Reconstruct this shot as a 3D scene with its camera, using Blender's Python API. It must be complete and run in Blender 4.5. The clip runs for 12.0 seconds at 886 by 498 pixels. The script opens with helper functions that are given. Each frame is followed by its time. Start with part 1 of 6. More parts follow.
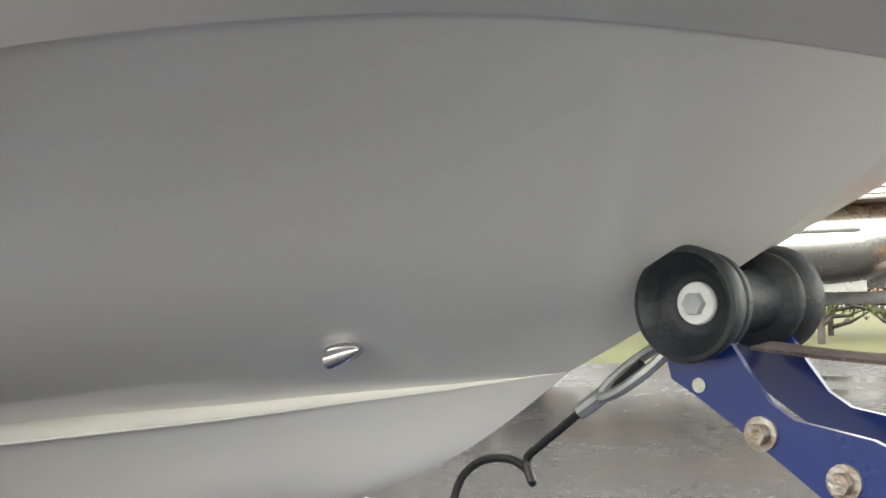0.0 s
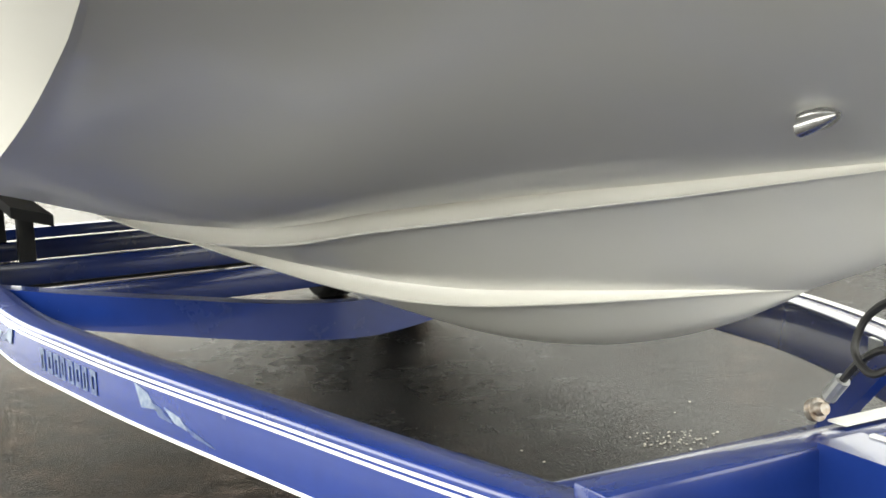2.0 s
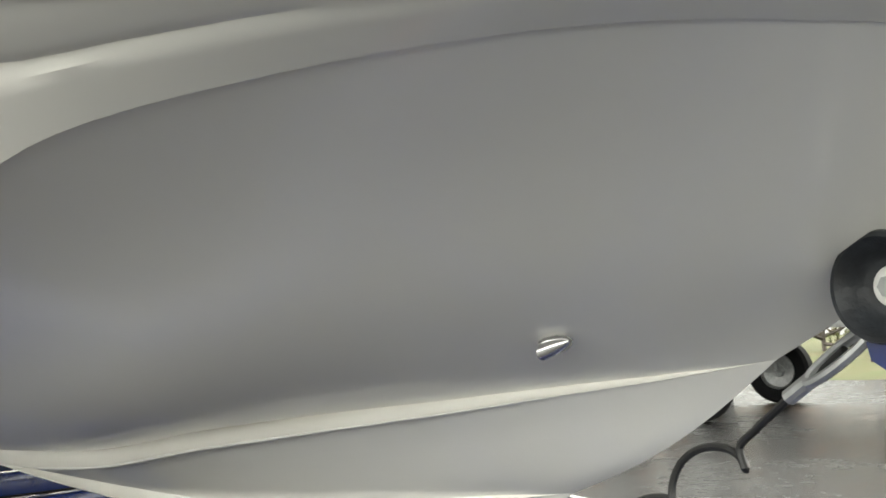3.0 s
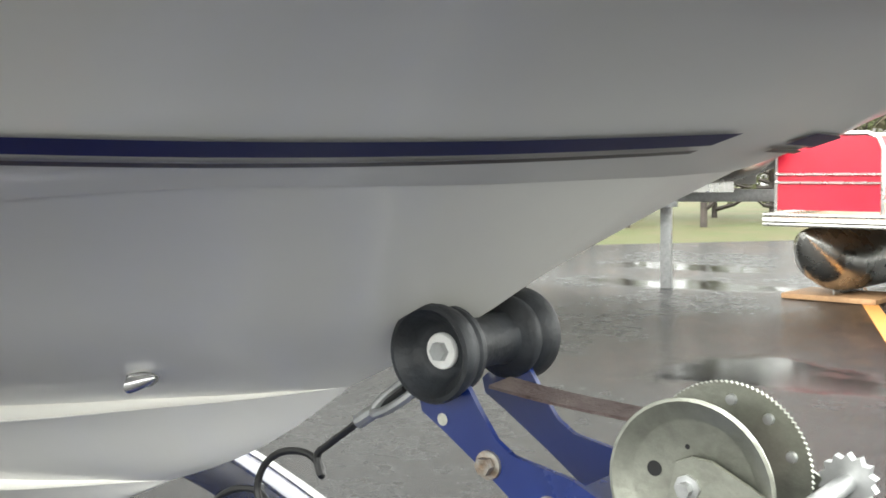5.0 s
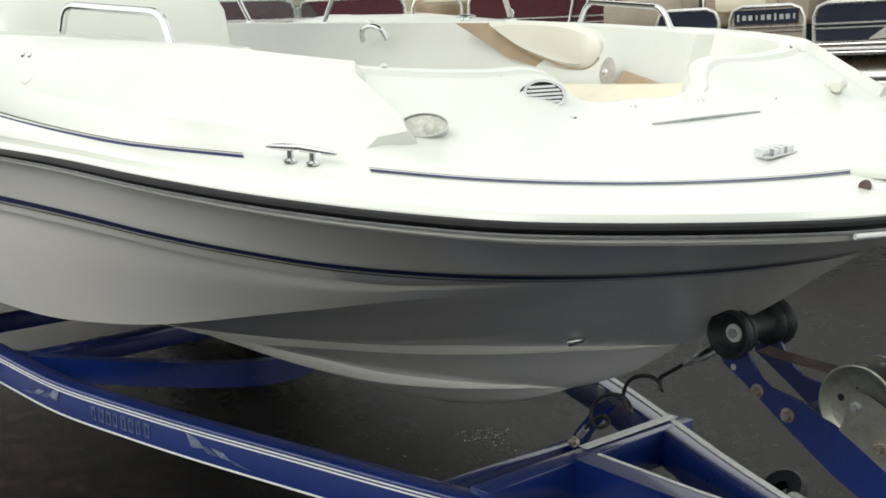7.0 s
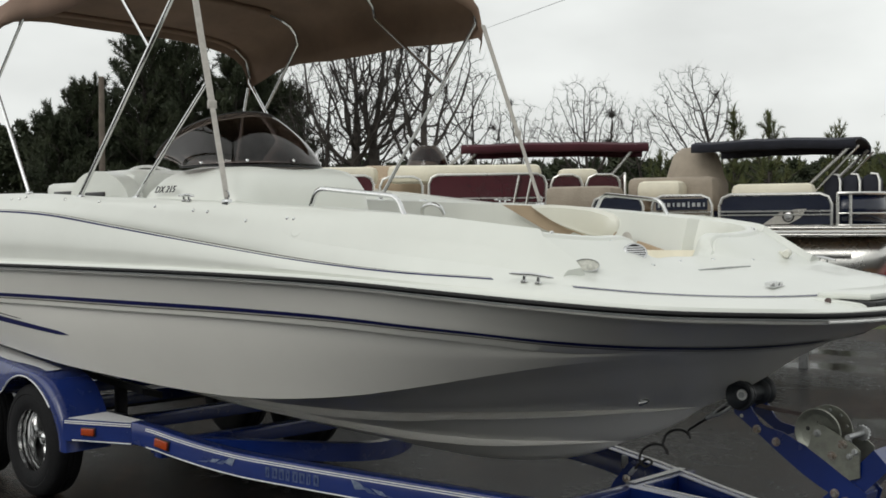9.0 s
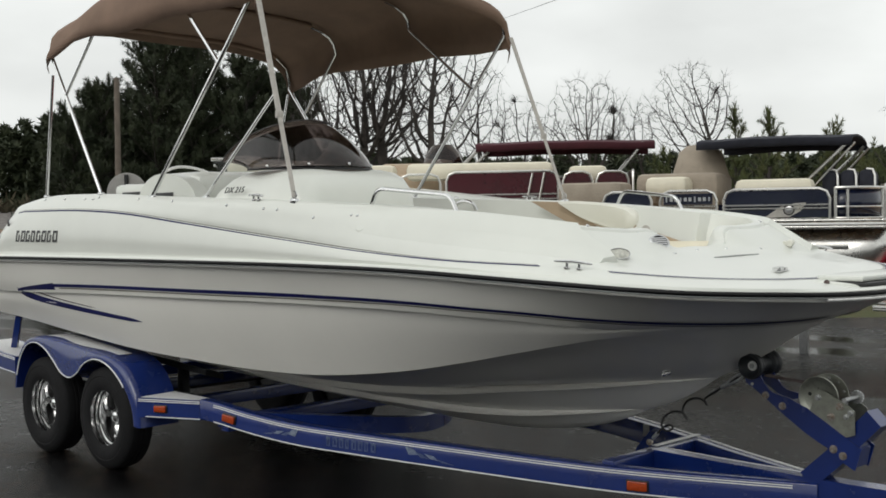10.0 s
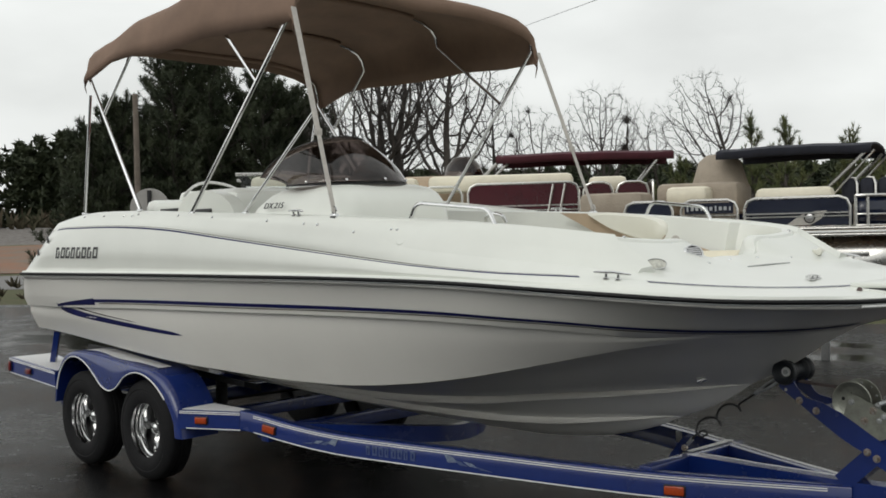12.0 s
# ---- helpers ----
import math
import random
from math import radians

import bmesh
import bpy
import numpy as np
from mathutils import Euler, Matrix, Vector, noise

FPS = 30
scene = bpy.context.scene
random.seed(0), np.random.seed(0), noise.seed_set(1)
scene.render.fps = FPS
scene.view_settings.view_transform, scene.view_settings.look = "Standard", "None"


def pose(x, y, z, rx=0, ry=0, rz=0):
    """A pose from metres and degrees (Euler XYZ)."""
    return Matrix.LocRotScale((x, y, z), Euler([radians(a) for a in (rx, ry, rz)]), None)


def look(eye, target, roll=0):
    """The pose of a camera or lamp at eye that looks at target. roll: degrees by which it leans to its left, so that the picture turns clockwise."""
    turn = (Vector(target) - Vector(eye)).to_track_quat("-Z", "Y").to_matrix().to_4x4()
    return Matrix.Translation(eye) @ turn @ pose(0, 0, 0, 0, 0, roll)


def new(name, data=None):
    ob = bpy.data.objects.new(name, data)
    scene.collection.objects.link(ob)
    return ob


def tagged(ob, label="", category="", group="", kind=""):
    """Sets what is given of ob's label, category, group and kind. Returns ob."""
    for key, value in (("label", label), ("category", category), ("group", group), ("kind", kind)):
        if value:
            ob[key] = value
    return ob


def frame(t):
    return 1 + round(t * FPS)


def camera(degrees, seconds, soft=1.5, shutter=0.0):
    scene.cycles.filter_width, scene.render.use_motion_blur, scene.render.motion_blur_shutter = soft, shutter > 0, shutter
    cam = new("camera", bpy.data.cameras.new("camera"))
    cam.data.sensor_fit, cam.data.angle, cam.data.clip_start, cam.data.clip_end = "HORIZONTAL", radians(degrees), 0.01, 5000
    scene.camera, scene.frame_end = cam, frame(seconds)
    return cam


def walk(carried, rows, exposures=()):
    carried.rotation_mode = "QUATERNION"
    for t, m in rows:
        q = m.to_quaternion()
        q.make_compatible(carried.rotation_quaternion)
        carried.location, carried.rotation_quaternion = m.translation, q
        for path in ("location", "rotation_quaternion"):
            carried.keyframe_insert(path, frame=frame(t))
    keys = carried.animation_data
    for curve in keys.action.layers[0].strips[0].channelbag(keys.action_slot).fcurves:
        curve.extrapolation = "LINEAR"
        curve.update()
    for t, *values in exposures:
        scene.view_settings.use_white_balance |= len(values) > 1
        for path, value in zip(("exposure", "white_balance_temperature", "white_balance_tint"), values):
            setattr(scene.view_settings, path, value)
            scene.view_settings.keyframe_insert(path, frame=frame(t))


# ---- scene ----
cam = camera(41.85, 12.0, soft=1.7)

PATH = [
    (0.0, (5.038, -1.162, 0.955), (3.001, 1.038, 1.059), -1.88),
    (0.5, (5.034, -1.128, 0.906), (2.679, 0.727, 0.787), -2.48),
    (1.0, (4.956, -1.140, 0.902), (2.450, 0.478, 0.584), -2.88),
    (1.5, (4.944, -1.151, 0.908), (2.303, 0.223, 0.535), -2.70),
    (2.0, (4.940, -1.155, 0.910), (2.278, 0.185, 0.565), -3.01),
    (2.5, (4.991, -1.164, 0.935), (2.412, 0.352, 0.716), -3.30),
    (3.0, (5.154, -1.204, 0.918), (2.705, 0.517, 1.115), -3.47),
    (3.5, (5.136, -1.190, 0.987), (2.934, 0.808, 1.381), -3.16),
    (3.7, (5.157, -1.211, 1.002), (3.046, 0.874, 1.446), -2.95),
    (5.3, (5.308, -1.186, 1.279), (3.473, 1.138, 0.797), -2.11),
    (5.5, (5.338, -1.229, 1.366), (3.412, 0.975, 0.709), -1.41),
    (6.0, (5.535, -1.579, 1.564), (3.499, 0.472, 0.761), -2.35),
    (6.5, (5.817, -1.954, 1.604), (3.617, -0.042, 0.895), -2.33),
    (7.0, (6.092, -2.362, 1.639), (3.798, -0.496, 1.134), -2.26),
    (7.5, (6.280, -2.906, 1.674), (4.084, -0.880, 1.397), -0.73),
    (7.7, (6.345, -3.096, 1.681), (4.185, -1.025, 1.472), -0.29),
    (9.3, (6.984, -4.591, 1.655), (4.888, -2.446, 1.585), -0.41),
    (9.5, (7.061, -4.726, 1.668), (4.961, -2.584, 1.588), -0.64),
    (10.0, (7.190, -5.030, 1.661), (5.094, -2.885, 1.577), -0.76),
    (10.5, (7.237, -5.191, 1.670), (5.138, -3.049, 1.585), -1.01),
    (11.0, (7.226, -5.222, 1.682), (5.116, -3.091, 1.604), -1.27),
    (11.5, (7.210, -5.231, 1.687), (5.092, -3.107, 1.620), -1.41),
    (12.0, (7.203, -5.235, 1.675), (5.085, -3.111, 1.620), -1.42),
]
EXPO = [(0.0, 2.1, 6850, 8), (1.0, 2.05, 6900, 6), (2.0, 2.12, 7000, 6), (2.5, 2.25, 7050, 5), (3.0, 2.15, 6900, 6), (3.5, 2.3, 6900, 8), (5.5, 2.1, 6550, 7), (6.0, 1.4, 6550, 10), (6.5, 0.9, 6500, 10), (7.0, 0.1, 6550, 7), (7.5, -0.38, 6550, 6), (9.5, -0.46, 6500, 9), (10.5, -0.38, 6500, 9), (12.0, -0.44, 6500, 9)]
walk(cam, [(t, look(eye, target, roll)) for t, eye, target, roll in PATH], EXPO)

# ---- sky and sun: a bright overcast ----
SUN_ELEV, SUN_TURN = radians(37), radians(200)
world = bpy.data.worlds.new("overcast_sky")
scene.world = world
world.use_nodes = True
wn, wl = world.node_tree.nodes, world.node_tree.links
wn.clear()
w_out = wn.new("ShaderNodeOutputWorld")
w_bg = wn.new("ShaderNodeBackground")
w_sky = wn.new("ShaderNodeTexSky")
w_sky.sky_type = 'NISHITA'
w_sky.sun_disc = False
w_sky.sun_elevation, w_sky.sun_rotation = SUN_ELEV, SUN_TURN
w_sky.air_density, w_sky.dust_density = 1.2, 4.0
w_hsv = wn.new("ShaderNodeHueSaturation")
w_hsv.inputs["Saturation"].default_value = 0.10
w_co = wn.new("ShaderNodeTexCoord")
w_map = wn.new("ShaderNodeMapping")
w_map.inputs["Scale"].default_value = (1.2, 1.2, 3.2)
w_noise = wn.new("ShaderNodeTexNoise")
w_noise.inputs["Scale"].default_value = 1.7
w_noise.inputs["Detail"].default_value = 6
w_noise.inputs["Roughness"].default_value = 0.5
w_ramp = wn.new("ShaderNodeMapRange")
w_ramp.inputs["From Min"].default_value = 0.3
w_ramp.inputs["From Max"].default_value = 0.75
w_ramp.inputs["To Min"].default_value = 0.82
w_ramp.inputs["To Max"].default_value = 1.34
w_flat = wn.new("ShaderNodeMix")
w_flat.data_type = 'RGBA'
w_flat.inputs["Factor"].default_value = 0.75
w_flat.inputs["B"].default_value = (8.4, 8.6, 8.45, 1)
w_mul = wn.new("ShaderNodeVectorMath")
w_mul.operation = 'SCALE'
wl.new(w_sky.outputs[0], w_hsv.inputs["Color"])
wl.new(w_hsv.outputs[0], w_flat.inputs["A"])
wl.new(w_co.outputs["Generated"], w_map.inputs[0])
wl.new(w_map.outputs[0], w_noise.inputs["Vector"])
wl.new(w_noise.outputs["Fac"], w_ramp.inputs["Value"])
wl.new(w_flat.outputs["Result"], w_mul.inputs[0])
wl.new(w_ramp.outputs[0], w_mul.inputs["Scale"])
wl.new(w_mul.outputs[0], w_bg.inputs["Color"])
w_bg.inputs["Strength"].default_value = 0.15
wl.new(w_bg.outputs[0], w_out.inputs["Surface"])

sun_data = bpy.data.lights.new("sun", 'SUN')
sun_data.energy, sun_data.angle, sun_data.color = 0.85, radians(25), (1.0, 0.97, 0.92)
sun = new("sun", sun_data)
sun.matrix_world = look((6, -16, 14), (1, 1, 0))
from mathutils.bvhtree import BVHTree


# ---- materials ----
def mat(name, color, rough=0.5, metal=0.0, var=0.0, scale=8.0, bump=0.0, bscale=60.0, coat=0.0, color2=None, spec=0.5, rvar=0.0, coat_rough=0.06):
    m = bpy.data.materials.new(name)
    m.use_nodes = True
    n, l = m.node_tree.nodes, m.node_tree.links
    b = n["Principled BSDF"]
    b.inputs["Base Color"].default_value = (*color, 1)
    b.inputs["Roughness"].default_value = rough
    b.inputs["Metallic"].default_value = metal
    b.inputs["Coat Weight"].default_value = coat
    b.inputs["Coat Roughness"].default_value = coat_rough
    b.inputs["Specular IOR Level"].default_value = spec
    tc = n.new("ShaderNodeTexCoord")
    if var or color2:
        t1 = n.new("ShaderNodeTexNoise")
        t1.inputs["Scale"].default_value, t1.inputs["Detail"].default_value = scale, 6
        t1.inputs["Roughness"].default_value = 0.62
        l.new(tc.outputs["Object"], t1.inputs["Vector"])
        mx = n.new("ShaderNodeMix")
        mx.data_type = 'RGBA'
        c2 = color2 or tuple(c * (1 - var) for c in color)
        mx.inputs["A"].default_value, mx.inputs["B"].default_value = (*color, 1), (*c2, 1)
        mr = n.new("ShaderNodeMapRange")
        mr.inputs["From Min"].default_value, mr.inputs["From Max"].default_value = 0.35, 0.68
        l.new(t1.outputs["Fac"], mr.inputs["Value"])
        l.new(mr.outputs[0], mx.inputs["Factor"])
        l.new(mx.outputs["Result"], b.inputs["Base Color"])
        if rvar:
            rr = n.new("ShaderNodeMapRange")
            rr.inputs["To Min"].default_value, rr.inputs["To Max"].default_value = max(rough - rvar, 0.02), rough + rvar
            l.new(t1.outputs["Fac"], rr.inputs["Value"])
            l.new(rr.outputs[0], b.inputs["Roughness"])
    if bump:
        t2 = n.new("ShaderNodeTexNoise")
        t2.inputs["Scale"].default_value, t2.inputs["Detail"].default_value = bscale, 4
        l.new(tc.outputs["Object"], t2.inputs["Vector"])
        bp = n.new("ShaderNodeBump")
        bp.inputs["Strength"].default_value, bp.inputs["Distance"].default_value = bump, 0.02
        l.new(t2.outputs["Fac"], bp.inputs["Height"])
        l.new(bp.outputs[0], b.inputs["Normal"])
    return m


GEL = mat("white_gelcoat", (0.80, 0.785, 0.735), 0.34, var=0.04, scale=1.6, coat=0.28, rvar=0.05, spec=0.35, coat_rough=0.12)
DECK = mat("white_deck_gelcoat", (0.70, 0.715, 0.665), 0.3, var=0.05, scale=2.5, coat=0.2)
INNER = mat("cream_liner_gelcoat", (0.72, 0.715, 0.635), 0.4, var=0.06, scale=3.0)
RUBRAIL = mat("black_rub_rail", (0.010, 0.010, 0.011), 0.6, var=0.5, scale=14, bump=0.05, spec=0.25)
STRIPE = mat("navy_vinyl_stripe", (0.006, 0.009, 0.095), 0.45, var=0.3, scale=12, spec=0.25)
PIN = mat("dark_brown_pinstripe", (0.045, 0.032, 0.022), 0.35, var=0.2)
CHROME = mat("polished_stainless_steel", (0.72, 0.72, 0.72), 0.12, 1.0, var=0.15, scale=20, rvar=0.06)
ZINC = mat("yellowed_zinc_plate", (0.42, 0.43, 0.37), 0.36, 0.85, var=0.3, scale=24, bump=0.06, bscale=90, rvar=0.1)
RUST = mat("tarnished_bolt_steel", (0.42, 0.40, 0.37), 0.45, 0.8, scale=70, color2=(0.22, 0.15, 0.10), bump=0.2, bscale=150)
GALV = mat("galvanised_steel", (0.52, 0.53, 0.53), 0.42, 0.8, var=0.3, scale=30, bump=0.05)
ALU = mat("brushed_aluminium", (0.66, 0.65, 0.62), 0.28, 1.0, var=0.2, scale=6, rvar=0.1)
RUBBER = mat("black_roller_rubber", (0.008, 0.009, 0.011), 0.5, scale=18, color2=(0.026, 0.030, 0.036), bump=0.15, bscale=80, rvar=0.1)
TYRE = mat("black_tyre_rubber", (0.009, 0.009, 0.010), 0.8, var=0.3, scale=20, bump=0.2, bscale=60, spec=0.25)
BLUE = mat("royal_blue_trailer_paint", (0.006, 0.023, 0.150), 0.26, var=0.22, scale=6, coat=0.45, bump=0.03, bscale=40, rvar=0.06)
TRIM = mat("white_trim_tape", (0.85, 0.85, 0.83), 0.4, var=0.15, scale=40)
TREAD = mat("speckled_grey_nonskid_tape", (0.5, 0.5, 0.5), 0.7, scale=160, color2=(0.72, 0.72, 0.72), bump=0.3, bscale=200)
CABLE = mat("black_cable", (0.012, 0.012, 0.012), 0.45, var=0.3, scale=30)
STRAP = mat("faded_brown_webbing", (0.05, 0.026, 0.026), 0.8, scale=14, color2=(0.16, 0.125, 0.115), bump=0.4, bscale=220)
CANVAS = mat("tan_acrylic_canvas", (0.235, 0.155, 0.112), 0.9, var=0.22, scale=3, bump=0.25, bscale=140)
WEB = mat("pale_grey_strap_webbing", (0.55, 0.52, 0.48), 0.8, var=0.2, scale=40, bump=0.3, bscale=200)
ORANGE = mat("amber_marker_lens", (0.42, 0.055, 0.008), 0.2, var=0.3, scale=60, coat=0.5)
RED = mat("red_marker_lens", (0.16, 0.01, 0.012), 0.2, var=0.2, scale=60, coat=0.5)
CREAM = mat("cream_marine_vinyl", (0.74, 0.69, 0.55), 0.5, var=0.12, scale=6, bump=0.08, bscale=160)
TANV = mat("tan_marine_vinyl", (0.42, 0.32, 0.22), 0.55, var=0.15, scale=8, bump=0.08, bscale=160)
MAROON = mat("maroon_fence_panel", (0.050, 0.004, 0.009), 0.25, var=0.25, scale=4, coat=0.3)
NAVY = mat("navy_fence_panel", (0.005, 0.009, 0.028), 0.22, var=0.25, scale=4, coat=0.25)
REDP = mat("red_fence_panel", (0.42, 0.012, 0.03), 0.3, var=0.2, scale=4, coat=0.3)
MARCAN = mat("maroon_canvas", (0.065, 0.010, 0.018), 0.85, var=0.3, scale=7, bump=0.3, bscale=70)
NAVCAN = mat("charcoal_navy_canvas", (0.018, 0.020, 0.032), 0.85, var=0.4, scale=7, bump=0.3, bscale=70)
TAUPE = mat("taupe_boat_cover", (0.34, 0.29, 0.23), 0.85, var=0.2, scale=5, bump=0.3, bscale=50)
DARK = mat("black_plastic", (0.012, 0.012, 0.013), 0.4, var=0.2, scale=20)
GREYP = mat("grey_speaker_grille", (0.42, 0.40, 0.36), 0.5, var=0.2, scale=60)
WOOD = mat("weathered_plywood", (0.34, 0.20, 0.10), 0.75, var=0.4, scale=12, bump=0.3, bscale=50)
BARK = mat("grey_brown_bark", (0.065, 0.054, 0.047), 0.9, scale=5, color2=(0.03, 0.026, 0.023), bump=0.6, bscale=30)
TWIG = mat("bare_twig_bark", (0.045, 0.038, 0.034), 0.9, var=0.4, scale=3)
NEEDLE = mat("dark_pine_needles", (0.016, 0.026, 0.009), 0.7, scale=1.3, color2=(0.032, 0.04, 0.014))
NEEDLE2 = mat("yellow_green_young_pine_needles", (0.05, 0.07, 0.02), 0.7, scale=2.0, color2=(0.10, 0.10, 0.03))
BRUSH = mat("brown_winter_brush", (0.07, 0.05, 0.032), 0.9, scale=0.7, color2=(0.035, 0.04, 0.018))
GRASS = mat("winter_lawn_grass", (0.055, 0.07, 0.018), 0.9, scale=1.2, color2=(0.085, 0.07, 0.03), bump=0.8, bscale=25)
CLAY = mat("red_clay_bank", (0.22, 0.11, 0.065), 0.95, scale=0.5, color2=(0.16, 0.13, 0.10), bump=0.7, bscale=6)
BALLAST = mat("grey_rail_ballast", (0.19, 0.18, 0.17), 0.95, scale=3, color2=(0.10, 0.085, 0.075), bump=1.0, bscale=12)
ROADM = mat("pale_road_asphalt", (0.16, 0.155, 0.15), 0.7, var=0.25, scale=0.8)
ORLINE = mat("worn_orange_line_paint", (0.62, 0.26, 0.05), 0.6, scale=30, color2=(0.40, 0.2, 0.08), bump=0.2, bscale=150)
WHLINE = mat("worn_white_line_paint", (0.6, 0.6, 0.58), 0.6, var=0.4, scale=20)
POLEW = mat("weathered_pole_timber", (0.17, 0.14, 0.115), 0.9, var=0.3, scale=6, bump=0.4, bscale=40)
SIGNBACK = mat("grey_sign_back", (0.35, 0.34, 0.32), 0.5, 0.5, var=0.15, scale=10)
LENS = mat("clear_lamp_lens", (0.62, 0.62, 0.55), 0.12, var=0.4, scale=60, coat=0.6)
FADED = mat("faded_silver_decal", (0.03, 0.05, 0.16), 0.35, 0.2, scale=60, color2=(0.13, 0.17, 0.24))
FILM = mat("worn_silver_film", (0.30, 0.35, 0.42), 0.4, 0.3, scale=50, color2=(0.10, 0.14, 0.24))
SILVER = mat("silver_lettering", (0.6, 0.6, 0.6), 0.3, 0.8, var=0.2, scale=30)


def clear(name, color, rough=0.03, alpha=1.0):
    m = bpy.data.materials.new(name)
    m.use_nodes = True
    b = m.node_tree.nodes["Principled BSDF"]
    b.inputs["Base Color"].default_value = (*color, 1)
    b.inputs["Roughness"].default_value = rough
    b.inputs["Transmission Weight"].default_value = alpha
    b.inputs["IOR"].default_value = 1.45
    return m


SMOKE = clear("smoked_acrylic", (0.17, 0.135, 0.125))
GLASS = clear("tinted_windscreen_glass", (0.45, 0.5, 0.5))


def wet_asphalt():
    m = bpy.data.materials.new("wet_asphalt")
    m.use_nodes = True
    n, l = m.node_tree.nodes, m.node_tree.links
    b = n["Principled BSDF"]
    tc = n.new("ShaderNodeTexCoord")

    def noise_at(scale, detail=5, rough=0.6, stretch=(1, 1, 1), shift=(0, 0, 0)):
        mp = n.new("ShaderNodeMapping")
        mp.inputs["Location"].default_value = shift
        mp.inputs["Scale"].default_value = stretch
        t = n.new("ShaderNodeTexNoise")
        t.inputs["Scale"].default_value, t.inputs["Detail"].default_value, t.inputs["Roughness"].default_value = scale, detail, rough
        l.new(tc.outputs["Object"], mp.inputs[0])
        l.new(mp.outputs[0], t.inputs["Vector"])
        return t.outputs["Fac"]

    def ramp(v, a, c, lo=0.0, hi=1.0):
        r = n.new("ShaderNodeMapRange")
        r.interpolation_type = 'SMOOTHSTEP'
        for k, x in (("From Min", a), ("From Max", c), ("To Min", lo), ("To Max", hi)):
            r.inputs[k].default_value = x
        l.new(v, r.inputs["Value"])
        return r.outputs[0]

    def math(op, a, c):
        q = n.new("ShaderNodeMath")
        q.operation = op
        for i, v in enumerate((a, c)):
            if isinstance(v, (int, float)):
                q.inputs[i].default_value = v
            else:
                l.new(v, q.inputs[i])
        return q.outputs[0]

    # shallow puddles: ragged ovals about these places (x, y, half length, half breadth)
    pool = None
    for cx, cy, rx, ry in ((2.75, 4.5, 0.9, 0.5), (-9.9, 3.7, 3.2, 0.9), (-6.6, 3.8, 1.3, 0.5), (1.0, 7.9, 1.5, 0.35), (0.1, 9.2, 1.0, 0.35)):
        mp = n.new("ShaderNodeMapping")
        mp.vector_type = 'TEXTURE'
        mp.inputs["Location"].default_value = (cx, cy, 0)
        mp.inputs["Scale"].default_value = (rx, ry, 1)
        l.new(tc.outputs["Object"], mp.inputs[0])
        ln = n.new("ShaderNodeVectorMath")
        ln.operation = 'LENGTH'
        l.new(mp.outputs[0], ln.inputs[0])
        near_ = math('SUBTRACT', 1.0, ln.outputs["Value"])
        pool = near_ if pool is None else math('MAXIMUM', pool, near_)
    puddle = ramp(math('ADD', pool, math('MULTIPLY', math('SUBTRACT', noise_at(1.1, 5, 0.6, (0.7, 1.5, 1)), 0.5), 3.2)), -0.1, 0.5)
    damp = ramp(noise_at(0.55, 5, 0.6), 0.35, 0.62)
    grit = noise_at(95, 3, 0.7)
    stones = n.new("ShaderNodeTexVoronoi")
    stones.inputs["Scale"].default_value = 120
    l.new(tc.outputs["Object"], stones.inputs["Vector"])
    mx = n.new("ShaderNodeMix")
    mx.data_type = 'RGBA'
    mx.inputs["A"].default_value, mx.inputs["B"].default_value = (0.0105, 0.0105, 0.0105, 1), (0.0034, 0.0032, 0.0036, 1)
    l.new(damp, mx.inputs["Factor"])
    mx2 = n.new("ShaderNodeMix")
    mx2.data_type, mx2.blend_type = 'RGBA', 'MULTIPLY'
    mx2.inputs["Factor"].default_value = 0.7
    l.new(mx.outputs["Result"], mx2.inputs["A"])
    sp = ramp(grit, 0.35, 0.72, 0.2, 2.8)
    cc = n.new("ShaderNodeCombineColor")
    for k in range(3):
        l.new(sp, cc.inputs[k])
    l.new(cc.outputs[0], mx2.inputs["B"])
    l.new(mx2.outputs["Result"], b.inputs["Base Color"])
    dry = math('ADD', ramp(damp, 0, 1, 0.26, 0.12), ramp(noise_at(7, 6, 0.7), 0.35, 0.7, -0.04, 0.09))
    b.inputs["IOR"].default_value = 1.33
    rough = math('ADD', math('MULTIPLY', dry, math('SUBTRACT', 1.0, puddle)), math('MULTIPLY', puddle, 0.14))
    l.new(rough, b.inputs["Roughness"])
    bp = n.new("ShaderNodeBump")
    bp.inputs["Distance"].default_value = 0.010
    l.new(math('ADD', grit, math('MULTIPLY', stones.outputs["Distance"], 1.2)), bp.inputs["Height"])
    l.new(math('MULTIPLY', math('SUBTRACT', 1.0, puddle), 0.42), bp.inputs["Strength"])
    l.new(bp.outputs[0], b.inputs["Normal"])
    return m


ASPHALT = wet_asphalt()


# ---- building helpers ----
def thing(name, label, category, group="", at=(0, 0, 0), kind=""):
    return tagged(new(name), label, category, group, kind) if at == (0, 0, 0) else placed(tagged(new(name), label, category, group, kind), at)


def placed(ob, at):
    ob.location = at
    return ob


def finish(bm, sharp=35):
    bmesh.ops.remove_doubles(bm, verts=bm.verts, dist=1e-5)
    bmesh.ops.recalc_face_normals(bm, faces=bm.faces)
    for f in bm.faces:
        f.smooth = True
    lim = radians(sharp)
    for e in bm.edges:
        if len(e.link_faces) == 2 and e.calc_face_angle(0) > lim:
            e.smooth = False
    return bm


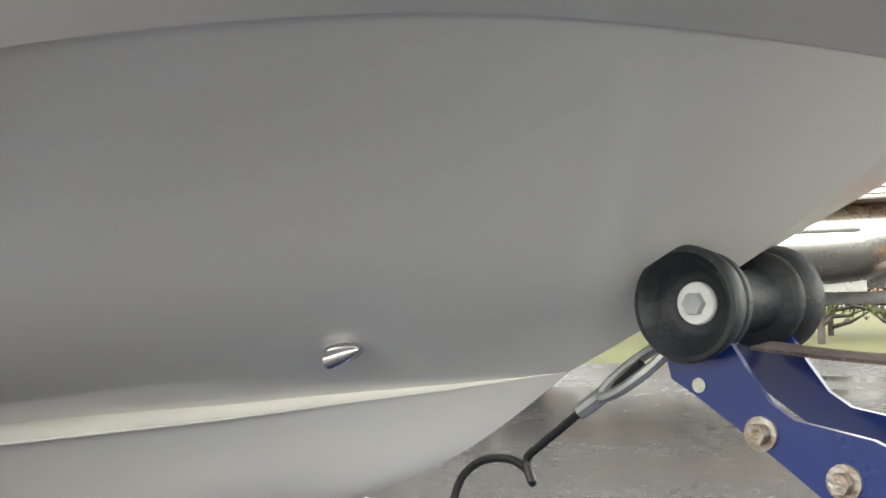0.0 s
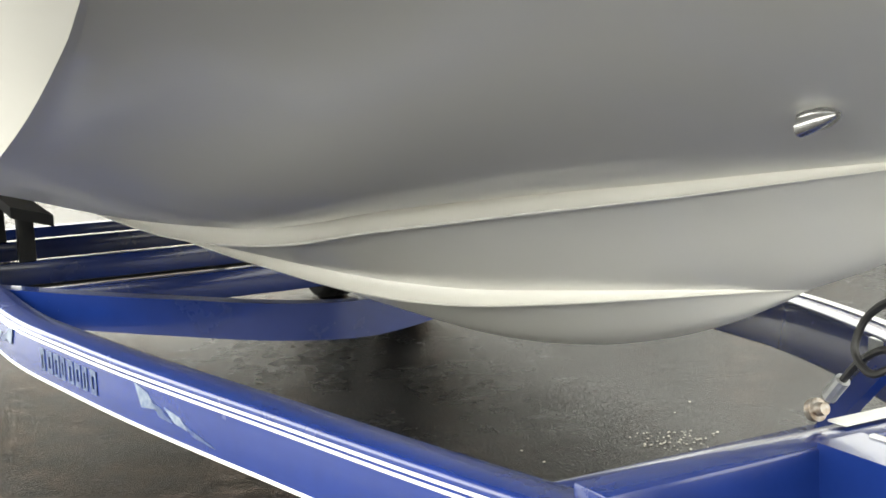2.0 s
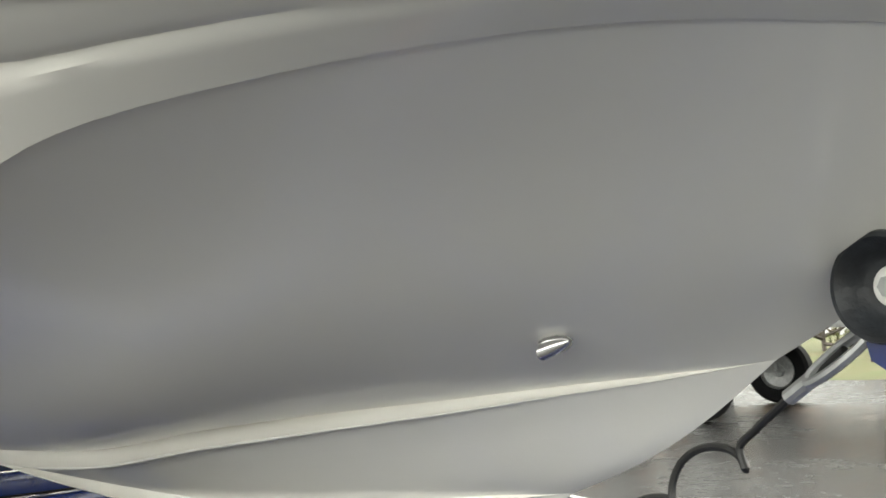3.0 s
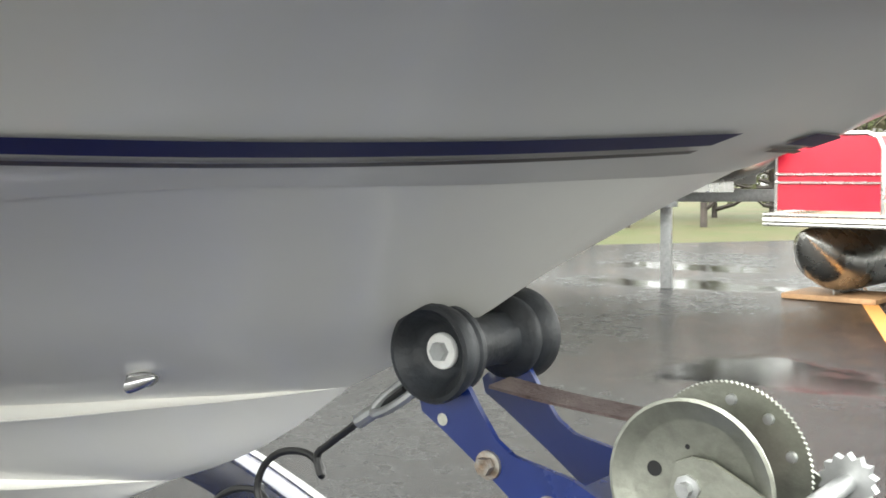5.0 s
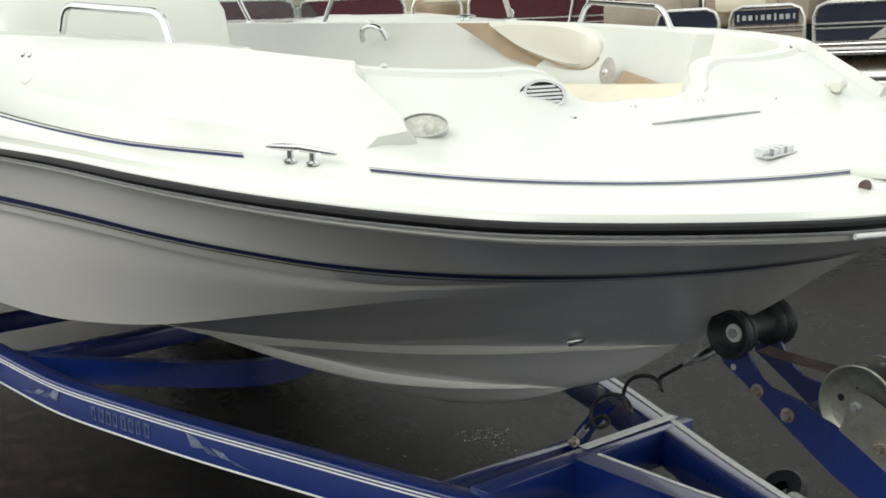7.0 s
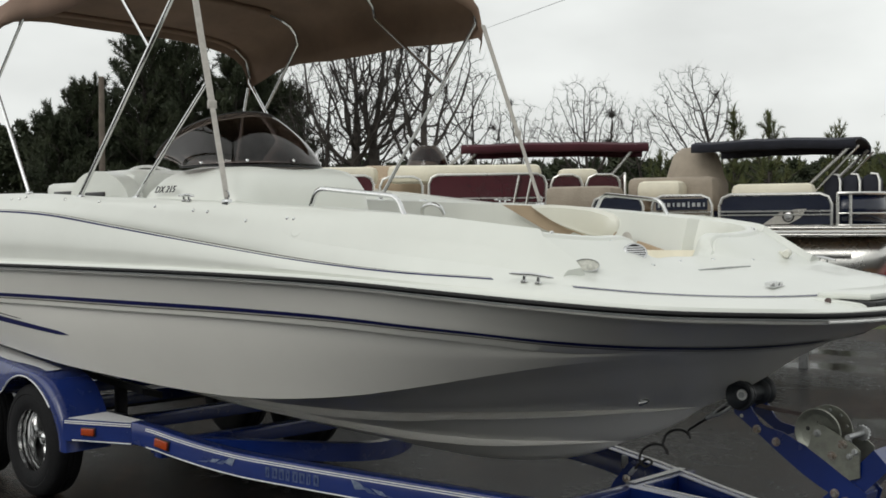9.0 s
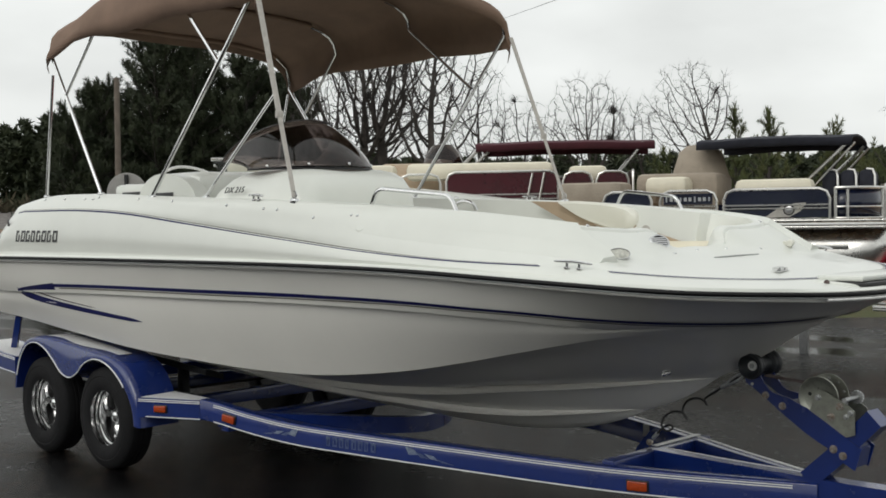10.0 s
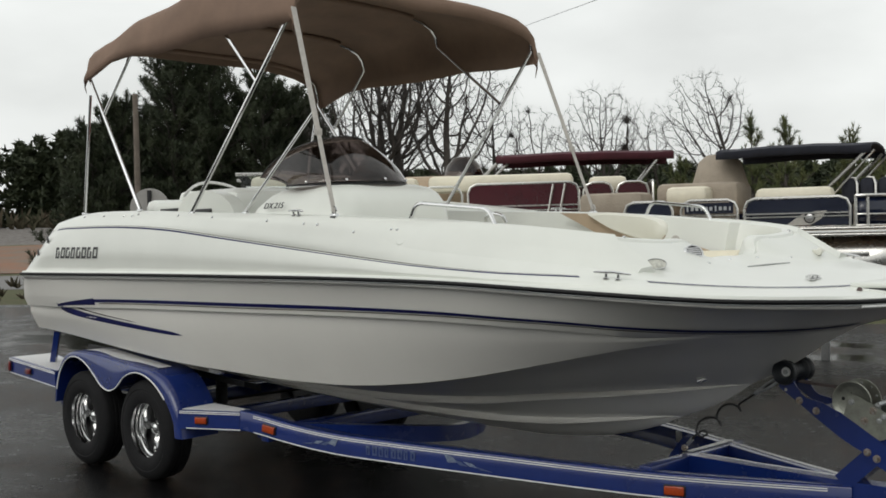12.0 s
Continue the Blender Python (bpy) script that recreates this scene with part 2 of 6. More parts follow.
def part(name, bm, material, parent=None, label="", sharp=35, tidy=True):
    if tidy:
        finish(bm, sharp)
    me = bpy.data.meshes.new(name)
    bm.to_mesh(me)
    bm.free()
    me.materials.append(material)
    ob = new(name, me)
    if parent is not None:
        ob.parent = parent
    if label:
        tagged(ob, label)
    return ob


def spline(pts, us, n):
    """Samples a smooth curve through pts, at parameters us, n times."""
    p, u = np.array(pts, float), np.array(us, float)
    d = np.gradient(p, u, axis=0) if len(p) > 2 else np.repeat(((p[1] - p[0]) / (u[1] - u[0]))[None], 2, 0)
    out = []
    for x in np.linspace(u[0], u[-1], n):
        i = min(max(int(np.searchsorted(u, x, side="right")) - 1, 0), len(u) - 2)
        h = u[i + 1] - u[i]
        k = (x - u[i]) / h
        out.append((2*k**3 - 3*k**2 + 1) * p[i] + (k**3 - 2*k**2 + k) * h * d[i] + (3*k**2 - 2*k**3) * p[i+1] + (k**3 - k**2) * h * d[i+1])
    return np.array(out)


def smooth_path(pts, n):
    p = np.array(pts, float)
    u = np.concatenate([[0], np.cumsum(np.linalg.norm(np.diff(p, axis=0), axis=1))])
    return spline(p, u, n)


def grid(bm, rows, close=False):
    """Quads over rows of points (each row equally long)."""
    vs = [[bm.verts.new(p) for p in r] for r in rows]
    for a, b in zip(vs, vs[1:]):
        m = len(a)
        for j in range(m if close else m - 1):
            q = [a[j], a[(j + 1) % m], b[(j + 1) % m], b[j]]
            if len({tuple(round(c, 6) for c in v.co) for v in q}) >= 3:
                bm.faces.new(q)
    return vs


def tube(bm, pts, r, seg=8, caps=True, flat=1.0):
    """A round bar along pts; r is one radius or one for each point."""
    p = [Vector(q) for q in pts]
    rs = r if isinstance(r, (list, tuple, np.ndarray)) else [r] * len(p)
    rows, side = [], None
    for i, q in enumerate(p):
        d = (p[min(i + 1, len(p) - 1)] - p[max(i - 1, 0)]).normalized()
        ref = side if side is not None else (Vector((0, 0, 1)) if abs(d.z) < 0.9 else Vector((1, 0, 0)))
        u = (ref - d * ref.dot(d)).normalized()
        side = u
        w = d.cross(u)
        rows.append([q + (u * math.cos(a) * flat + w * math.sin(a)) * rs[i] for a in (2 * math.pi * k / seg for k in range(seg))])
    vs = grid(bm, rows, True)
    if caps:
        bm.faces.new(vs[0][::-1])
        bm.faces.new(vs[-1])


def lathe(bm, prof, seg=24, m=Matrix()):
    """Turns a profile of (radius, height) about the z axis of m; a radius of 0 closes it."""
    rows = [[m @ Vector((r * math.cos(a), r * math.sin(a), h)) for a in (2 * math.pi * k / seg for k in range(seg))] for r, h in prof]
    grid(bm, rows, True)


def box(bm, c, s, m=Matrix(), bevel=0.0):
    made = bmesh.ops.create_cube(bm, size=1.0, matrix=m @ Matrix.Translation(c) @ Matrix.Diagonal((*s, 1)))
    if bevel:
        es = list({e for v in made["verts"] for e in v.link_edges})
        bmesh.ops.bevel(bm, geom=es, offset=bevel, segments=2, affect='EDGES', profile=0.5)


def plate(bm, outline, thick, m=Matrix()):
    """A flat plate: outline in the xy plane of m, thick along its z."""
    lo = [bm.verts.new(m @ Vector((x, y, 0))) for x, y in outline]
    hi = [bm.verts.new(m @ Vector((x, y, thick))) for x, y in outline]
    bm.faces.new(lo[::-1])
    bm.faces.new(hi)
    k = len(lo)
    for i in range(k):
        bm.faces.new([lo[i], lo[(i + 1) % k], hi[(i + 1) % k], hi[i]])


def sweep(bm, pts, prof, up=(0, 0, 1)):
    """Sweeps a closed profile of (side, up) along pts, side being to the right of the way."""
    p, rows = [Vector(q) for q in pts], []
    for i, q in enumerate(p):
        d = (p[min(i + 1, len(p) - 1)] - p[max(i - 1, 0)])
        side = d.cross(Vector(up)).normalized()
        rows.append([q + side * a + Vector(up) * b for a, b in prof])
    vs = grid(bm, rows, True)
    bm.faces.new(vs[0][::-1])
    bm.faces.new(vs[-1])


def lettering(name, text, size, m, material, parent, label="", depth=0.002, shear=0.0, squash=1.0, bold=0.0):
    cu = bpy.data.curves.new(name, 'FONT')
    cu.body, cu.size, cu.extrude, cu.shear = text, size, depth, shear
    cu.align_x, cu.align_y = 'CENTER', 'CENTER'
    cu.resolution_u = 3
    cu.offset = bold
    tmp = bpy.data.objects.new(name, cu)
    scene.collection.objects.link(tmp)
    dg = bpy.context.evaluated_depsgraph_get()
    me = bpy.data.meshes.new_from_object(tmp.evaluated_get(dg))
    bpy.data.objects.remove(tmp)
    me.transform(m @ Matrix.Diagonal((squash, 1, 1, 1)))
    me.materials.clear()
    me.materials.append(material)
    ob = new(name, me)
    ob.parent = parent
    if label:
        tagged(ob, label)
    return ob


def frame_at(p, x, z):
    """A pose at p whose x axis points along x and whose z axis points near z."""
    x, z = Vector(x).normalized(), Vector(z)
    y = z.cross(x).normalized()
    z = x.cross(y)
    return Matrix(((x[0], y[0], z[0], p[0]), (x[1], y[1], z[1], p[1]), (x[2], y[2], z[2], p[2]), (0, 0, 0, 1)))


# ---- ground ----
bm = bmesh.new()
grid(bm, [[(r * math.cos(a), r * math.sin(a), -0.03) for a in (2 * math.pi * k / 48 for k in range(48))] for r in (0.01, 40, 120, 350, 900)], True)
tagged(part("ground", bm, GRASS), "flat winter grass reaching to the horizon", "ground", kind="structure")
bm = bmesh.new()
edge = [(-23, -35), (-23, 6.5), (-20.5, 8.2), (-9, 9.6), (-3, 10.4), (1, 14.0), (9, 14.6), (22, 15), (40, 15), (40, -35)]
plate(bm, edge, 0.06, pose(0, 0, -0.06))
tagged(part("pavement", bm, ASPHALT), "wet dark asphalt car park with puddles", "pavement", kind="structure")


# ---- the deck boat ----
boat = thing("deck_boat", "white fibreglass deck boat with navy stripes on a blue trailer", "boat")

RAIL = [(-1.42, 1.20, 1.392), (-1.30, 1.262, 1.396), (-0.8, 1.295, 1.40), (0, 1.30, 1.405), (1.4, 1.30, 1.41), (2.5, 1.30, 1.41), (3.3, 1.305, 1.40), (3.9, 1.295, 1.378), (4.25, 1.24, 1.36),
        (4.48, 1.158, 1.345), (4.67, 1.06, 1.334), (4.81, 0.93, 1.327), (4.93, 0.79, 1.322), (5.03, 0.61, 1.315), (5.09, 0.38, 1.311), (5.12, 0, 1.311)]
STRP = [(-1.46, 1.168, 1.222), (-1.18, 1.20, 1.222), (-0.7, 1.223, 1.228), (0, 1.22, 1.243), (1.4, 1.208, 1.257), (2.5, 1.197, 1.265), (3.22, 1.203, 1.261), (3.57, 1.189, 1.25), (3.88, 1.156, 1.24), (4.15, 1.061, 1.221),
        (4.363, 0.918, 1.206), (4.51, 0.775, 1.198), (4.625, 0.604, 1.191), (4.717, 0.408, 1.189), (4.79, 0.2, 1.192), (4.81, 0, 1.196)]
CHIN = [(-1.47, 1.05, 0.975), (-1.15, 1.05, 0.957), (-0.3, 1.062, 0.89), (0.45, 1.057, 0.831), (1.1, 1.028, 0.802), (1.73, 0.981, 0.783), (2.23, 0.963, 0.796), (2.65, 0.948, 0.837), (3.0, 0.941, 0.887),
        (3.3, 0.934, 0.943), (3.6, 0.934, 1.005), (3.89, 0.940, 1.065), (4.108, 0.898, 1.107), (4.293, 0.781, 1.131), (4.488, 0.575, 1.149), (4.61, 0.32, 1.145), (4.66, 0, 1.144)]
USTR = [(-1.3, 0.48, 0.80), (0, 0.47, 0.70), (1.1, 0.455, 0.645), (2.0, 0.41, 0.625), (2.67, 0.375, 0.662), (3.08, 0.362, 0.714), (3.35, 0.333, 0.745), (3.56, 0.288, 0.769), (3.73, 0.226, 0.788), (3.9, 0.148, 0.810), (4.05, 0.07, 0.829), (4.17, 0, 0.848)]
LSTR = [(-1.3, 0.24, 0.715), (0, 0.235, 0.62), (1.1, 0.22, 0.555), (2.0, 0.19, 0.528), (2.67, 0.175, 0.53), (3.08, 0.17, 0.56), (3.3, 0.15, 0.587), (3.5, 0.11, 0.613), (3.65, 0.05, 0.632), (3.76, 0, 0.645)]
KEEL = [(-1.3, 0, 0.64), (0, 0, 0.55), (1.1, 0, 0.49), (2.0, 0, 0.458), (2.5, 0, 0.448), (2.88, 0, 0.451), (3.1, 0, 0.469), (3.37, 0, 0.512), (3.55, 0, 0.560), (3.66, 0, 0.60), (3.74, 0, 0.636)]
NS = 121


def station(pts, mid=2.5, n=NS):
    """Spreads a fore-and-aft line over stations: evenly in x as far as mid, then by length to the stem."""
    d = smooth_path(pts, 400)
    x0 = d[0, 0]
    k = int(np.argmax(d[:, 0] > mid))
    run = np.concatenate([[0], np.cumsum(np.linalg.norm(np.diff(d[k:], axis=0), axis=1))])
    u = np.concatenate([0.5 * (d[:k, 0] - x0) / (mid - x0), 0.5 + 0.5 * run / run[-1]])
    u = np.maximum.accumulate(u + np.arange(len(u)) * 1e-9)
    s = np.linspace(0, 1, n)
    return np.stack([np.interp(s, u, d[:, c]) for c in range(3)], 1)


L_R, L_S, L_C, L_U, L_L, L_K = (station(q) for q in (RAIL, STRP, CHIN, USTR, LSTR, KEEL))
SS = np.linspace(0, 1, NS)


def hull_section(i):
    """The starboard half section, from the rail down to the keel, as (x, half breadth, z)."""
    R, S, C, U, L, K = (a[i] for a in (L_R, L_S, L_C, L_U, L_L, L_K))
    s = SS[i]
    fade = 1 - max(0, (s - 0.55) / 0.45) ** 2
    out = [R + (0, -0.012, -0.012), R * 0.985 + S * 0.015 + (0, -0.018, -0.02)]
    under = R + (S - R) * np.array((0.26, 0.26, 0)) + np.array((0, -0.012, -0.022))
    for k in (0.02, 0.2, 0.35, 0.5, 0.66, 0.83):
        u = (1 - k) ** (0.95 + 0.2 * s)
        q = S + (under - S) * u
        q[2] = under[2] + (S[2] - under[2]) * k
        out.append(q)
    out.append(S)
    high = max(S[2] - C[2], 0.02)
    kc = min((0.067 - 0.02 * s) / high, 0.5)
    crease = 0.017 * max(0, 1 - max(0, s - 0.72) / 0.2)
    out.append(S * (1 - kc) + C * kc + (0, 0.004 * (crease > 0), 0))
    kd = kc + min(0.006 / high, 0.04)
    out.append(S * (1 - kd) + C * kd + (0, -crease, 0))
    for k in (0.25, 0.45, 0.65, 0.84):
        k = kd + (1 - kd) * k
        out.append(S * (1 - k) + C * k + np.array((0, 0.014 * math.sin(math.pi * k) * (1 - 0.6 * s) - crease * (1 - k), 0)))
    out.append(C)
    flat = 0.055 * max(0.0, 1 - max(0, s - 0.45) / 0.33) + 0.002
    ci = C + np.array((0, -flat, 0.004 * fade))
    ci[1] = max(ci[1], 0)
    out.append(ci)

    def panel(a, b, bulge, last=False, ledge=1.0, bow=0.0, hollow=0.0):
        t = (b - a)[1:]
        ln = max(float(np.linalg.norm(t)), 1e-4)
        t = t / ln
        nrm = np.array((0, -t[1], t[0])) if -t[1] > 0 else np.array((0, t[1], -t[0]))
        out_ = []
        w = 0.0 if last else fade * min(1.0, b[1] / 0.05)
        v = w * ledge
        base = b + np.array((0, -0.036, 0.043)) * v
        stem = np.array((0.5, 0, -0.85)) * bow * max(0.0, (s - 0.8) / 0.2) ** 2
        for k in (0.06, 0.13, 0.21, 0.3, 0.4, 0.5, 0.62, 0.75, 0.87):
            sag = hollow * math.sin(math.pi * k / 0.5) if k < 0.5 else 0
            out_.append(a * (1 - k) + base * k + nrm * (bulge * math.sin(math.pi * k * k) - sag) + stem * math.sin(math.pi * k))
        out_.append(base)
        if not last:
            # hollow ledge: it turns smoothly outward and ends in a crisp lower edge
            for dy, dz in ((-0.033, 0.030), (-0.026, 0.018), (-0.016, 0.0085), (-0.007, 0.003), (0, 0), (-0.002, -0.004), (-0.026, -0.005)):
                out_.append(b + np.array((0, dy, dz)) * (v if dz > 0 else w))
        return out_

    p1 = panel(ci, U, (0.010 + 0.020 * min(1.0, max(0.0, (s - 0.5) / 0.2))) * min(1.0, max(0.0, (0.97 - s) / 0.22)), ledge=0.82, bow=0.020, hollow=0.008 * min(1.0, max(0.0, (s - 0.35) / 0.2)) * min(1.0, max(0.0, (1 - s) / 0.12)))
    p2 = panel(p1[-1], L, 0.006, ledge=0.72, bow=0.020)
    p3 = panel(p2[-1], K, 0.004, True)
    out += p1 + p2 + p3
    pts = np.array(out)
    pts[:, 1] = np.maximum(pts[:, 1], 0)
    if i == NS - 1:
        pts[:, 1] = 0
    return pts


SECT = [hull_section(i) for i in range(NS)]
bm = bmesh.new()
for side in (-1, 1):
    grid(bm, [[(p[0], side * p[1], p[2]) for p in sec] for sec in SECT])
s0 = SECT[0]
bm.faces.new([bm.verts.new((p[0], -p[1], p[2])) for p in s0] + [bm.verts.new((p[0], p[1], p[2])) for p in s0[::-1][1:]])
hull_tree = BVHTree.FromBMesh(bm)
hull = part("hull", bm, GEL, boat, "glossy white gelcoat hull with two spray strakes", 24)
bpy.context.view_layer.update()


def on_hull(i, z, off=0.0):
    """A point of the starboard topsides at station i and height z, off metres outside the skin."""
    sec = SECT[i][:16]
    for a, b in zip(sec, sec[1:]):
        if b[2] <= z <= a[2]:
            k = (a[2] - z) / max(a[2] - b[2], 1e-6)
            return a + (b - a) * k
    return sec[-1] if z < sec[-1][2] else sec[0]


def skin_band(name, upper, lower, material, i0, i1, label="", side=-1, off=0.0035):
    """A vinyl band on the topsides between two heights above the stripe line, from station i0 to i1."""
    rows = []
    for i in range(i0, i1 + 1):
        row = []
        for k in (0, 0.34, 0.67, 1):
            z = L_S[i][2] + upper(i) * (1 - k) + lower(i) * k
            p = on_hull(i, z)
            fore = on_hull(min(i + 1, NS - 1), z) - on_hull(max(i - 1, 0), z)
            down = on_hull(i, z - 0.008) - on_hull(i, z + 0.008)
            nn = np.cross(fore, down)
            nn = nn / max(np.linalg.norm(nn), 1e-9)
            nn = -nn if nn[1] + 0.4 * nn[0] < 0 else nn
            row.append((p + nn * off) * (1, side, 1))
        rows.append(row)
    bm = bmesh.new()
    grid(bm, rows)
    return part(name, bm, material, boat, label)


def taper(i):
    """How far the stripe has narrowed towards the bow."""
    return min(1.0, max(0.0, (i - 50) / 40))


for side in (-1, 1):
    skin_band("stripe", lambda i: -0.001, lambda i: -0.022 + 0.0095 * taper(i), STRIPE, 17, 118, "navy blue vinyl stripe", side)
    skin_band("pinstripe", lambda i: -0.0285 + 0.0115 * taper(i), lambda i: -0.0335 + 0.0130 * taper(i), PIN, 19, 118, "thin dark brown pinstripe", side)


for side in (-1, 1):
    for nm, za, zb, w0, w1, ia, ib, mt in (("chevron", 1.168, 1.02, 0.050, 0.022, 9, 33, STRIPE), ("chevron_line", 1.188, 1.085, 0.010, 0.005, 12, 25, PIN)):
        rows = []
        for i in range(ia, ib + 1):
            k = (i - ia) / (ib - ia)
            z = za + (zb - za) * (k ** 0.62)
            w = (w0 + (w1 - w0) * k) * (1.0 if k < 0.93 else (1 - k) / 0.07 + 0.02)
            a, b = on_hull(i, z + w / 2), on_hull(i, z - w / 2)
            rows.append([(a + (0, 0.0022, 0)) * (1, side, 1), (b + (0, 0.0022, 0)) * (1, side, 1)])
        bm = bmesh.new()
        grid(bm, rows)
        part(nm, bm, mt, boat)
    rows = []
    for i in range(9, 19):
        k = (i - 9) / 9
        z = 1.17 + (L_S[17][2] - 0.018 - 1.17) * k ** 0.7
        w = 0.014 + 0.034 * k
        rows.append([(on_hull(i, z + w / 2) + (0, 0.002, 0)) * (1, side, 1), (on_hull(i, z - w / 2) + (0, 0.002, 0)) * (1, side, 1)])
    bm = bmesh.new()
    grid(bm, rows)
    part("stripe_tail", bm, STRIPE, boat)

# rub rail: a half round black moulding all round, with a steel insert line below
PROF = [(0.0, -0.0095), (0.008, -0.0088), (0.0125, -0.0055), (0.0145, 0), (0.0125, 0.006), (0.008, 0.0092), (0.0, 0.0098), (-0.01, 0.0098), (-0.01, -0.0095)]


def rail_loop(off, dz):
    half = [(p[0], -p[1], p[2] + dz) for p in L_R]
    return half + [(x, -y, z) for x, y, z in half[::-1][1:]]


def run_rail(name, prof, material, label, dz=0.0):
    bm = bmesh.new()
    sweep(bm, rail_loop(0, dz), prof)
    part(name, bm, material, boat, label)


run_rail("rub_rail", PROF, RUBRAIL, "black rubber rub rail", 0.009)
run_rail("rail_insert", [(-0.001, -0.0085), (0.0010, -0.008), (0.002, -0.005), (0.0015, -0.002), (-0.012, -0.0015), (-0.012, -0.0085)], GALV, "grey metal strip under the rub rail")
run_rail("rail_lip", [(-0.014, -0.0175), (-0.010, -0.0170), (-0.008, -0.0150), (-0.0075, -0.0115), (-0.008, -0.0090), (-0.02, -0.0088), (-0.02, -0.0175)], GEL, "white moulded lip under the rub rail")


# ---- deck moulding ----
D_IN = [(p[0] - (0.03 if p[0] > 5 else 0), max(p[1] - 0.03, 0), p[2] + 0.028) for p in RAIL]
DSTR = [(-0.97, 1.165, 1.712), (-0.75, 1.205, 1.735), (-0.4, 1.225, 1.74), (0.1, 1.23, 1.738), (0.63, 1.235, 1.716), (1.39, 1.24, 1.645), (1.94, 1.245, 1.591), (2.5, 1.245, 1.537), (2.88, 1.24, 1.502), (3.28, 1.235, 1.474),
        (3.64, 1.225, 1.456), (4.04, 1.165, 1.442), (4.29, 1.065, 1.420), (4.5, 0.935, 1.400), (4.66, 0.76, 1.386), (4.77, 0.54, 1.377), (4.83, 0.28, 1.372), (4.85, 0, 1.372)]
BASE = [(-0.97, 1.12, 1.772), (-0.74, 1.145, 1.795), (0, 1.165, 1.80), (0.87, 1.19, 1.77), (1.6, 1.215, 1.72), (2.3, 1.215, 1.66), (2.85, 1.185, 1.62), (3.4, 1.12, 1.575), (3.85, 1.03, 1.52), (4.12, 0.97, 1.475),
        (4.21, 0.90, 1.450), (4.235, 0.75, 1.450), (4.22, 0.55, 1.460), (4.17, 0.36, 1.475), (4.14, 0.2, 1.480), (4.13, 0, 1.483)]
GUN = [(-0.96, 1.03, 1.808), (-0.70, 1.05, 1.836), (0, 1.09, 1.845), (0.87, 1.135, 1.812), (1.6, 1.155, 1.785), (2.3, 1.155, 1.757), (2.82, 1.085, 1.728), (3.33, 1.02, 1.688), (3.7, 0.955, 1.65), (3.93, 0.87, 1.62),
       (4.0, 0.70, 1.602), (4.01, 0.5, 1.592), (4.01, 0.335, 1.586), (4.02, 0.295, 1.57), (4.05, 0.26, 1.513), (4.06, 0.2, 1.498), (4.06, 0, 1.495)]
D_D, D_S, D_B, D_G = (station(q) for q in (D_IN, DSTR, BASE, GUN))


def deck_section(i):
    R, D, S, B, G = (a[i] for a in (L_R, D_D, D_S, D_B, D_G))
    out = [R + (0, -0.004, 0.012), R + (0, -0.006, 0.022), D * 0.5 + R * 0.5 + (0, 0, 0.018), D]
    hollow = 0.02 * (1 - SS[i]) + 0.004
    for k in (0.06, 0.12):
        out.append(D * (1 - k) + S * k + (0, 0, -0.006))
    for k in (0.3, 0.5, 0.7, 0.86, 0.95):
        out.append(D * (1 - k) + S * k + np.array((0.10 * math.sin(math.pi * k ** 0.6) * max(0, 1 - i / 5), hollow * math.sin(math.pi * k), 0)))
    out.append(S)
    out.append(S + (B - S) * 0.04 + (0, -0.006, 0))
    for k in (0.25, 0.5, 0.75):
        out.append(S * (1 - k) + B * k + np.array((0, 0.004 * math.sin(math.pi * k), 0)))
    out.append(B)
    for k in (0.2, 0.45, 0.7, 0.86):
        out.append(B * (1 - k) + G * k + np.array((0, 0.012 * math.sin(math.pi * k) * (1 if SS[i] < 0.72 else 0), 0)))
    inward = np.array((0, -1.0, 0)) if SS[i] < 0.72 else np.array((-min(1, (SS[i] - 0.72) / 0.06), -max(0, 1 - (SS[i] - 0.72) / 0.06), 0))
    out += [G + np.array((0, 0, -0.022)) - inward * 0.012, G + np.array((0, 0, -0.007)) - inward * 0.003, G + inward * 0.012]
    wide = 0.11 if SS[i] < 0.72 else 0.05
    top = G + inward * wide
    out += [top, top + inward * 0.012 + (0, 0, -0.006), top + inward * 0.022 + (0, 0, -0.03)]
    for zz in (0.12, 0.3):
        out.append(top + inward * (0.03 + zz * 0.25) + (0, 0, -zz))
    low = top + inward * 0.12
    low = np.array((low[0], low[1], 1.18))
    out.append(low)
    pts = np.array(out)
    pts[:, 1] = np.maximum(pts[:, 1], 0)
    if i == NS - 1:
        pts[:, 1] = 0
    return pts


DSEC = [deck_section(i) for i in range(NS)]
bm = bmesh.new()
for side in (-1, 1):
    grid(bm, [[(p[0], side * p[1], p[2]) for p in sec] for sec in DSEC])
d0 = DSEC[0]
keep = [k for k in range(len(d0)) if k not in (12,)]
bm.faces.new([bm.verts.new((d0[k][0], -d0[k][1], d0[k][2])) for k in keep] + [bm.verts.new((d0[k][0], d0[k][1], d0[k][2])) for k in keep[::-1]])
deck_tree = BVHTree.FromBMesh(bm)
part("deck", bm, DECK, boat, "glossy white moulded deck and gunwale", 28)

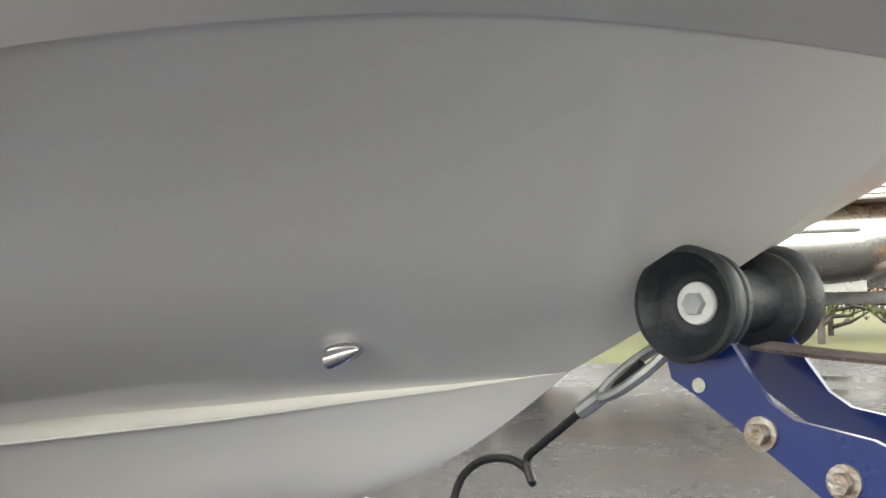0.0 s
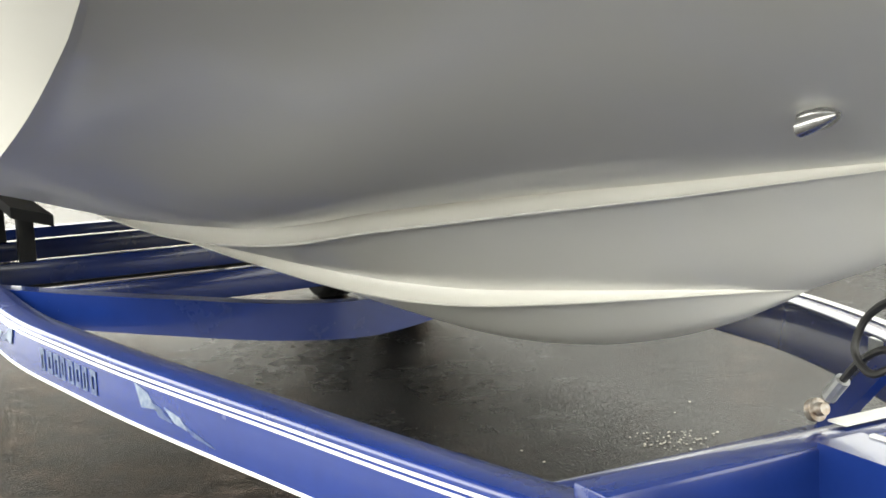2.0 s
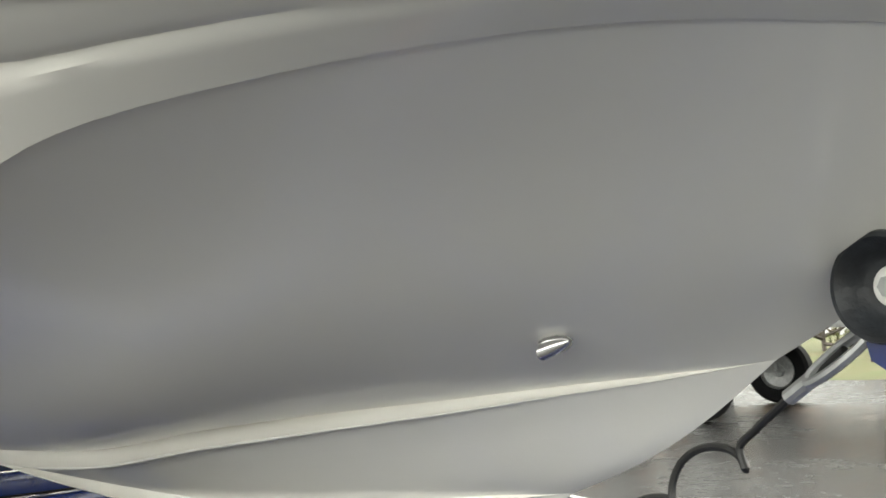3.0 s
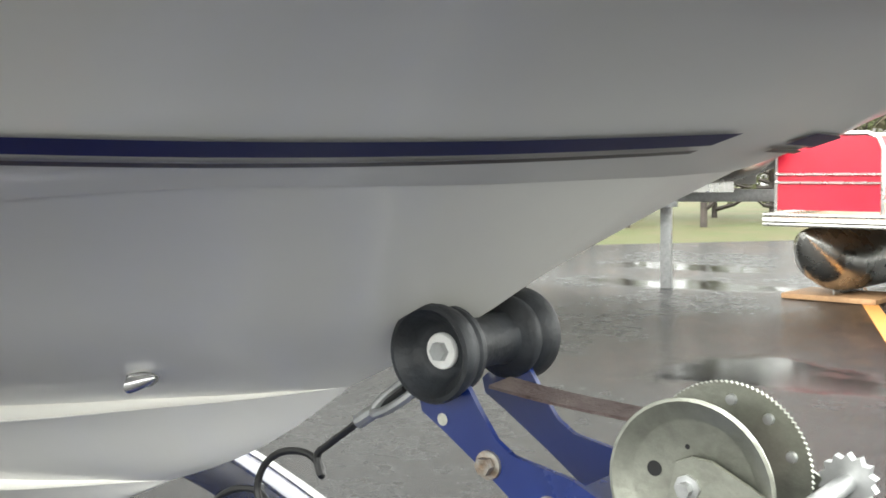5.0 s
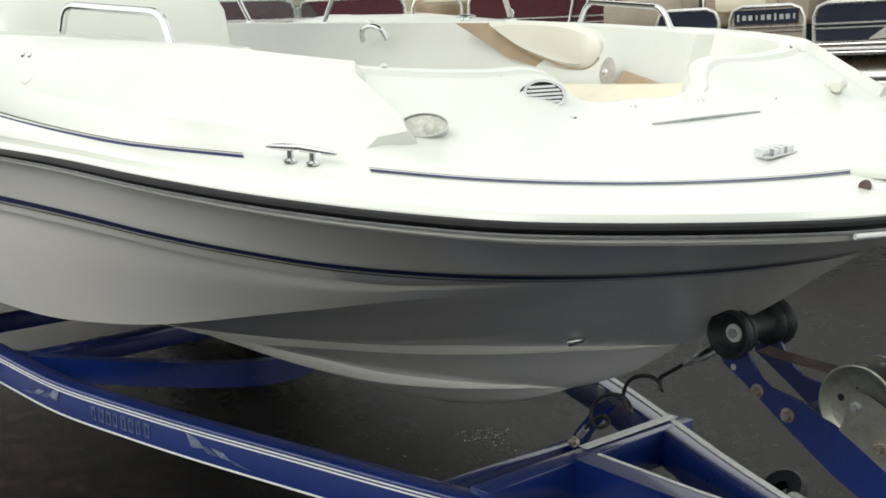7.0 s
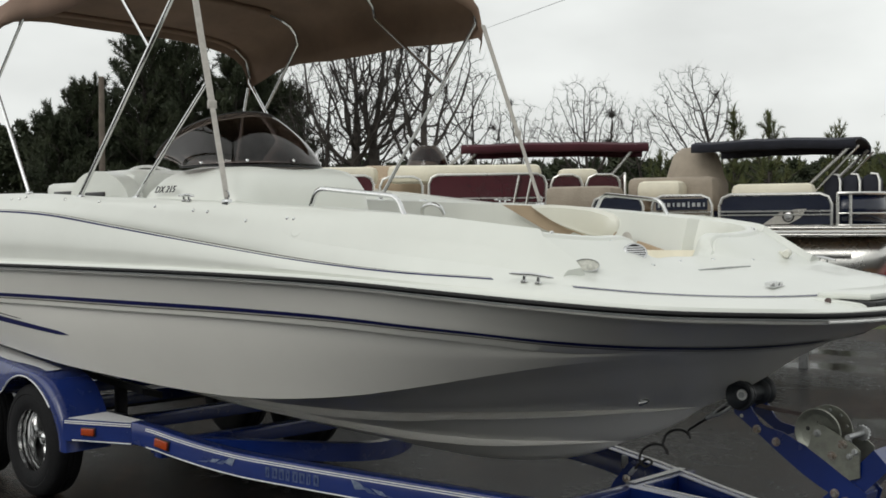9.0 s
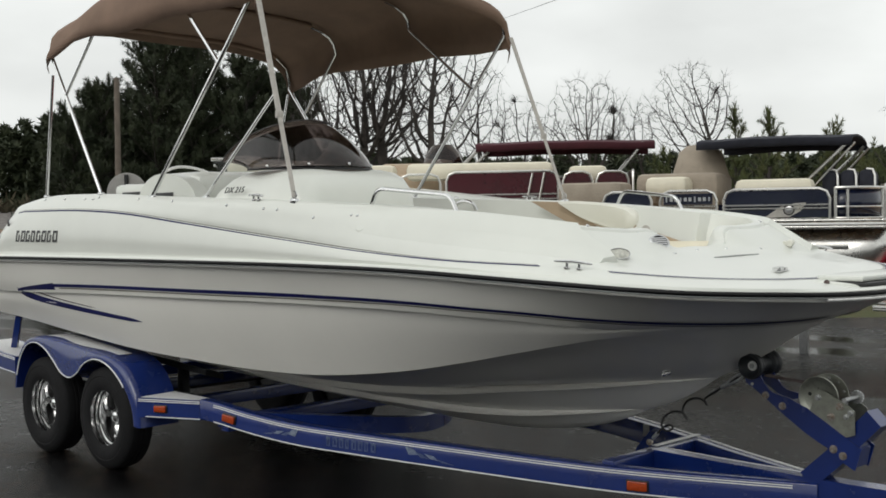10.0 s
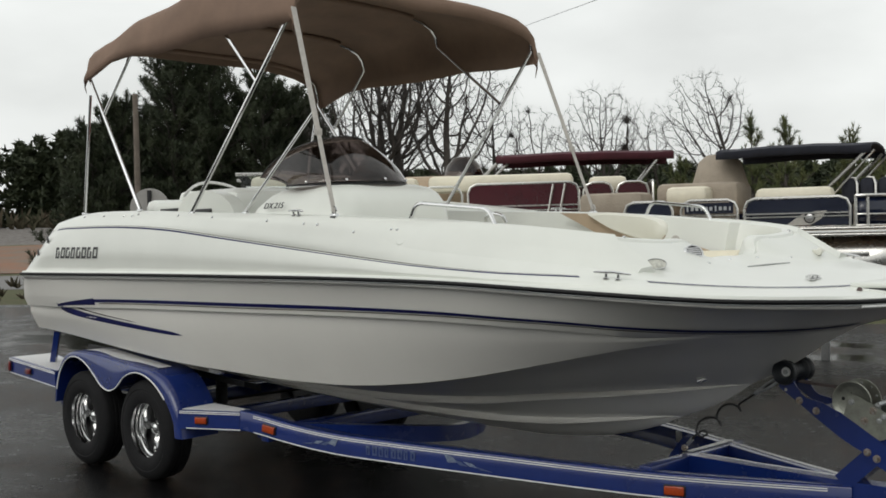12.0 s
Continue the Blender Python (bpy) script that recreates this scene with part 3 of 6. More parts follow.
# the side coaming stands proud and ends in a slanting step at the bow
for side in (-1, 1):
    rows = []
    for k in range(14, 23):
        hi = (k - 14) / 8
        off = [DSEC[i][k][0] - 3.985 - (1.618 - DSEC[i][k][2]) * 1.30 for i in range(NS)]
        wide_ = max(i for i in range(62, NS) if DSEC[i][k][1] > 0.86)
        e = next((i for i in range(62, wide_) if off[i] >= 0), wide_)
        e = e - min(1.0, max(0.0, off[e] / max(off[e] - off[e - 1], 1e-6)))
        row = []
        for u in np.linspace(0, 1, 20):
            q = 62 + (e - 62) * u
            i = min(int(q), NS - 2)
            p = DSEC[i][k] * (1 - (q - i)) + DSEC[i + 1][k] * (q - i)
            du = DSEC[min(i + 2, NS - 1)][k] - DSEC[i - 1][k]
            dv = DSEC[i][k + 1] - DSEC[i][k - 1]
            nn = np.cross(du, dv)
            nn = nn / max(np.linalg.norm(nn), 1e-9)
            nn = nn if nn[2] + nn[1] > 0 else -nn
            rise = -0.004 + 0.034 * min(1.0, u * 1.3) * min(1.0, 5 * hi, 9 * (1 - hi) + 0.15)
            row.append((p + nn * rise) * (1, side, 1))
        row.append(tuple(np.array(row[-1]) + (-0.002, -side * 0.030, -0.030)))
        rows.append(row)
    bm = bmesh.new()
    grid(bm, rows)
    part("side_coaming", bm, DECK, boat, "white proud side coaming with a slanting front step", 40)

def seat_on(p, n_):
    """Slides a place along a direction until it lies on the outer skin of the deck."""
    p, n_ = Vector(p), Vector(n_).normalized()
    h = deck_tree.ray_cast(p + n_ * 0.25, -n_)
    return h[0] if h[0] is not None else p


# cockpit sole
bm = bmesh.new()
rows = []
for i in range(0, NS, 4):
    p = DSEC[i][-1]
    rows.append([(p[0], -p[1] - 0.02, 1.185), (p[0], p[1] + 0.02, 1.185)])
grid(bm, rows)
part("cockpit_floor", bm, INNER, boat, "cream moulded cockpit floor")


def deck_line(name, material, dz0, dz1, i0, i1, out=0.003, label=""):
    for side in (-1, 1):
        bm = bmesh.new()
        rows = []
        for i in range(i0, i1 + 1):
            S = D_S[i]
            below = S * 0.86 + D_D[i] * 0.14
            d = below - S
            d = d / max(np.linalg.norm(d), 1e-6)
            nrm = np.array((0, 0.7, 0.7)) if SS[i] < 0.68 else np.array((0.25, 0.15, 0.95))
            rows.append([(S + d * dz0 + nrm * out) * (1, side, 1), (S + d * dz1 + nrm * out) * (1, side, 1)])
        grid(bm, rows)
        part(name, bm, material, boat, label)


I_END, I_BEG = int(np.argmin(abs(D_S[:90, 0] - 4.04))), int(np.argmin(abs(D_S[:100, 0] - 4.285)))
I_LAST = int(np.argmin(np.hypot(D_S[:, 0] - 4.83, D_S[:, 1] - 0.28)))
deck_line("deck_stripe", STRIPE, 0.004, 0.018, 3, I_END, label="narrow navy deck stripe")
deck_line("deck_pinstripe", PIN, -0.006, -0.002, 3, I_END)
deck_line("deck_stripe", STRIPE, 0.004, 0.018, I_BEG, I_LAST, label="narrow navy deck stripe")
deck_line("deck_pinstripe", PIN, -0.006, -0.002, I_BEG, I_LAST)


def deck_at(x, y):
    """Height and slope of the outer deck skin above a place, on either side."""
    best, hitp = 9.0, None
    for i in range(NS):
        for k, p in enumerate(DSEC[i][3:24]):
            d = (p[0] - x) ** 2 + (p[1] - abs(y)) ** 2
            if d < best:
                best, hitp = d, (i, k + 3)
    i, k = hitp
    p = DSEC[i][k]
    du = DSEC[min(i + 1, NS - 1)][k] - DSEC[max(i - 1, 0)][k]
    dv = DSEC[i][min(k + 1, 23)] - DSEC[i][k - 1]
    nrm = np.cross(du, dv)
    nrm = nrm / max(np.linalg.norm(nrm), 1e-9)
    nrm = nrm if nrm[2] > 0 else -nrm
    s = -1 if y < 0 else 1
    hit = deck_tree.ray_cast(Vector((x, y, 2.2)), Vector((0, 0, -1)))
    if hit[0] is not None and hit[0].z > 1.3 and abs(hit[1].z) > 0.3:
        n_ = hit[1] if hit[1].z > 0 else -hit[1]
        return hit[0], n_, Vector((du[0], s * du[1], du[2])).normalized()
    return Vector((p[0], s * p[1], p[2])), Vector((nrm[0], s * nrm[1], nrm[2])), Vector((du[0], s * du[1], du[2])).normalized()


def cleat(m, length=0.17):
    """A horn cleat on two feet."""
    c = new("cleat")
    c.parent = boat
    tagged(c, "polished stainless horn cleat")
    bm = bmesh.new()
    xs = [-0.5, -0.42, -0.25, 0, 0.25, 0.42, 0.5]
    tube(bm, [m @ Vector((length * x, 0, 0.026 + 0.004 * (1 - abs(x) * 2))) for x in xs], [0.003, 0.006, 0.0075, 0.008, 0.0075, 0.006, 0.003], 10)
    part("horn", bm, CHROME, c)
    for s in (-1, 1):
        bm = bmesh.new()
        lathe(bm, [(0, 0.0), (0.014, 0.0), (0.014, 0.004), (0.007, 0.008), (0.006, 0.024), (0, 0.024)], 14, m @ Matrix.Translation((s * length * 0.16, 0, 0)))
        part("foot", bm, CHROME, c)


for side in (-1, 1):
    for x, y, ln in ((4.155, 1.125, 0.17), (2.0, 1.16, 0.14)):
        p, nrm, du = deck_at(x, side * y)
        cleat(frame_at(p + nrm * 0.001, du, (nrm * 0.35 + Vector((0, 0, 1)))), ln)

# grab rails
for side in (-1, 1):
    bm = bmesh.new()
    a, b = Vector((2.80, side * 1.06, 1.725)), Vector((3.34, side * 0.985, 1.683))
    path = [a + Vector((0, 0, -0.012))]
    for c, p0, p2 in ((a + Vector((0.055, 0, 0.082)), a, b + Vector((-0.055, 0, 0.082))), (b + Vector((-0.055, 0, 0.082)), a + Vector((0.055, 0, 0.082)), b)):
        u0, u2 = c + (p0 - c).normalized() * 0.04, c + (p2 - c).normalized() * 0.04
        path += [u0 * (1 - k) ** 2 + c * 2 * k * (1 - k) + u2 * k * k for k in (0, 0.2, 0.4, 0.6, 0.8, 1)]
    path.append(b + Vector((0, 0, -0.012)))
    tube(bm, path, 0.011, 10)
    part("grab_rail", bm, CHROME, boat, "stainless steel grab rail")

# snaps, vents, lamps
SNAP = bmesh.new()
lathe(SNAP, [(0, 0.006), (0.006, 0.006), (0.008, 0.004), (0.009, 0), (0, 0)], 10)
snap_me = bpy.data.meshes.new("snap")
SNAP.to_mesh(snap_me)
SNAP.free()
snap_me.materials.append(CHROME)
for x, y in ((-0.5, 1.14), (-0.2, 1.15), (0.05, 1.155), (0.2, 1.16), (0.27, 1.16), (0.75, 1.17), (1.2, 1.185), (1.75, 1.195), (2.1, 1.205), (2.22, 1.205), (2.48, 1.19), (2.75, 1.17), (2.80, 1.165), (3.06, 1.13), (3.26, 1.10), (3.33, 1.09), (3.64, 0.99), (3.93, 0.79), (4.03, 0.46), (4.17, 0.38), (4.20, 0.12)):
    for side in (-1, 1):
        p, nrm, du = deck_at(x, side * y)
        o = new("snap", snap_me)
        o.parent = boat
        o.matrix_local = frame_at(p, du, nrm)


for side in (-1,):
    fwd = Vector((0.75, 0.55 * side, 0.55)).normalized()
    m = frame_at(seat_on((4.165, side * 0.835, 1.470), fwd) + fwd * 0.012, Vector((-0.55, 0.75 * side, 0)), fwd)
    lamp = new("docking_light")
    lamp.parent = boat
    tagged(lamp, "oval clear docking light set into the coaming")
    bm = bmesh.new()
    lathe(bm, [(0, 0.008), (0.036, 0.007), (0.048, 0.004), (0.049, -0.02)], 28, m @ Matrix.Diagonal((1.0, 0.52, 1, 1)))
    part("lens", bm, LENS, lamp)
    bm = bmesh.new()
    lathe(bm, [(0.048, 0.003), (0.049, 0.009), (0.052, 0.009), (0.054, -0.02)], 28, m @ Matrix.Diagonal((1.0, 0.54, 1, 1)))
    part("bezel", bm, CHROME, lamp)
    fwd = Vector((0.86, 0.12 * side, 0.45)).normalized()
    m = frame_at(seat_on((4.075, side * 0.425, 1.506), fwd) + fwd * 0.006, Vector((-0.14, 0.98 * side, 0.0)), fwd) @ Matrix.Diagonal((0.82, 0.82, 1, 1))
    vent = new("vent")
    vent.parent = boat
    tagged(vent, "oval stainless louvred vent")
    bm = bmesh.new()
    lathe(bm, [(0, -0.002), (0.066, -0.002)], 24, m @ Matrix.Diagonal((1, 0.6, 1, 1)))
    part("backing", bm, DARK, vent)
    bm = bmesh.new()
    lathe(bm, [(0.063, 0), (0.064, 0.006), (0.076, 0.007), (0.08, -0.004)], 28, m @ Matrix.Diagonal((1, 0.6, 1, 1)))
    part("bezel", bm, CHROME, vent)
    for q in (-0.024, -0.012, 0, 0.012, 0.024):
        bm = bmesh.new()
        box(bm, (0, q, 0.002), (2 * 0.062 * math.sqrt(max(0.05, 1 - (q / 0.038) ** 2)), 0.0075, 0.004), m)
        part("slat", bm, CHROME, vent)
    bm = bmesh.new()
    p, nrm, du = deck_at(2.86, side * 1.19)
    lathe(bm, [(0, 0.004), (0.028, 0.004), (0.032, 0.001), (0.036, 0.0)], 20, frame_at(p, du, nrm))
    part("deck_plug", bm, DECK, boat, "round white deck filler cap")

# hatch groove and maker's plate on the foredeck
p1, n1, _ = deck_at(4.345, -0.29)
p2, n2, _ = deck_at(4.355, 0.15)
bm = bmesh.new()
tube(bm, [p1 + n1 * 0.001, p1.lerp(p2, 0.5) + Vector((0.01, 0, 0.004)), p2 + n2 * 0.001], 0.0036, 6)
part("hatch_edge", bm, GALV, boat, "dark narrow hatch joint")
p, nrm, du = deck_at(4.672, -0.288)
m = frame_at(p + nrm * 0.003, Vector((-0.2, 0.98, 0)), nrm)
bm = bmesh.new()
for k, (a, w, h) in enumerate(((-0.055, 0.036, 0.024), (-0.018, 0.026, 0.034), (0.016, 0.026, 0.030), (0.052, 0.036, 0.036))):
    plate(bm, [(a - w / 2, -h / 2), (a + w / 2, -h / 2), (a + w / 2 - 0.004, h / 2), (a - w / 2 + 0.008, h / 2)], 0.014, m)
plate(bm, [(-0.08, -0.026), (0.072, -0.026), (0.078, -0.014), (-0.074, -0.014)], 0.004, m)
part("badge", bm, CHROME, boat, "small chrome badge of slanted bars")
p, nrm, du = deck_at(4.17, 0.66)
bm = bmesh.new()
lathe(bm, [(0, 0.03), (0.010, 0.03), (0.016, 0.026), (0.019, 0.018), (0.019, -0.022), (0.015, -0.03), (0, -0.03)], 18, frame_at(p + nrm * 0.019, nrm, (-0.3, 1, 0.1)))
box(bm, (0, -0.01, 0.006), (0.03, 0.05, 0.014), frame_at(p, du, nrm), 0.004)
part("fill_spout", bm, INNER, boat, "cream rounded fitting on the foredeck")

# anchor locker slot at the stem
bm = bmesh.new()
box(bm, (4.945, 0, 1.374), (0.21, 0.62, 0.026), bevel=0.010)
part("anchor_lid", bm, DECK, boat, "white anchor locker lid")
# solid black block that draws the shade of the locker opening
bm = bmesh.new()
box(bm, (5.0, -0.01, 1.351), (0.15, 0.62, 0.018), bevel=0.004)
part("locker_gap_shade", bm, DARK, boat, "black block drawn for the shade in the anchor locker opening")
for s in (-1, 1):
    bm = bmesh.new()
    tube(bm, smooth_path([(4.84, s * 0.40, 1.356), (4.92, s * 0.385, 1.354), (4.985, s * 0.35, 1.346), (5.03, s * 0.31, 1.336)], 12), 0.013, 8)
    part("anchor_chock", bm, DECK, boat)
    bm = bmesh.new()
    lathe(bm, [(0, 0.006), (0.011, 0.006), (0.013, 0.0)], 14, frame_at((4.93, s * 0.398, 1.36), (1, 0, 0), (0.3, s, 0.3)))
    part("locker_stop", bm, STRAP, boat, "round brown rubber stop")
# bow navigation light strip below the rail
for s in (-1, 1):
    bm = bmesh.new()
    pts = [(L_R[i][0] + 0.010, s * (L_R[i][1] - 0.006), L_R[i][2] - 0.0115) for i in [k for k in range(100, 119) if L_R[k][1] < 0.63]]
    tube(bm, pts, 0.0055, 10)
    part("bow_light", bm, TRIM, boat, "white plastic bow light strip")

# drain fitting near the stem
dP = hull_tree.find_nearest(Vector((4.040, -0.256, 0.868)))[0]
for s in (-1, 1):
    nn = Vector((0.45, s * 0.70, -0.45)).normalized()
    m = frame_at(Vector((dP[0], -s * dP[1], dP[2])) + nn * 0.004 + Vector((0, 0, -0.004)), (0.93, s * -0.30, 0.20), nn)
    low = -1 if (m.to_3x3() @ Vector((0, 1, 0))).z > 0 else 1
    bm = bmesh.new()
    lip = [(0.026, 0.0), (0.020, 0.007), (0.008, 0.0125), (-0.010, 0.0135), (-0.020, 0.0115), (-0.024, 0.006), (-0.024, -0.006), (-0.020, -0.0115), (-0.010, -0.0135), (0.008, -0.0125), (0.020, -0.007)]
    plate(bm, lip, 0.0022, m)
    part("drain_plate", bm, CHROME, boat, "polished flange of the drain")
    bm = bmesh.new()
    rows = []
    for k in range(11):
        u = k / 10
        r = 0.0015 + 0.0105 * math.sin(u * 1.5) ** 0.7
        rows.append([m @ Vector((0.020 - 0.038 * u - 0.006 * u * math.sin(a), r * math.cos(a) + low * 0.003 * u, 0.0022 + r * 1.15 * math.sin(a))) for a in np.linspace(0, math.pi, 11)])
    vs = grid(bm, rows)
    part("drain_scoop", bm, CHROME, boat, "polished clamshell drain scoop")
    # black face across the scoop's open end, painted for the shade inside
    bm = bmesh.new()
    bm.faces.new([bm.verts.new(Vector(q) + (Vector(rows[0][5]) - Vector(q)) * 0.06) for q in rows[-1]])
    part("drain_mouth_shade", bm, DARK, boat)

# console, windscreen, seats
bm = bmesh.new()
rows = []
for k, (z, grow) in enumerate(((1.2, 0.0), (1.70, 0.0), (1.82, -0.005), (1.89, -0.02), (1.925, -0.05), (1.942, -0.10), (1.945, -0.2))):
    x0, x1, y0, y1 = 1.30 + max(0, (z - 1.75)) * 1.2, 2.30 - max(0, (z - 1.78)) * 0.5, -1.115 + max(0, z - 1.7) * 0.28, -0.17
    g = -grow
    x0, x1, y0, y1 = x0 + g, x1 - g, y0 + g, y1 - g
    rr = 0.15
    ring = []
    for cx, cy, a0 in ((x1 - rr, y1 - rr, 0), (x0 + rr, y1 - rr, 90), (x0 + rr, y0 + rr, 180), (x1 - rr, y0 + rr, 270)):
        for q in range(7):
            a = radians(a0 + 90 * q / 6)
            ring.append((cx + rr * math.cos(a), cy + rr * math.sin(a), z))
    rows.append(ring)
vs = grid(bm, rows, True)
bm.faces.new(vs[-1])
console = part("console", bm, DECK, boat, "white moulded helm console", 40)
bm = bmesh.new()
rows = []
for k in range(11):
    v = k / 10
    row = []
    for a in np.linspace(-97, 97, 33):
        t = radians(a)
        h = 0.30 * max(0.0, math.cos(t * 0.86)) ** 0.7
        bx, by = 1.80 + 0.38 * math.cos(t), -0.66 + 0.40 * math.sin(t)
        row.append((bx - 0.26 * v * v - 0.06 * v, by * (1 - 0.12 * v) - 0.64 * 0.12 * v, 1.94 + h * v))
    rows.append(row)
grid(bm, rows)
ws = part("windscreen", bm, SMOKE, console, "smoked acrylic wraparound windscreen", 60)
sol = ws.modifiers.new("thick", 'SOLIDIFY')
sol.thickness = 0.006
bm = bmesh.new()
tube(bm, rows[-1], 0.0045, 6)
part("windscreen_edge", bm, DARK, console)
bm = bmesh.new()
tube(bm, [(x, y, z + 0.002) for x, y, z in rows[0]], 0.0055, 6)
part("windscreen_gasket", bm, DARK, console)
for k in (4, 10, 16, 22, 28):
    o = new("snap", snap_me)
    o.parent = console
    q = rows[1][k]
    o.matrix_local = frame_at((q[0] + 0.008, q[1], q[2]), (0, 1, 0), (q[0] - 1.5, q[1] + 0.64, 0.1))
lettering("model_lettering", "DX 215", 0.050, frame_at((1.675, -1.098, 1.828), (1, 0.0, 0), (0, -1, 0.28)), DARK, console, "small slanted dark model lettering", shear=0.3, squash=1.15)

for nm, c, s, mt, lb in (("helm_seat", (0.72, -0.60, 1.72), (0.52, 0.55, 0.5), DECK, "white bucket helm seat"), ("sun_pad", (-0.30, -0.15, 1.73), (0.75, 1.4, 0.2), DECK, "white padded stern sun pad")):
    bm = bmesh.new()
    box(bm, c, s, bevel=0.09)
    part(nm, bm, mt, boat, lb)
bm = bmesh.new()
m = pose(0.72, -0.86, 1.80, 90, 0, 0)
plate(bm, [(0.38 * math.cos(a) * (1 if math.cos(a) > 0 else 0.75) - 0.02, 0.18 * math.sin(a) - 0.02) for a in np.linspace(0, math.pi, 18)] , 0.10, m)
part("seat_shell", bm, DECK, boat, "white rounded seat shell")
bm = bmesh.new()
box(bm, (0.28, -0.80, 1.845), (0.50, 0.24, 0.12), bevel=0.035)
part("aft_seat", bm, DECK, boat, "white moulded aft seat base")
for x, w, y in ((0.275, 0.25, -0.922), (0.72, 0.22, -0.964)):
    bm = bmesh.new()
    box(bm, (x, y, 1.835 if x < 0.5 else 1.82), (w, 0.012, 0.036), bevel=0.005)
    part("vent_slot", bm, DARK, boat, "black recessed slot")

# forward lounge
for s in (-1, 1):
    bm = bmesh.new()
    rows = []
    for i in range(64, 98, 3):
        p = DSEC[i][-2]
        y = max(abs(p[1]) - 0.02, 0.05)
        rows.append([(p[0] - 0.02, s * y, 1.50), (p[0] - 0.05, s * max(y - 0.10, 0.03), 1.50), (p[0] - 0.16, s * max(y - 0.30, 0.02), 1.34), (p[0] - 0.18, s * max(y - 0.42, 0.01), 1.33), (p[0] - 0.18, s * max(y - 0.42, 0.01), 1.19)])
    grid(bm, rows)
    part("lounge_cushion", bm, CREAM if s > 0 else CREAM, boat, "cream padded bow lounge")
# port backrest with its tan panels and speaker
bm = bmesh.new()
plate(bm, [(2.20, 1.755), (2.45, 1.745), (2.80, 1.58), (2.88, 1.556), (2.98, 1.45), (2.85, 1.45), (2.70, 1.56), (2.52, 1.607)][::-1], 0.02, pose(0, 0.94, 0, 90, 0, 0))
part("tan_panel", bm, TANV, boat, "tan vinyl backrest panel")
bm = bmesh.new()
edge = [(p[0], p[2]) for p in smooth_path([(2.455, 0, 1.745), (2.54, 0, 1.695), (2.625, 0, 1.650), (2.784, 0, 1.592), (2.937, 0, 1.556), (3.02, 0, 1.556), (3.07, 0, 1.59), (3.08, 0, 1.63), (3.055, 0, 1.672), (2.97, 0, 1.706), (2.758, 0, 1.737), (2.58, 0, 1.75)], 40)]
plate(bm, edge, 0.05, pose(0, 0.935, 0, 90))
mid_ = Vector((2.8, 0, 1.66))
bulge = [bm.verts.new((mid_.x + (x - mid_.x) * 0.9, 0.868, mid_.z + (z - mid_.z) * 0.82)) for x, z in edge]
rim_ = [bm.verts.new((x, 0.885, z)) for x, z in edge]
for q in range(len(edge)):
    bm.faces.new([rim_[q], rim_[(q + 1) % len(edge)], bulge[(q + 1) % len(edge)], bulge[q]])
bm.faces.new(bulge)
part("backrest_cushion", bm, INNER, boat, "cream vinyl backrest cushion")
bm = bmesh.new()
tube(bm, [(x, 0.882, z) for x, z in edge[:22]], 0.004, 6)
part("piping", bm, TANV, boat, "dark piping along the cushion")
bm = bmesh.new()
plate(bm, [(3.30, 1.546), (3.515, 1.484), (3.24, 1.455)][::-1], 0.02, pose(0, 0.775, 0, 90, 0, 0))
part("tan_panel", bm, TANV, boat, "tan vinyl backrest panel")
sp = new("speaker")
sp.parent = boat
tagged(sp, "round grey speaker grille in the liner")
m = frame_at((3.20, 0.79, 1.538), (1, -0.25, 0), (0.1, -1, 0.12)) @ Matrix.Diagonal((0.66, 0.72, 1, 1))
bm = bmesh.new()
lathe(bm, [(0.022, 0.012), (0.06, 0.010), (0.078, 0.0)], 28, m)
part("grille", bm, GREYP, sp)
bm = bmesh.new()
lathe(bm, [(0, 0.02), (0.014, 0.018), (0.022, 0.011)], 20, m)
part("tweeter", bm, CHROME, sp)
bm = bmesh.new()
tube(bm, smooth_path([(1.50, 0.93, 1.70), (1.52, 0.91, 1.735), (1.7, 0.90, 1.74), (1.72, 0.91, 1.70)], 14), 0.012, 8)
part("inner_grab_rail", bm, CHROME, boat, "stainless grab rail on the liner")

# stern lettering and ports
def quarter(x, z):
    """A place on the starboard quarter of the deck moulding and its outward direction."""
    p, n_, _, _ = deck_tree.ray_cast(Vector((x, -2.5, z)), Vector((0, 1, 0)))
    if p is None:
        return Vector((x, -1.16, z)), Vector((-0.3, -0.9, 0.2))
    return p, Vector((-0.05, -1, 0.12)).normalized()


# the maker's mark: eight plain slanted blocks
for k in range(8):
    bm = bmesh.new()
    w = 0.062 if k % 3 else 0.056
    x0 = -0.715 + k * 0.0785
    bars = ((0, 0.016, 0, 0.078), (w - 0.016, w, 0, 0.078 if k % 2 else 0.05), (0.016, w - 0.016, 0.062, 0.078), (0.016, w - 0.016, 0, 0.016 if k % 3 else 0.01))
    for a0, a1, z0, z1 in bars:
        grid(bm, [[quarter(x0 + px + pz * 0.10, 1.523 + pz)[0] + quarter(x0 + px, 1.523 + pz)[1] * 0.004 for px in (a0, a1)] for pz in (z0, (z0 + z1) / 2, z1)])
    part("mark", bm, DARK, boat, "black block of the maker's mark")
for z, x in ((1.645, -0.90), (1.553, -1.03)):
    bm = bmesh.new()
    pp, pn = quarter(x, z)
    m = frame_at(pp + pn * 0.004, (0.75, -0.25, 0.55), pn)
    lathe(bm, [(0, 0.003), (0.034, 0.004), (0.042, 0.0)], 20, m)
    part("stern_port", bm, DARK, boat, "round dark stern port")


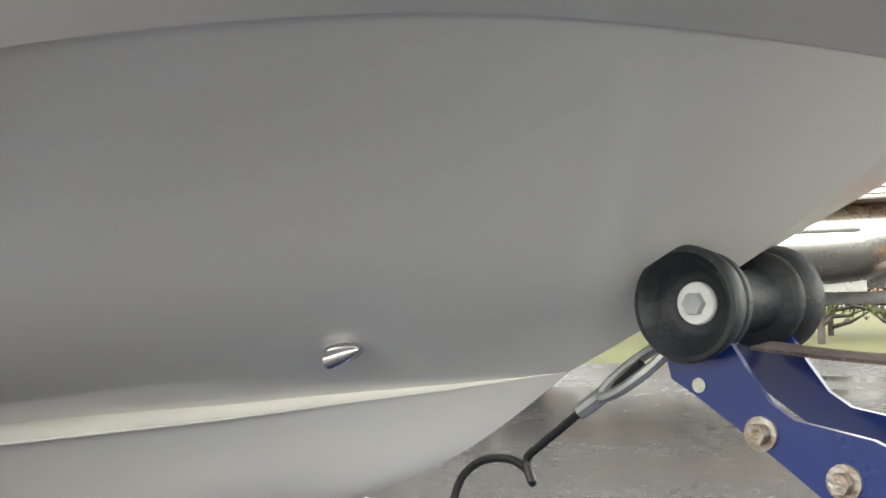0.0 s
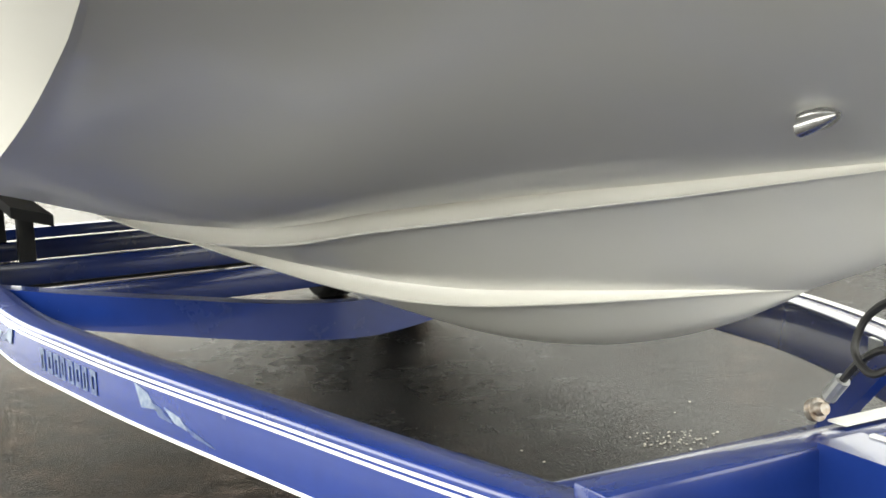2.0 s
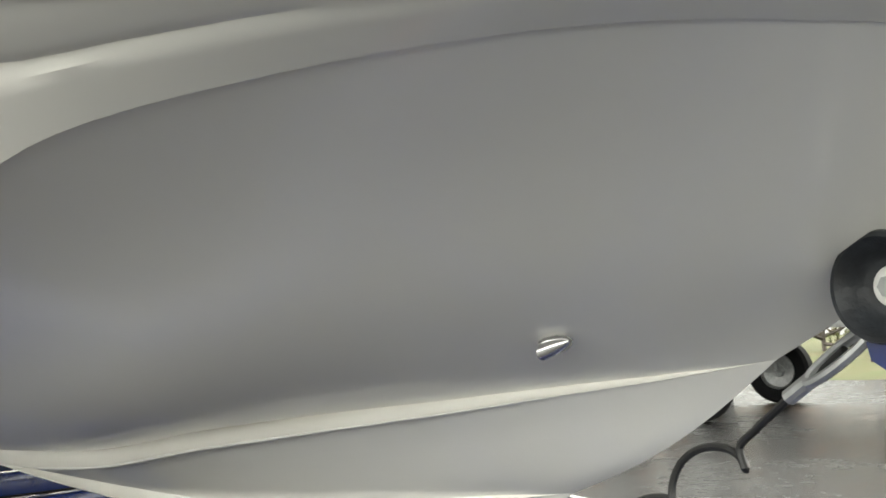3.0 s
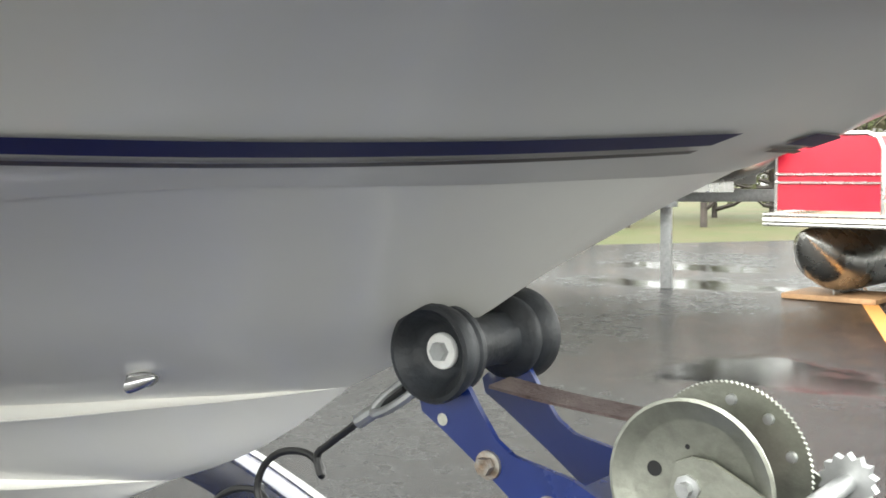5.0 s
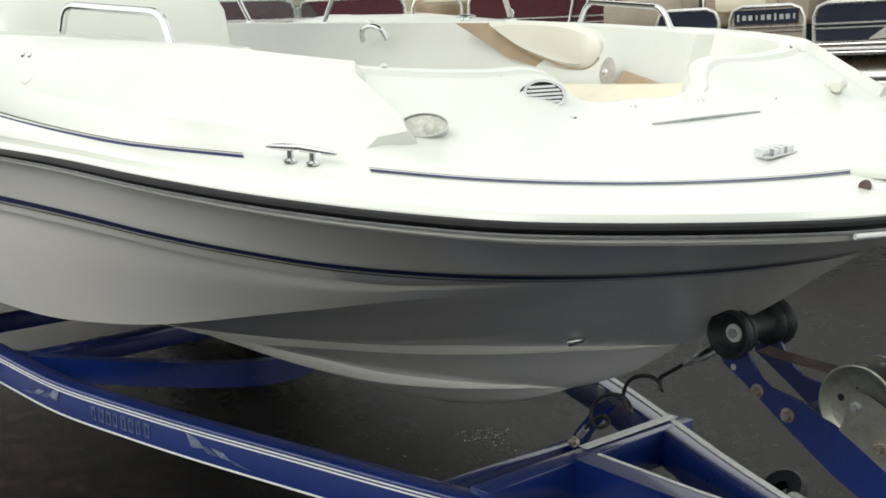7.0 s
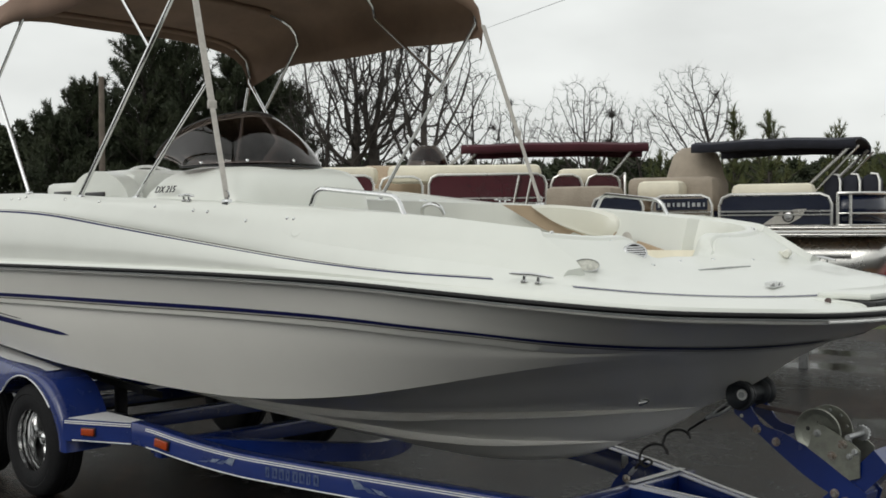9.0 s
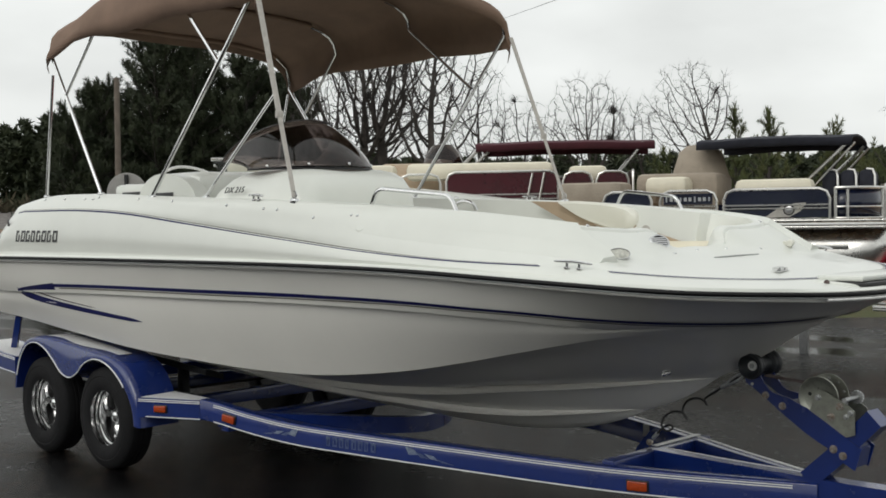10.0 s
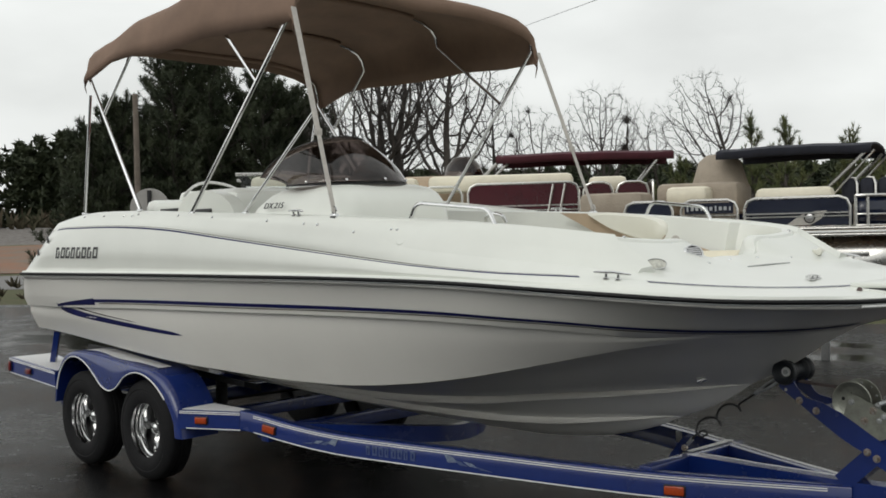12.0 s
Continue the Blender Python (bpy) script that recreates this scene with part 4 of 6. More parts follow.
# ---- the trailer ----
trailer = thing("boat_trailer", "royal blue tandem axle boat trailer with white pinstripes", "trailer")
FAR = [(0.72, 1.18, 0.535), (1.1, 1.045, 0.525), (1.4, 0.975, 0.50), (1.9, 0.92, 0.462), (2.3, 0.88, 0.445), (2.6, 0.845, 0.44), (2.87, 0.80, 0.44), (3.1, 0.725, 0.44), (3.4, 0.597, 0.44), (3.75, 0.428, 0.44), (4.1, 0.26, 0.436), (4.4, 0.13, 0.433), (4.70, 0.0, 0.43)]
NEAR = [(1.07, 0.903, 0.543), (1.20, 0.868, 0.528), (1.39, 0.832, 0.50), (1.89, 0.778, 0.464), (2.28, 0.713, 0.456), (2.58, 0.655, 0.450), (2.85, 0.592, 0.443), (3.08, 0.533, 0.436), (3.53, 0.425, 0.425), (3.75, 0.372, 0.422), (4.70, 0.005, 0.41)]


for side in (-1, 1):
    pts = smooth_path([(x, side * (y + (0.018 if side < 0 else 0)), z) for x, y, z in (NEAR if side < 0 else FAR)], 70)
    rail = new("side_rail")
    rail.parent = trailer
    bm = bmesh.new()
    sweep(bm, pts, [(-0.036, -0.125), (0.036, -0.125), (0.04, -0.121), (0.04, -0.008), (0.037, -0.003), (0.032, 0), (-0.032, 0), (-0.037, -0.003), (-0.04, -0.008), (-0.04, -0.121)])
    part("beam", bm, BLUE, rail, "curved blue steel side rail")
    sgn = 1 if side < 0 else -1
    for b0, b1 in ((-0.030, -0.025), (-0.019, -0.014), (-0.1235, -0.117)):
        bm = bmesh.new()
        sweep(bm, pts[2:-2], [(sgn * 0.0385, b0), (sgn * 0.0418, b0), (sgn * 0.0418, b1), (sgn * 0.0385, b1)])
        part("pinstripe", bm, TRIM, rail, "thin white pinstripe")
    if side > 0:
        bm = bmesh.new()
        sweep(bm, pts[30:-2], [(-0.038, 0.0005), (-0.016, 0.0005), (-0.016, 0.0028), (-0.038, 0.0028)])
        part("edge_tape", bm, TRIM, rail, "white reflective tape")
# lettering and flashes on the near rail
near = smooth_path([(x, -y - 0.018, z) for x, y, z in NEAR], 200)


def rail_face(x, dz):
    i = int(np.argmin(abs(near[:, 0] - x)))
    d = Vector(near[min(i + 2, 199)] - near[max(i - 2, 0)]).normalized()
    nrm = d.cross(Vector((0, 0, 1))).normalized()
    return frame_at(Vector(near[i]) + nrm * 0.0405 + Vector((0, 0, dz)), d, nrm)


m = rail_face(2.28, -0.070)
for k in range(8):
    x0 = -0.178 + k * 0.0455
    bm = bmesh.new()
    w = 0.034 if k % 3 else 0.026
    for u0, u1, v0, v1 in ((0, 0.3, -0.026, 0.027), (0.7, 1, -0.026, 0.027), (0.3, 0.7, 0.014, 0.027), (0.3, 0.7, -0.026, -0.014 if k % 2 else -0.02)):
        plate(bm, [(x0 + w * u0, v0), (x0 + w * u1, v0), (x0 + w * u1, v1), (x0 + w * u0, v1)], 0.0014, m)
    part("mark", bm, FADED, trailer, "worn silver stroke of the maker's mark")
FLASH = [[(-0.14, 0.030), (-0.09, 0.020), (-0.05, -0.008), (-0.115, -0.016)], [(-0.075, 0.006), (-0.03, -0.004), (0.01, -0.024), (-0.04, -0.022)], [(-0.02, 0.002), (0.04, -0.006), (0.07, -0.027), (0.02, -0.022)], [(0.06, -0.018), (0.12, -0.030), (0.17, -0.040), (0.09, -0.034)]]
for x, s in ((2.77, 1), (1.76, -1)):
    m = rail_face(x, -0.062)
    for k, outline in enumerate(FLASH):
        bm = bmesh.new()
        plate(bm, [(s * u, v + (0 if s > 0 else 0.005)) for u, v in outline][::1 if s < 0 else -1], 0.0012, m)
        part("flash_decal", bm, FILM if k in (0, 2) else FADED, trailer, "faded silver flash decal")

# cross members and centre beam
bm = bmesh.new()
box(bm, (3.775, 0.06, 0.382), (0.075, 0.89, 0.12), bevel=0.006)
part("cross_member", bm, BLUE, trailer, "blue steel cross member")
bm = bmesh.new()
box(bm, (3.757, 0.26, 0.4475), (0.035, 0.42, 0.003))
part("edge_tape", bm, TRIM, trailer, "white reflective tape")
bm = bmesh.new()
sweep(bm, [(3.81, 0.0, 0.448), (4.2, -0.01, 0.44), (4.75, 0.0, 0.43)], [(-0.04, -0.12), (0.04, -0.12), (0.04, 0), (-0.04, 0)])
part("centre_beam", bm, BLUE, trailer, "blue centre beam")
bm = bmesh.new()
sweep(bm, [(3.83, 0.0, 0.4485), (4.2, -0.01, 0.4405), (4.72, 0.0, 0.4305)], [(-0.042, -0.001), (-0.033, -0.001), (-0.033, 0.0025), (-0.042, 0.0025)])
part("edge_tape", bm, TRIM, trailer, "white reflective tape")
for x, yy in ((1.25, 0.92), (0.35, 0.95), (-0.6, 0.95), (-1.35, 0.95)):
    bm = bmesh.new()
    z = 0.40 if x < 3 else 0.30
    box(bm, (x, 0.02, z), (0.08, 2 * yy, 0.09), bevel=0.006)
    part("cross_member", bm, BLUE, trailer, "blue steel cross member")
# bent cross member under the forefoot
bm = bmesh.new()
sweep(bm, smooth_path([(1.15, -0.86, 0.47), (1.55, -0.66, 0.47), (1.85, -0.42, 0.46), (2.05, -0.15, 0.44), (2.08, 0.02, 0.43), (2.05, 0.2, 0.44), (1.85, 0.46, 0.46), (1.55, 0.72, 0.47), (1.15, 0.92, 0.47)], 40), [(-0.03, -0.10), (0.03, -0.10), (0.03, 0), (-0.03, 0)])
part("bent_cross_member", bm, BLUE, trailer, "curved blue cross member")
# hull bunks on posts, aft tail beams
for s in (-1, 1):
    bm = bmesh.new()
    sweep(bm, [(0.75, s * 0.62, 0.645), (0, s * 0.63, 0.70), (-1.35, s * 0.63, 0.79)], [(-0.07, -0.05), (0.07, -0.01), (0.07, 0.03), (-0.07, -0.01)] if s > 0 else [(-0.07, -0.01), (0.07, -0.05), (0.07, -0.01), (-0.07, 0.03)])
    part("bunk", bm, DARK, trailer, "black carpeted hull bunk")
    # posts and rear beams are black to stand in for the shade underneath
    for x, z0 in ((0.35, 0.44), (-0.6, 0.44), (-1.35, 0.44)):
        bm = bmesh.new()
        top = 0.60 + max(0, 1.0 - x) * 0.07
        box(bm, (x, s * 0.60, (z0 + top) / 2), (0.06, 0.06, top - z0 + 0.02), bevel=0.005)
        part("bunk_post", bm, DARK, trailer)
    bm = bmesh.new()
    sweep(bm, [(0.75, s * 0.82, 0.53), (-0.5, s * 0.80, 0.50), (-1.55, s * 0.80, 0.50)], [(-0.035, -0.12), (0.035, -0.12), (0.035, 0), (-0.035, 0)])
    part("rear_beam", bm, DARK, trailer, "rear chassis beam coloured black for the shade under the boat")
    bm = bmesh.new()
    tube(bm, [(-1.42, s * 0.98, 0.62), (-1.30, s * 0.98, 0.95)], 0.03, 4)
    part("guide_post", bm, BLUE, trailer)

# wheels
TR = 0.342


def wheel(at, s):
    w = new("wheel")
    w.parent = trailer
    m = Matrix.Translation(at) @ pose(0, 0, 0, 90 if s < 0 else -90) @ Matrix.Diagonal((TR / 0.345, TR / 0.345, 1, 1))
    wide_rim = m @ Matrix.Diagonal((1.09, 1.09, 1, 1))
    bm = bmesh.new()
    prof = [(0.186, -0.085), (0.195, -0.098), (0.27, -0.102), (0.315, -0.092), (0.339, -0.075), (0.345, -0.06), (0.345, -0.022), (0.336, -0.018), (0.336, -0.012), (0.345, -0.008), (0.345, 0.008),
            (0.336, 0.012), (0.336, 0.018), (0.345, 0.022), (0.345, 0.06), (0.339, 0.075), (0.315, 0.092), (0.285, 0.101), (0.28, 0.098), (0.27, 0.102), (0.212, 0.098), (0.186, 0.085)]
    lathe(bm, prof, 48, m)
    part("tyre", bm, TYRE, w, "black treaded trailer tyre")
    bm = bmesh.new()
    lathe(bm, [(0.188, -0.09), (0.178, -0.07), (0.176, 0.02), (0.180, 0.045), (0.190, 0.052), (0.192, 0.074), (0.200, 0.080), (0.203, 0.092), (0.210, 0.096), (0.213, 0.088)], 48, wide_rim)
    lathe(bm, [(0.179, 0.03), (0.166, 0.022), (0.161, 0.006), (0.159, -0.08)], 40, wide_rim)
    part("rim", bm, CHROME, w, "chrome wheel rim")
    bm = bmesh.new()
    for k in range(6):
        a = 2 * math.pi * k / 6
        rows = []
        for r, wd, h in ((0.05, 0.040, -0.022), (0.09, 0.036, -0.022), (0.125, 0.034, -0.032), (0.163, 0.052, -0.048)):
            q = wide_rim @ pose(0, 0, 0, 0, 0, math.degrees(a))
            rows.append([q @ Vector((r, -wd / 2, h - 0.012)), q @ Vector((r, -wd / 2 + 0.008, h)), q @ Vector((r, wd / 2 - 0.008, h)), q @ Vector((r, wd / 2, h - 0.012))])
        grid(bm, rows)
    part("spokes", bm, CHROME, w, "chrome wheel spokes")
    bm = bmesh.new()
    lathe(bm, [(0, 0.022), (0.022, 0.020), (0.032, 0.012), (0.034, -0.008), (0.058, -0.018), (0.064, -0.035)], 28, wide_rim)
    part("hub_cap", bm, CHROME, w)
    bm = bmesh.new()
    lathe(bm, [(0.176, -0.072), (0.0, -0.068)], 28, wide_rim)
    part("brake_drum", bm, DARK, w)
    for k in range(5):
        bm = bmesh.new()
        lathe(bm, [(0, 0.002), (0.008, 0.0), (0.010, -0.02)], 6, wide_rim @ Matrix.Translation((0.046 * math.cos(k * 1.2566), 0.046 * math.sin(k * 1.2566), 0)))
        part("lug_nut", bm, CHROME, w)


for s in (-1, 1):
    for x in (0.16, -0.70):
        wheel((x, s * 1.015, TR), s)
for x in (0.15, -0.70):
    bm = bmesh.new()
    tube(bm, [(x, -1.0, TR), (x, 1.0, TR)], 0.03, 8)
    part("axle", bm, DARK, trailer, "black steel axle")


def fender(s):
    """Tandem fender: two arches with a dip between, a flat top with tape, a step fore and aft."""
    f = new("fender")
    f.parent = trailer
    tagged(f, "glossy blue tandem fender edged in white")
    yo, yi = s * 1.15, s * 0.86
    arch = [(-1.045, 0.44), (-1.03, 0.56), (-0.97, 0.70), (-0.87, 0.80), (-0.74, 0.838), (-0.60, 0.842), (-0.20, 0.815), (0.15, 0.788), (0.34, 0.765), (0.49, 0.705), (0.59, 0.61), (0.655, 0.50), (0.68, 0.34)]
    lip = [(-1.02, 0.44), (-0.995, 0.55), (-0.93, 0.685), (-0.83, 0.772), (-0.71, 0.798), (-0.57, 0.768), (-0.44, 0.69), (-0.33, 0.612), (-0.22, 0.587), (-0.12, 0.62), (-0.02, 0.695), (0.13, 0.74), (0.28, 0.722), (0.425, 0.65), (0.515, 0.57), (0.58, 0.48), (0.605, 0.41), (0.61, 0.345)]
    u = np.linspace(0, 1, 64)

    def along(pts):
        p = smooth_path([(x, 0, z) for x, z in pts], 160)[:, (0, 2)]
        t = np.concatenate([[0], np.cumsum(np.hypot(*np.diff(p, axis=0).T))])
        return np.stack([np.interp(u, t / t[-1], p[:, k]) for k in (0, 1)], 1)
    A, B = along(arch), along(lip)
    bm = bmesh.new()
    rows = []
    for a, b, k in zip(A, B, u):
        inset = s * 0.05 * min(1.0, max(0.0, (k - 0.02) * 12, 0.3), max(0.3, (0.98 - k) * 12))
        mid = (a + b) / 2
        rows.append([(b[0], yi, b[1]), (b[0], yo, b[1]), (mid[0], yo + s * 0.003, mid[1]), (a[0] * 0.8 + b[0] * 0.2, yo - inset * 0.12, a[1] * 0.8 + b[1] * 0.2), (a[0] * 0.95 + b[0] * 0.05, yo - inset * 0.45, a[1] * 0.95 + b[1] * 0.05), (a[0], yo - inset, a[1]), (a[0], yi, a[1])])
    grid(bm, rows)
    part("shell", bm, BLUE, f, sharp=50)
    bm = bmesh.new()
    tube(bm, [(b[0], yo + s * 0.003, b[1]) for b in B[3:-8]], 0.0045, 6)
    part("edge_trim", bm, TRIM, f, "white edge trim")
    bm = bmesh.new()
    rows = []
    for k in np.linspace(0, 1, 14):
        x = -0.66 + 0.98 * k
        z = float(np.interp(x, A[8:46, 0], A[8:46, 1])) + 0.002
        rows.append([(x, yo - s * (0.065 + 0.02 * math.sin(9 * k)), z), (x, yi + s * (0.05 + 0.06 * k), z)])
    grid(bm, rows)
    part("tread_tape", bm, TREAD, f, "speckled grey non-skid tape")
    # the rear step leans nose down, the front one runs into the side rail
    for nm, zt, tilt, v in (("rear_step", 0.588, -0.078, [(-1.79, yo), (-1.03, yo), (-1.03, yi + s * 0.02), (-1.79, s * 0.78)]), ("front_step", 0.536, 0.0, [(0.655, yo), (1.075, s * 0.958), (1.075, s * 0.86), (0.62, s * 0.84)])):
        lean = Matrix(((1, 0, 0, 0), (0, 1, 0, 0), (tilt, 0, 1, zt), (0, 0, 0, 1)))
        bm = bmesh.new()
        plate(bm, v if s < 0 else v[::-1], 0.125, lean @ pose(0, 0, -0.125))
        step = part(nm, bm, BLUE, f, "blue box step")
        cx, cy = sum(q[0] for q in v) / 4, sum(q[1] for q in v) / 4
        inner = [(cx + (x - cx) * 0.95, cy + (y - cy) * 0.86) for x, y in v]
        bm = bmesh.new()
        plate(bm, inner if s < 0 else inner[::-1], 0.003, lean @ pose(0, 0, 0.0005))
        part("tread_tape", bm, TREAD, step, "speckled grey non-skid tape")
        for dz, cut in ((-0.010, 0.03), (-0.021, 0.03), (-0.118, 0.14)):
            bm = bmesh.new()
            (xa, ya), (xb, yb) = v[0], v[1]
            if nm == "rear_step":
                cut = 0.0
            tube(bm, [lean @ Vector((xa + (xb - xa) * cut, ya + (yb - ya) * cut + s * 0.001, dz)), lean @ Vector((xb, yb + s * 0.001, dz))], 0.0032, 5)
            part("edge_trim", bm, TRIM, step, "white edge trim")


for s in (-1, 1):
    fender(s)


def marker(m, w, h, material, label):
    o = new("marker_light")
    o.parent = trailer
    tagged(o, label)
    bm = bmesh.new()
    box(bm, (0, 0, 0.004), (w * 1.12, h * 1.25, 0.008), m, 0.002)
    part("base", bm, DARK, o)
    bm = bmesh.new()
    box(bm, (0, 0, 0.013), (w, h, 0.014), m, 0.005)
    part("lens", bm, material, o)


AMB = "amber rectangular marker light"
marker(frame_at((0.82, -1.0765, 0.472), (0.42, 0.192, 0), (0.192, -0.42, 0)), 0.085, 0.04, ORANGE, AMB)
marker(rail_face(1.30, -0.070), 0.10, 0.045, ORANGE, AMB)
marker(rail_face(3.93, -0.080), 0.10, 0.045, ORANGE, AMB)
marker(frame_at((-1.45, -1.1505, 0.638), (1, 0, 0), (0, -1, 0)), 0.08, 0.04, RED, "red rectangular marker light")
marker(frame_at((-1.77, -1.1505, 0.660), (1, 0, 0), (0, -1, 0)), 0.035, 0.075, RED, "red rectangular marker light")

# plate and bracket on the far rail
m = frame_at((3.40, 0.572, 0.395), (0.95, -0.29, 0), (-0.29, -0.95, 0))
bm = bmesh.new()
box(bm, (0.17, 0.0, 0.004), (0.28, 0.075, 0.006), m)
part("reflector_plate", bm, GREYP, trailer, "grey green plate on the far rail")
bm = bmesh.new()
box(bm, (-0.04, 0.005, 0.008), (0.09, 0.07, 0.012), m, 0.004)
part("bracket", bm, GALV, trailer, "galvanised bracket")
bm = bmesh.new()
sweep(bm, [(3.50, 0.44, 0.44), (3.47, 0.36, 0.36), (3.45, 0.30, 0.27)], [(-0.03, -0.02), (0.03, -0.02), (0.03, 0.02), (-0.03, 0.02)], up=(0.3, 0.9, 0.3))
part("strut", bm, BLUE, trailer, "blue strut below the rail")
bm = bmesh.new()
box(bm, (3.43, 0.0, 0.295), (0.05, 0.72, 0.05), bevel=0.005)
part("lower_cross_bar", bm, BLUE, trailer, "narrow blue lower cross bar")
bm = bmesh.new()
tube(bm, [(4.24, 0.42, 0.31), (4.52, 0.23, 0.36)], 0.028, 14)
part("jack_tube", bm, ZINC, trailer, "zinc plated jack swung up along the rail")
bm = bmesh.new()
lathe(bm, [(0.022, -0.02), (0.062, -0.022), (0.07, -0.014), (0.07, 0.014), (0.062, 0.022), (0.022, 0.02)], 26, frame_at((4.17, 0.475, 0.305), (1, 0, 0), (0.2, -0.6, 0.75)))
part("jack_wheel", bm, RUBBER, trailer, "small black jack wheel")

# tongue and winch post
bm = bmesh.new()
sweep(bm, [(4.55, 0, 0.43), (6.1, 0, 0.43)], [(-0.05, -0.13), (0.05, -0.13), (0.05, 0), (-0.05, 0)])
part("tongue", bm, BLUE, trailer, "blue box section tongue")
bm = bmesh.new()
sweep(bm, [(4.66, 0, 0.42), (4.80, 0, 0.55), (4.98, 0, 0.74)], [(-0.055, -0.045), (0.055, -0.045), (0.055, 0.045), (-0.055, 0.045)], up=(-0.7, 0, 0.7))
part("winch_post", bm, BLUE, trailer, "blue steel winch post")
ARM = [(4.355, 0.87), (4.385, 0.895), (4.432, 0.89), (4.453, 0.858), (4.475, 0.828), (4.50, 0.812), (4.58, 0.797), (4.673, 0.756), (4.76, 0.705), (4.93, 0.60), (4.90, 0.50), (4.84, 0.53), (4.79, 0.56), (4.775, 0.585), (4.74, 0.60), (4.666, 0.640), (4.56, 0.712), (4.46, 0.785), (4.39, 0.832), (4.36, 0.85)]
arm = new("winch_arm")
arm.parent = trailer
tagged(arm, "blue forked steel arm that carries the bow roller")
for s in (-1, 1):
    bm = bmesh.new()
    plate(bm, ARM, 0.008, pose(0, s * 0.068 + 0.004, 0, 90))
    part("cheek", bm, BLUE, arm, "blue steel cheek plate")
bm = bmesh.new()
plate(bm, [(4.59, 0.70), (4.585, 0.785), (4.673, 0.745), (4.76, 0.695), (4.92, 0.595), (4.90, 0.512), (4.80, 0.560), (4.67, 0.648)], 0.122, pose(0, 0.061, 0, 90))
part("web", bm, BLUE, arm)
for s in (-1, 1):
    for x, z in ((4.464, 0.797), (4.550, 0.755), (4.80, 0.585), (4.845, 0.56)):
        m = Matrix.Translation((x, s * 0.072, z)) @ pose(0, 0, 0, 90 if s < 0 else -90)
        bm = bmesh.new()
        lathe(bm, [(0, 0.016), (0.011, 0.016), (0.0115, 0.006)], 6, m)
        lathe(bm, [(0.018, 0.0), (0.018, 0.004), (0.0, 0.005)], 16, m)
        part("bolt", bm, RUST, arm, "tarnished hexagon bolt")
bm = bmesh.new()
lathe(bm, [(0, 0.001), (0.008, 0.0012)], 14, Matrix.Translation((4.394, -0.0725, 0.844)) @ pose(0, 0, 0, 90))
part("pin_hole", bm, LENS, arm)

# bow roller: two dished rubber flanges on a spool
roller = new("bow_roller")
roller.parent = trailer
tagged(roller, "black rubber bow roller with dished ends")
m = Matrix.Translation((4.397, 0, 0.931)) @ pose(0, 0, 0, 90)
bm = bmesh.new()
half = [(0.033, 0.010), (0.034, 0.040), (0.036, 0.046), (0.046, 0.050), (0.053, 0.053), (0.0555, 0.057), (0.0555, 0.064), (0.053, 0.067), (0.053, 0.071), (0.0575, 0.075), (0.0600, 0.083), (0.0625, 0.098), (0.0605, 0.103), (0.055, 0.104), (0.049, 0.098), (0.042, 0.085), (0.036, 0.076), (0.031, 0.073), (0.0, 0.072)]
lathe(bm, [(r, -h) for r, h in half[::-1]] + half, 44, m)
part("spool", bm, RUBBER, roller)
for s in (-1, 1):
    mm = Matrix.Translation((4.397, s * 0.072, 0.931)) @ pose(0, 0, 0, 90 if s < 0 else -90)
    bm = bmesh.new()
    lathe(bm, [(0.011, 0.007), (0.0215, 0.007), (0.023, 0.005), (0.023, 0.0)], 28, mm)
    part("washer", bm, TRIM, roller, "pale grey washer")
    bm = bmesh.new()
    lathe(bm, [(0, 0.015), (0.012, 0.015), (0.013, 0.006)], 6, mm)
    part("axle_nut", bm, GALV, roller)

# winch
winch = new("winch")
winch.parent = trailer
tagged(winch, "yellowed zinc hand winch")
mw = Matrix.Translation((4.727, -0.012, 0.812)) @ pose(0, 0, 0, 90)
for h, teeth in ((0.045, False), (-0.045, True)):
    bm = bmesh.new()
    if teeth:
        k = 100
        plate(bm, [((0.098 + 0.0025 * (i % 2)) * math.cos(2 * math.pi * i / (2 * k)), (0.098 + 0.0025 * (i % 2)) * math.sin(2 * math.pi * i / (2 * k))) for i in range(2 * k)], 0.006, mw @ Matrix.Translation((0, 0, h)))
    else:
        lathe(bm, [(0, -0.003), (0.072, -0.003), (0.094, 0.008), (0.097, 0.008), (0.0975, 0.012), (0.094, 0.013), (0.075, 0.004), (0.071, 0.002), (0.0, 0.002)], 44, mw @ Matrix.Translation((0, 0, h)))
    part("gear_wheel" if teeth else "drum_flange", bm, ZINC, winch)
bm = bmesh.new()
lathe(bm, [(0.03, -0.045), (0.03, 0.045)], 24, mw)
part("drum", bm, ZINC, winch)
bm = bmesh.new()
lathe(bm, [(0.031, -0.035), (0.05, -0.035), (0.05, 0.035), (0.031, 0.035)], 24, mw)
part("strap_coil", bm, STRAP, winch, "coiled brown webbing")
# flat black discs on the solid flange, painted for the shade in its holes
for u, v, r in ((-0.046, 0.012, 0.009), (0.040, 0.005, 0.009), (-0.006, 0.042, 0.003)):
    bm = bmesh.new()
    lathe(bm, [(0, 0.0478), (r, 0.0478)], 14, mw @ Matrix.Translation((u, v, 0)))
    part("flange_hole", bm, DARK, winch)
for k in range(5):
    bm = bmesh.new()
    lathe(bm, [(0, -0.034), (0.006, -0.035), (0.007, -0.039)], 10, mw @ Matrix.Translation((0.08 * math.cos(k * 0.6 + 0.3), 0.08 * math.sin(k * 0.6 + 0.3), 0)))
    part("rivet", bm, GALV, winch)
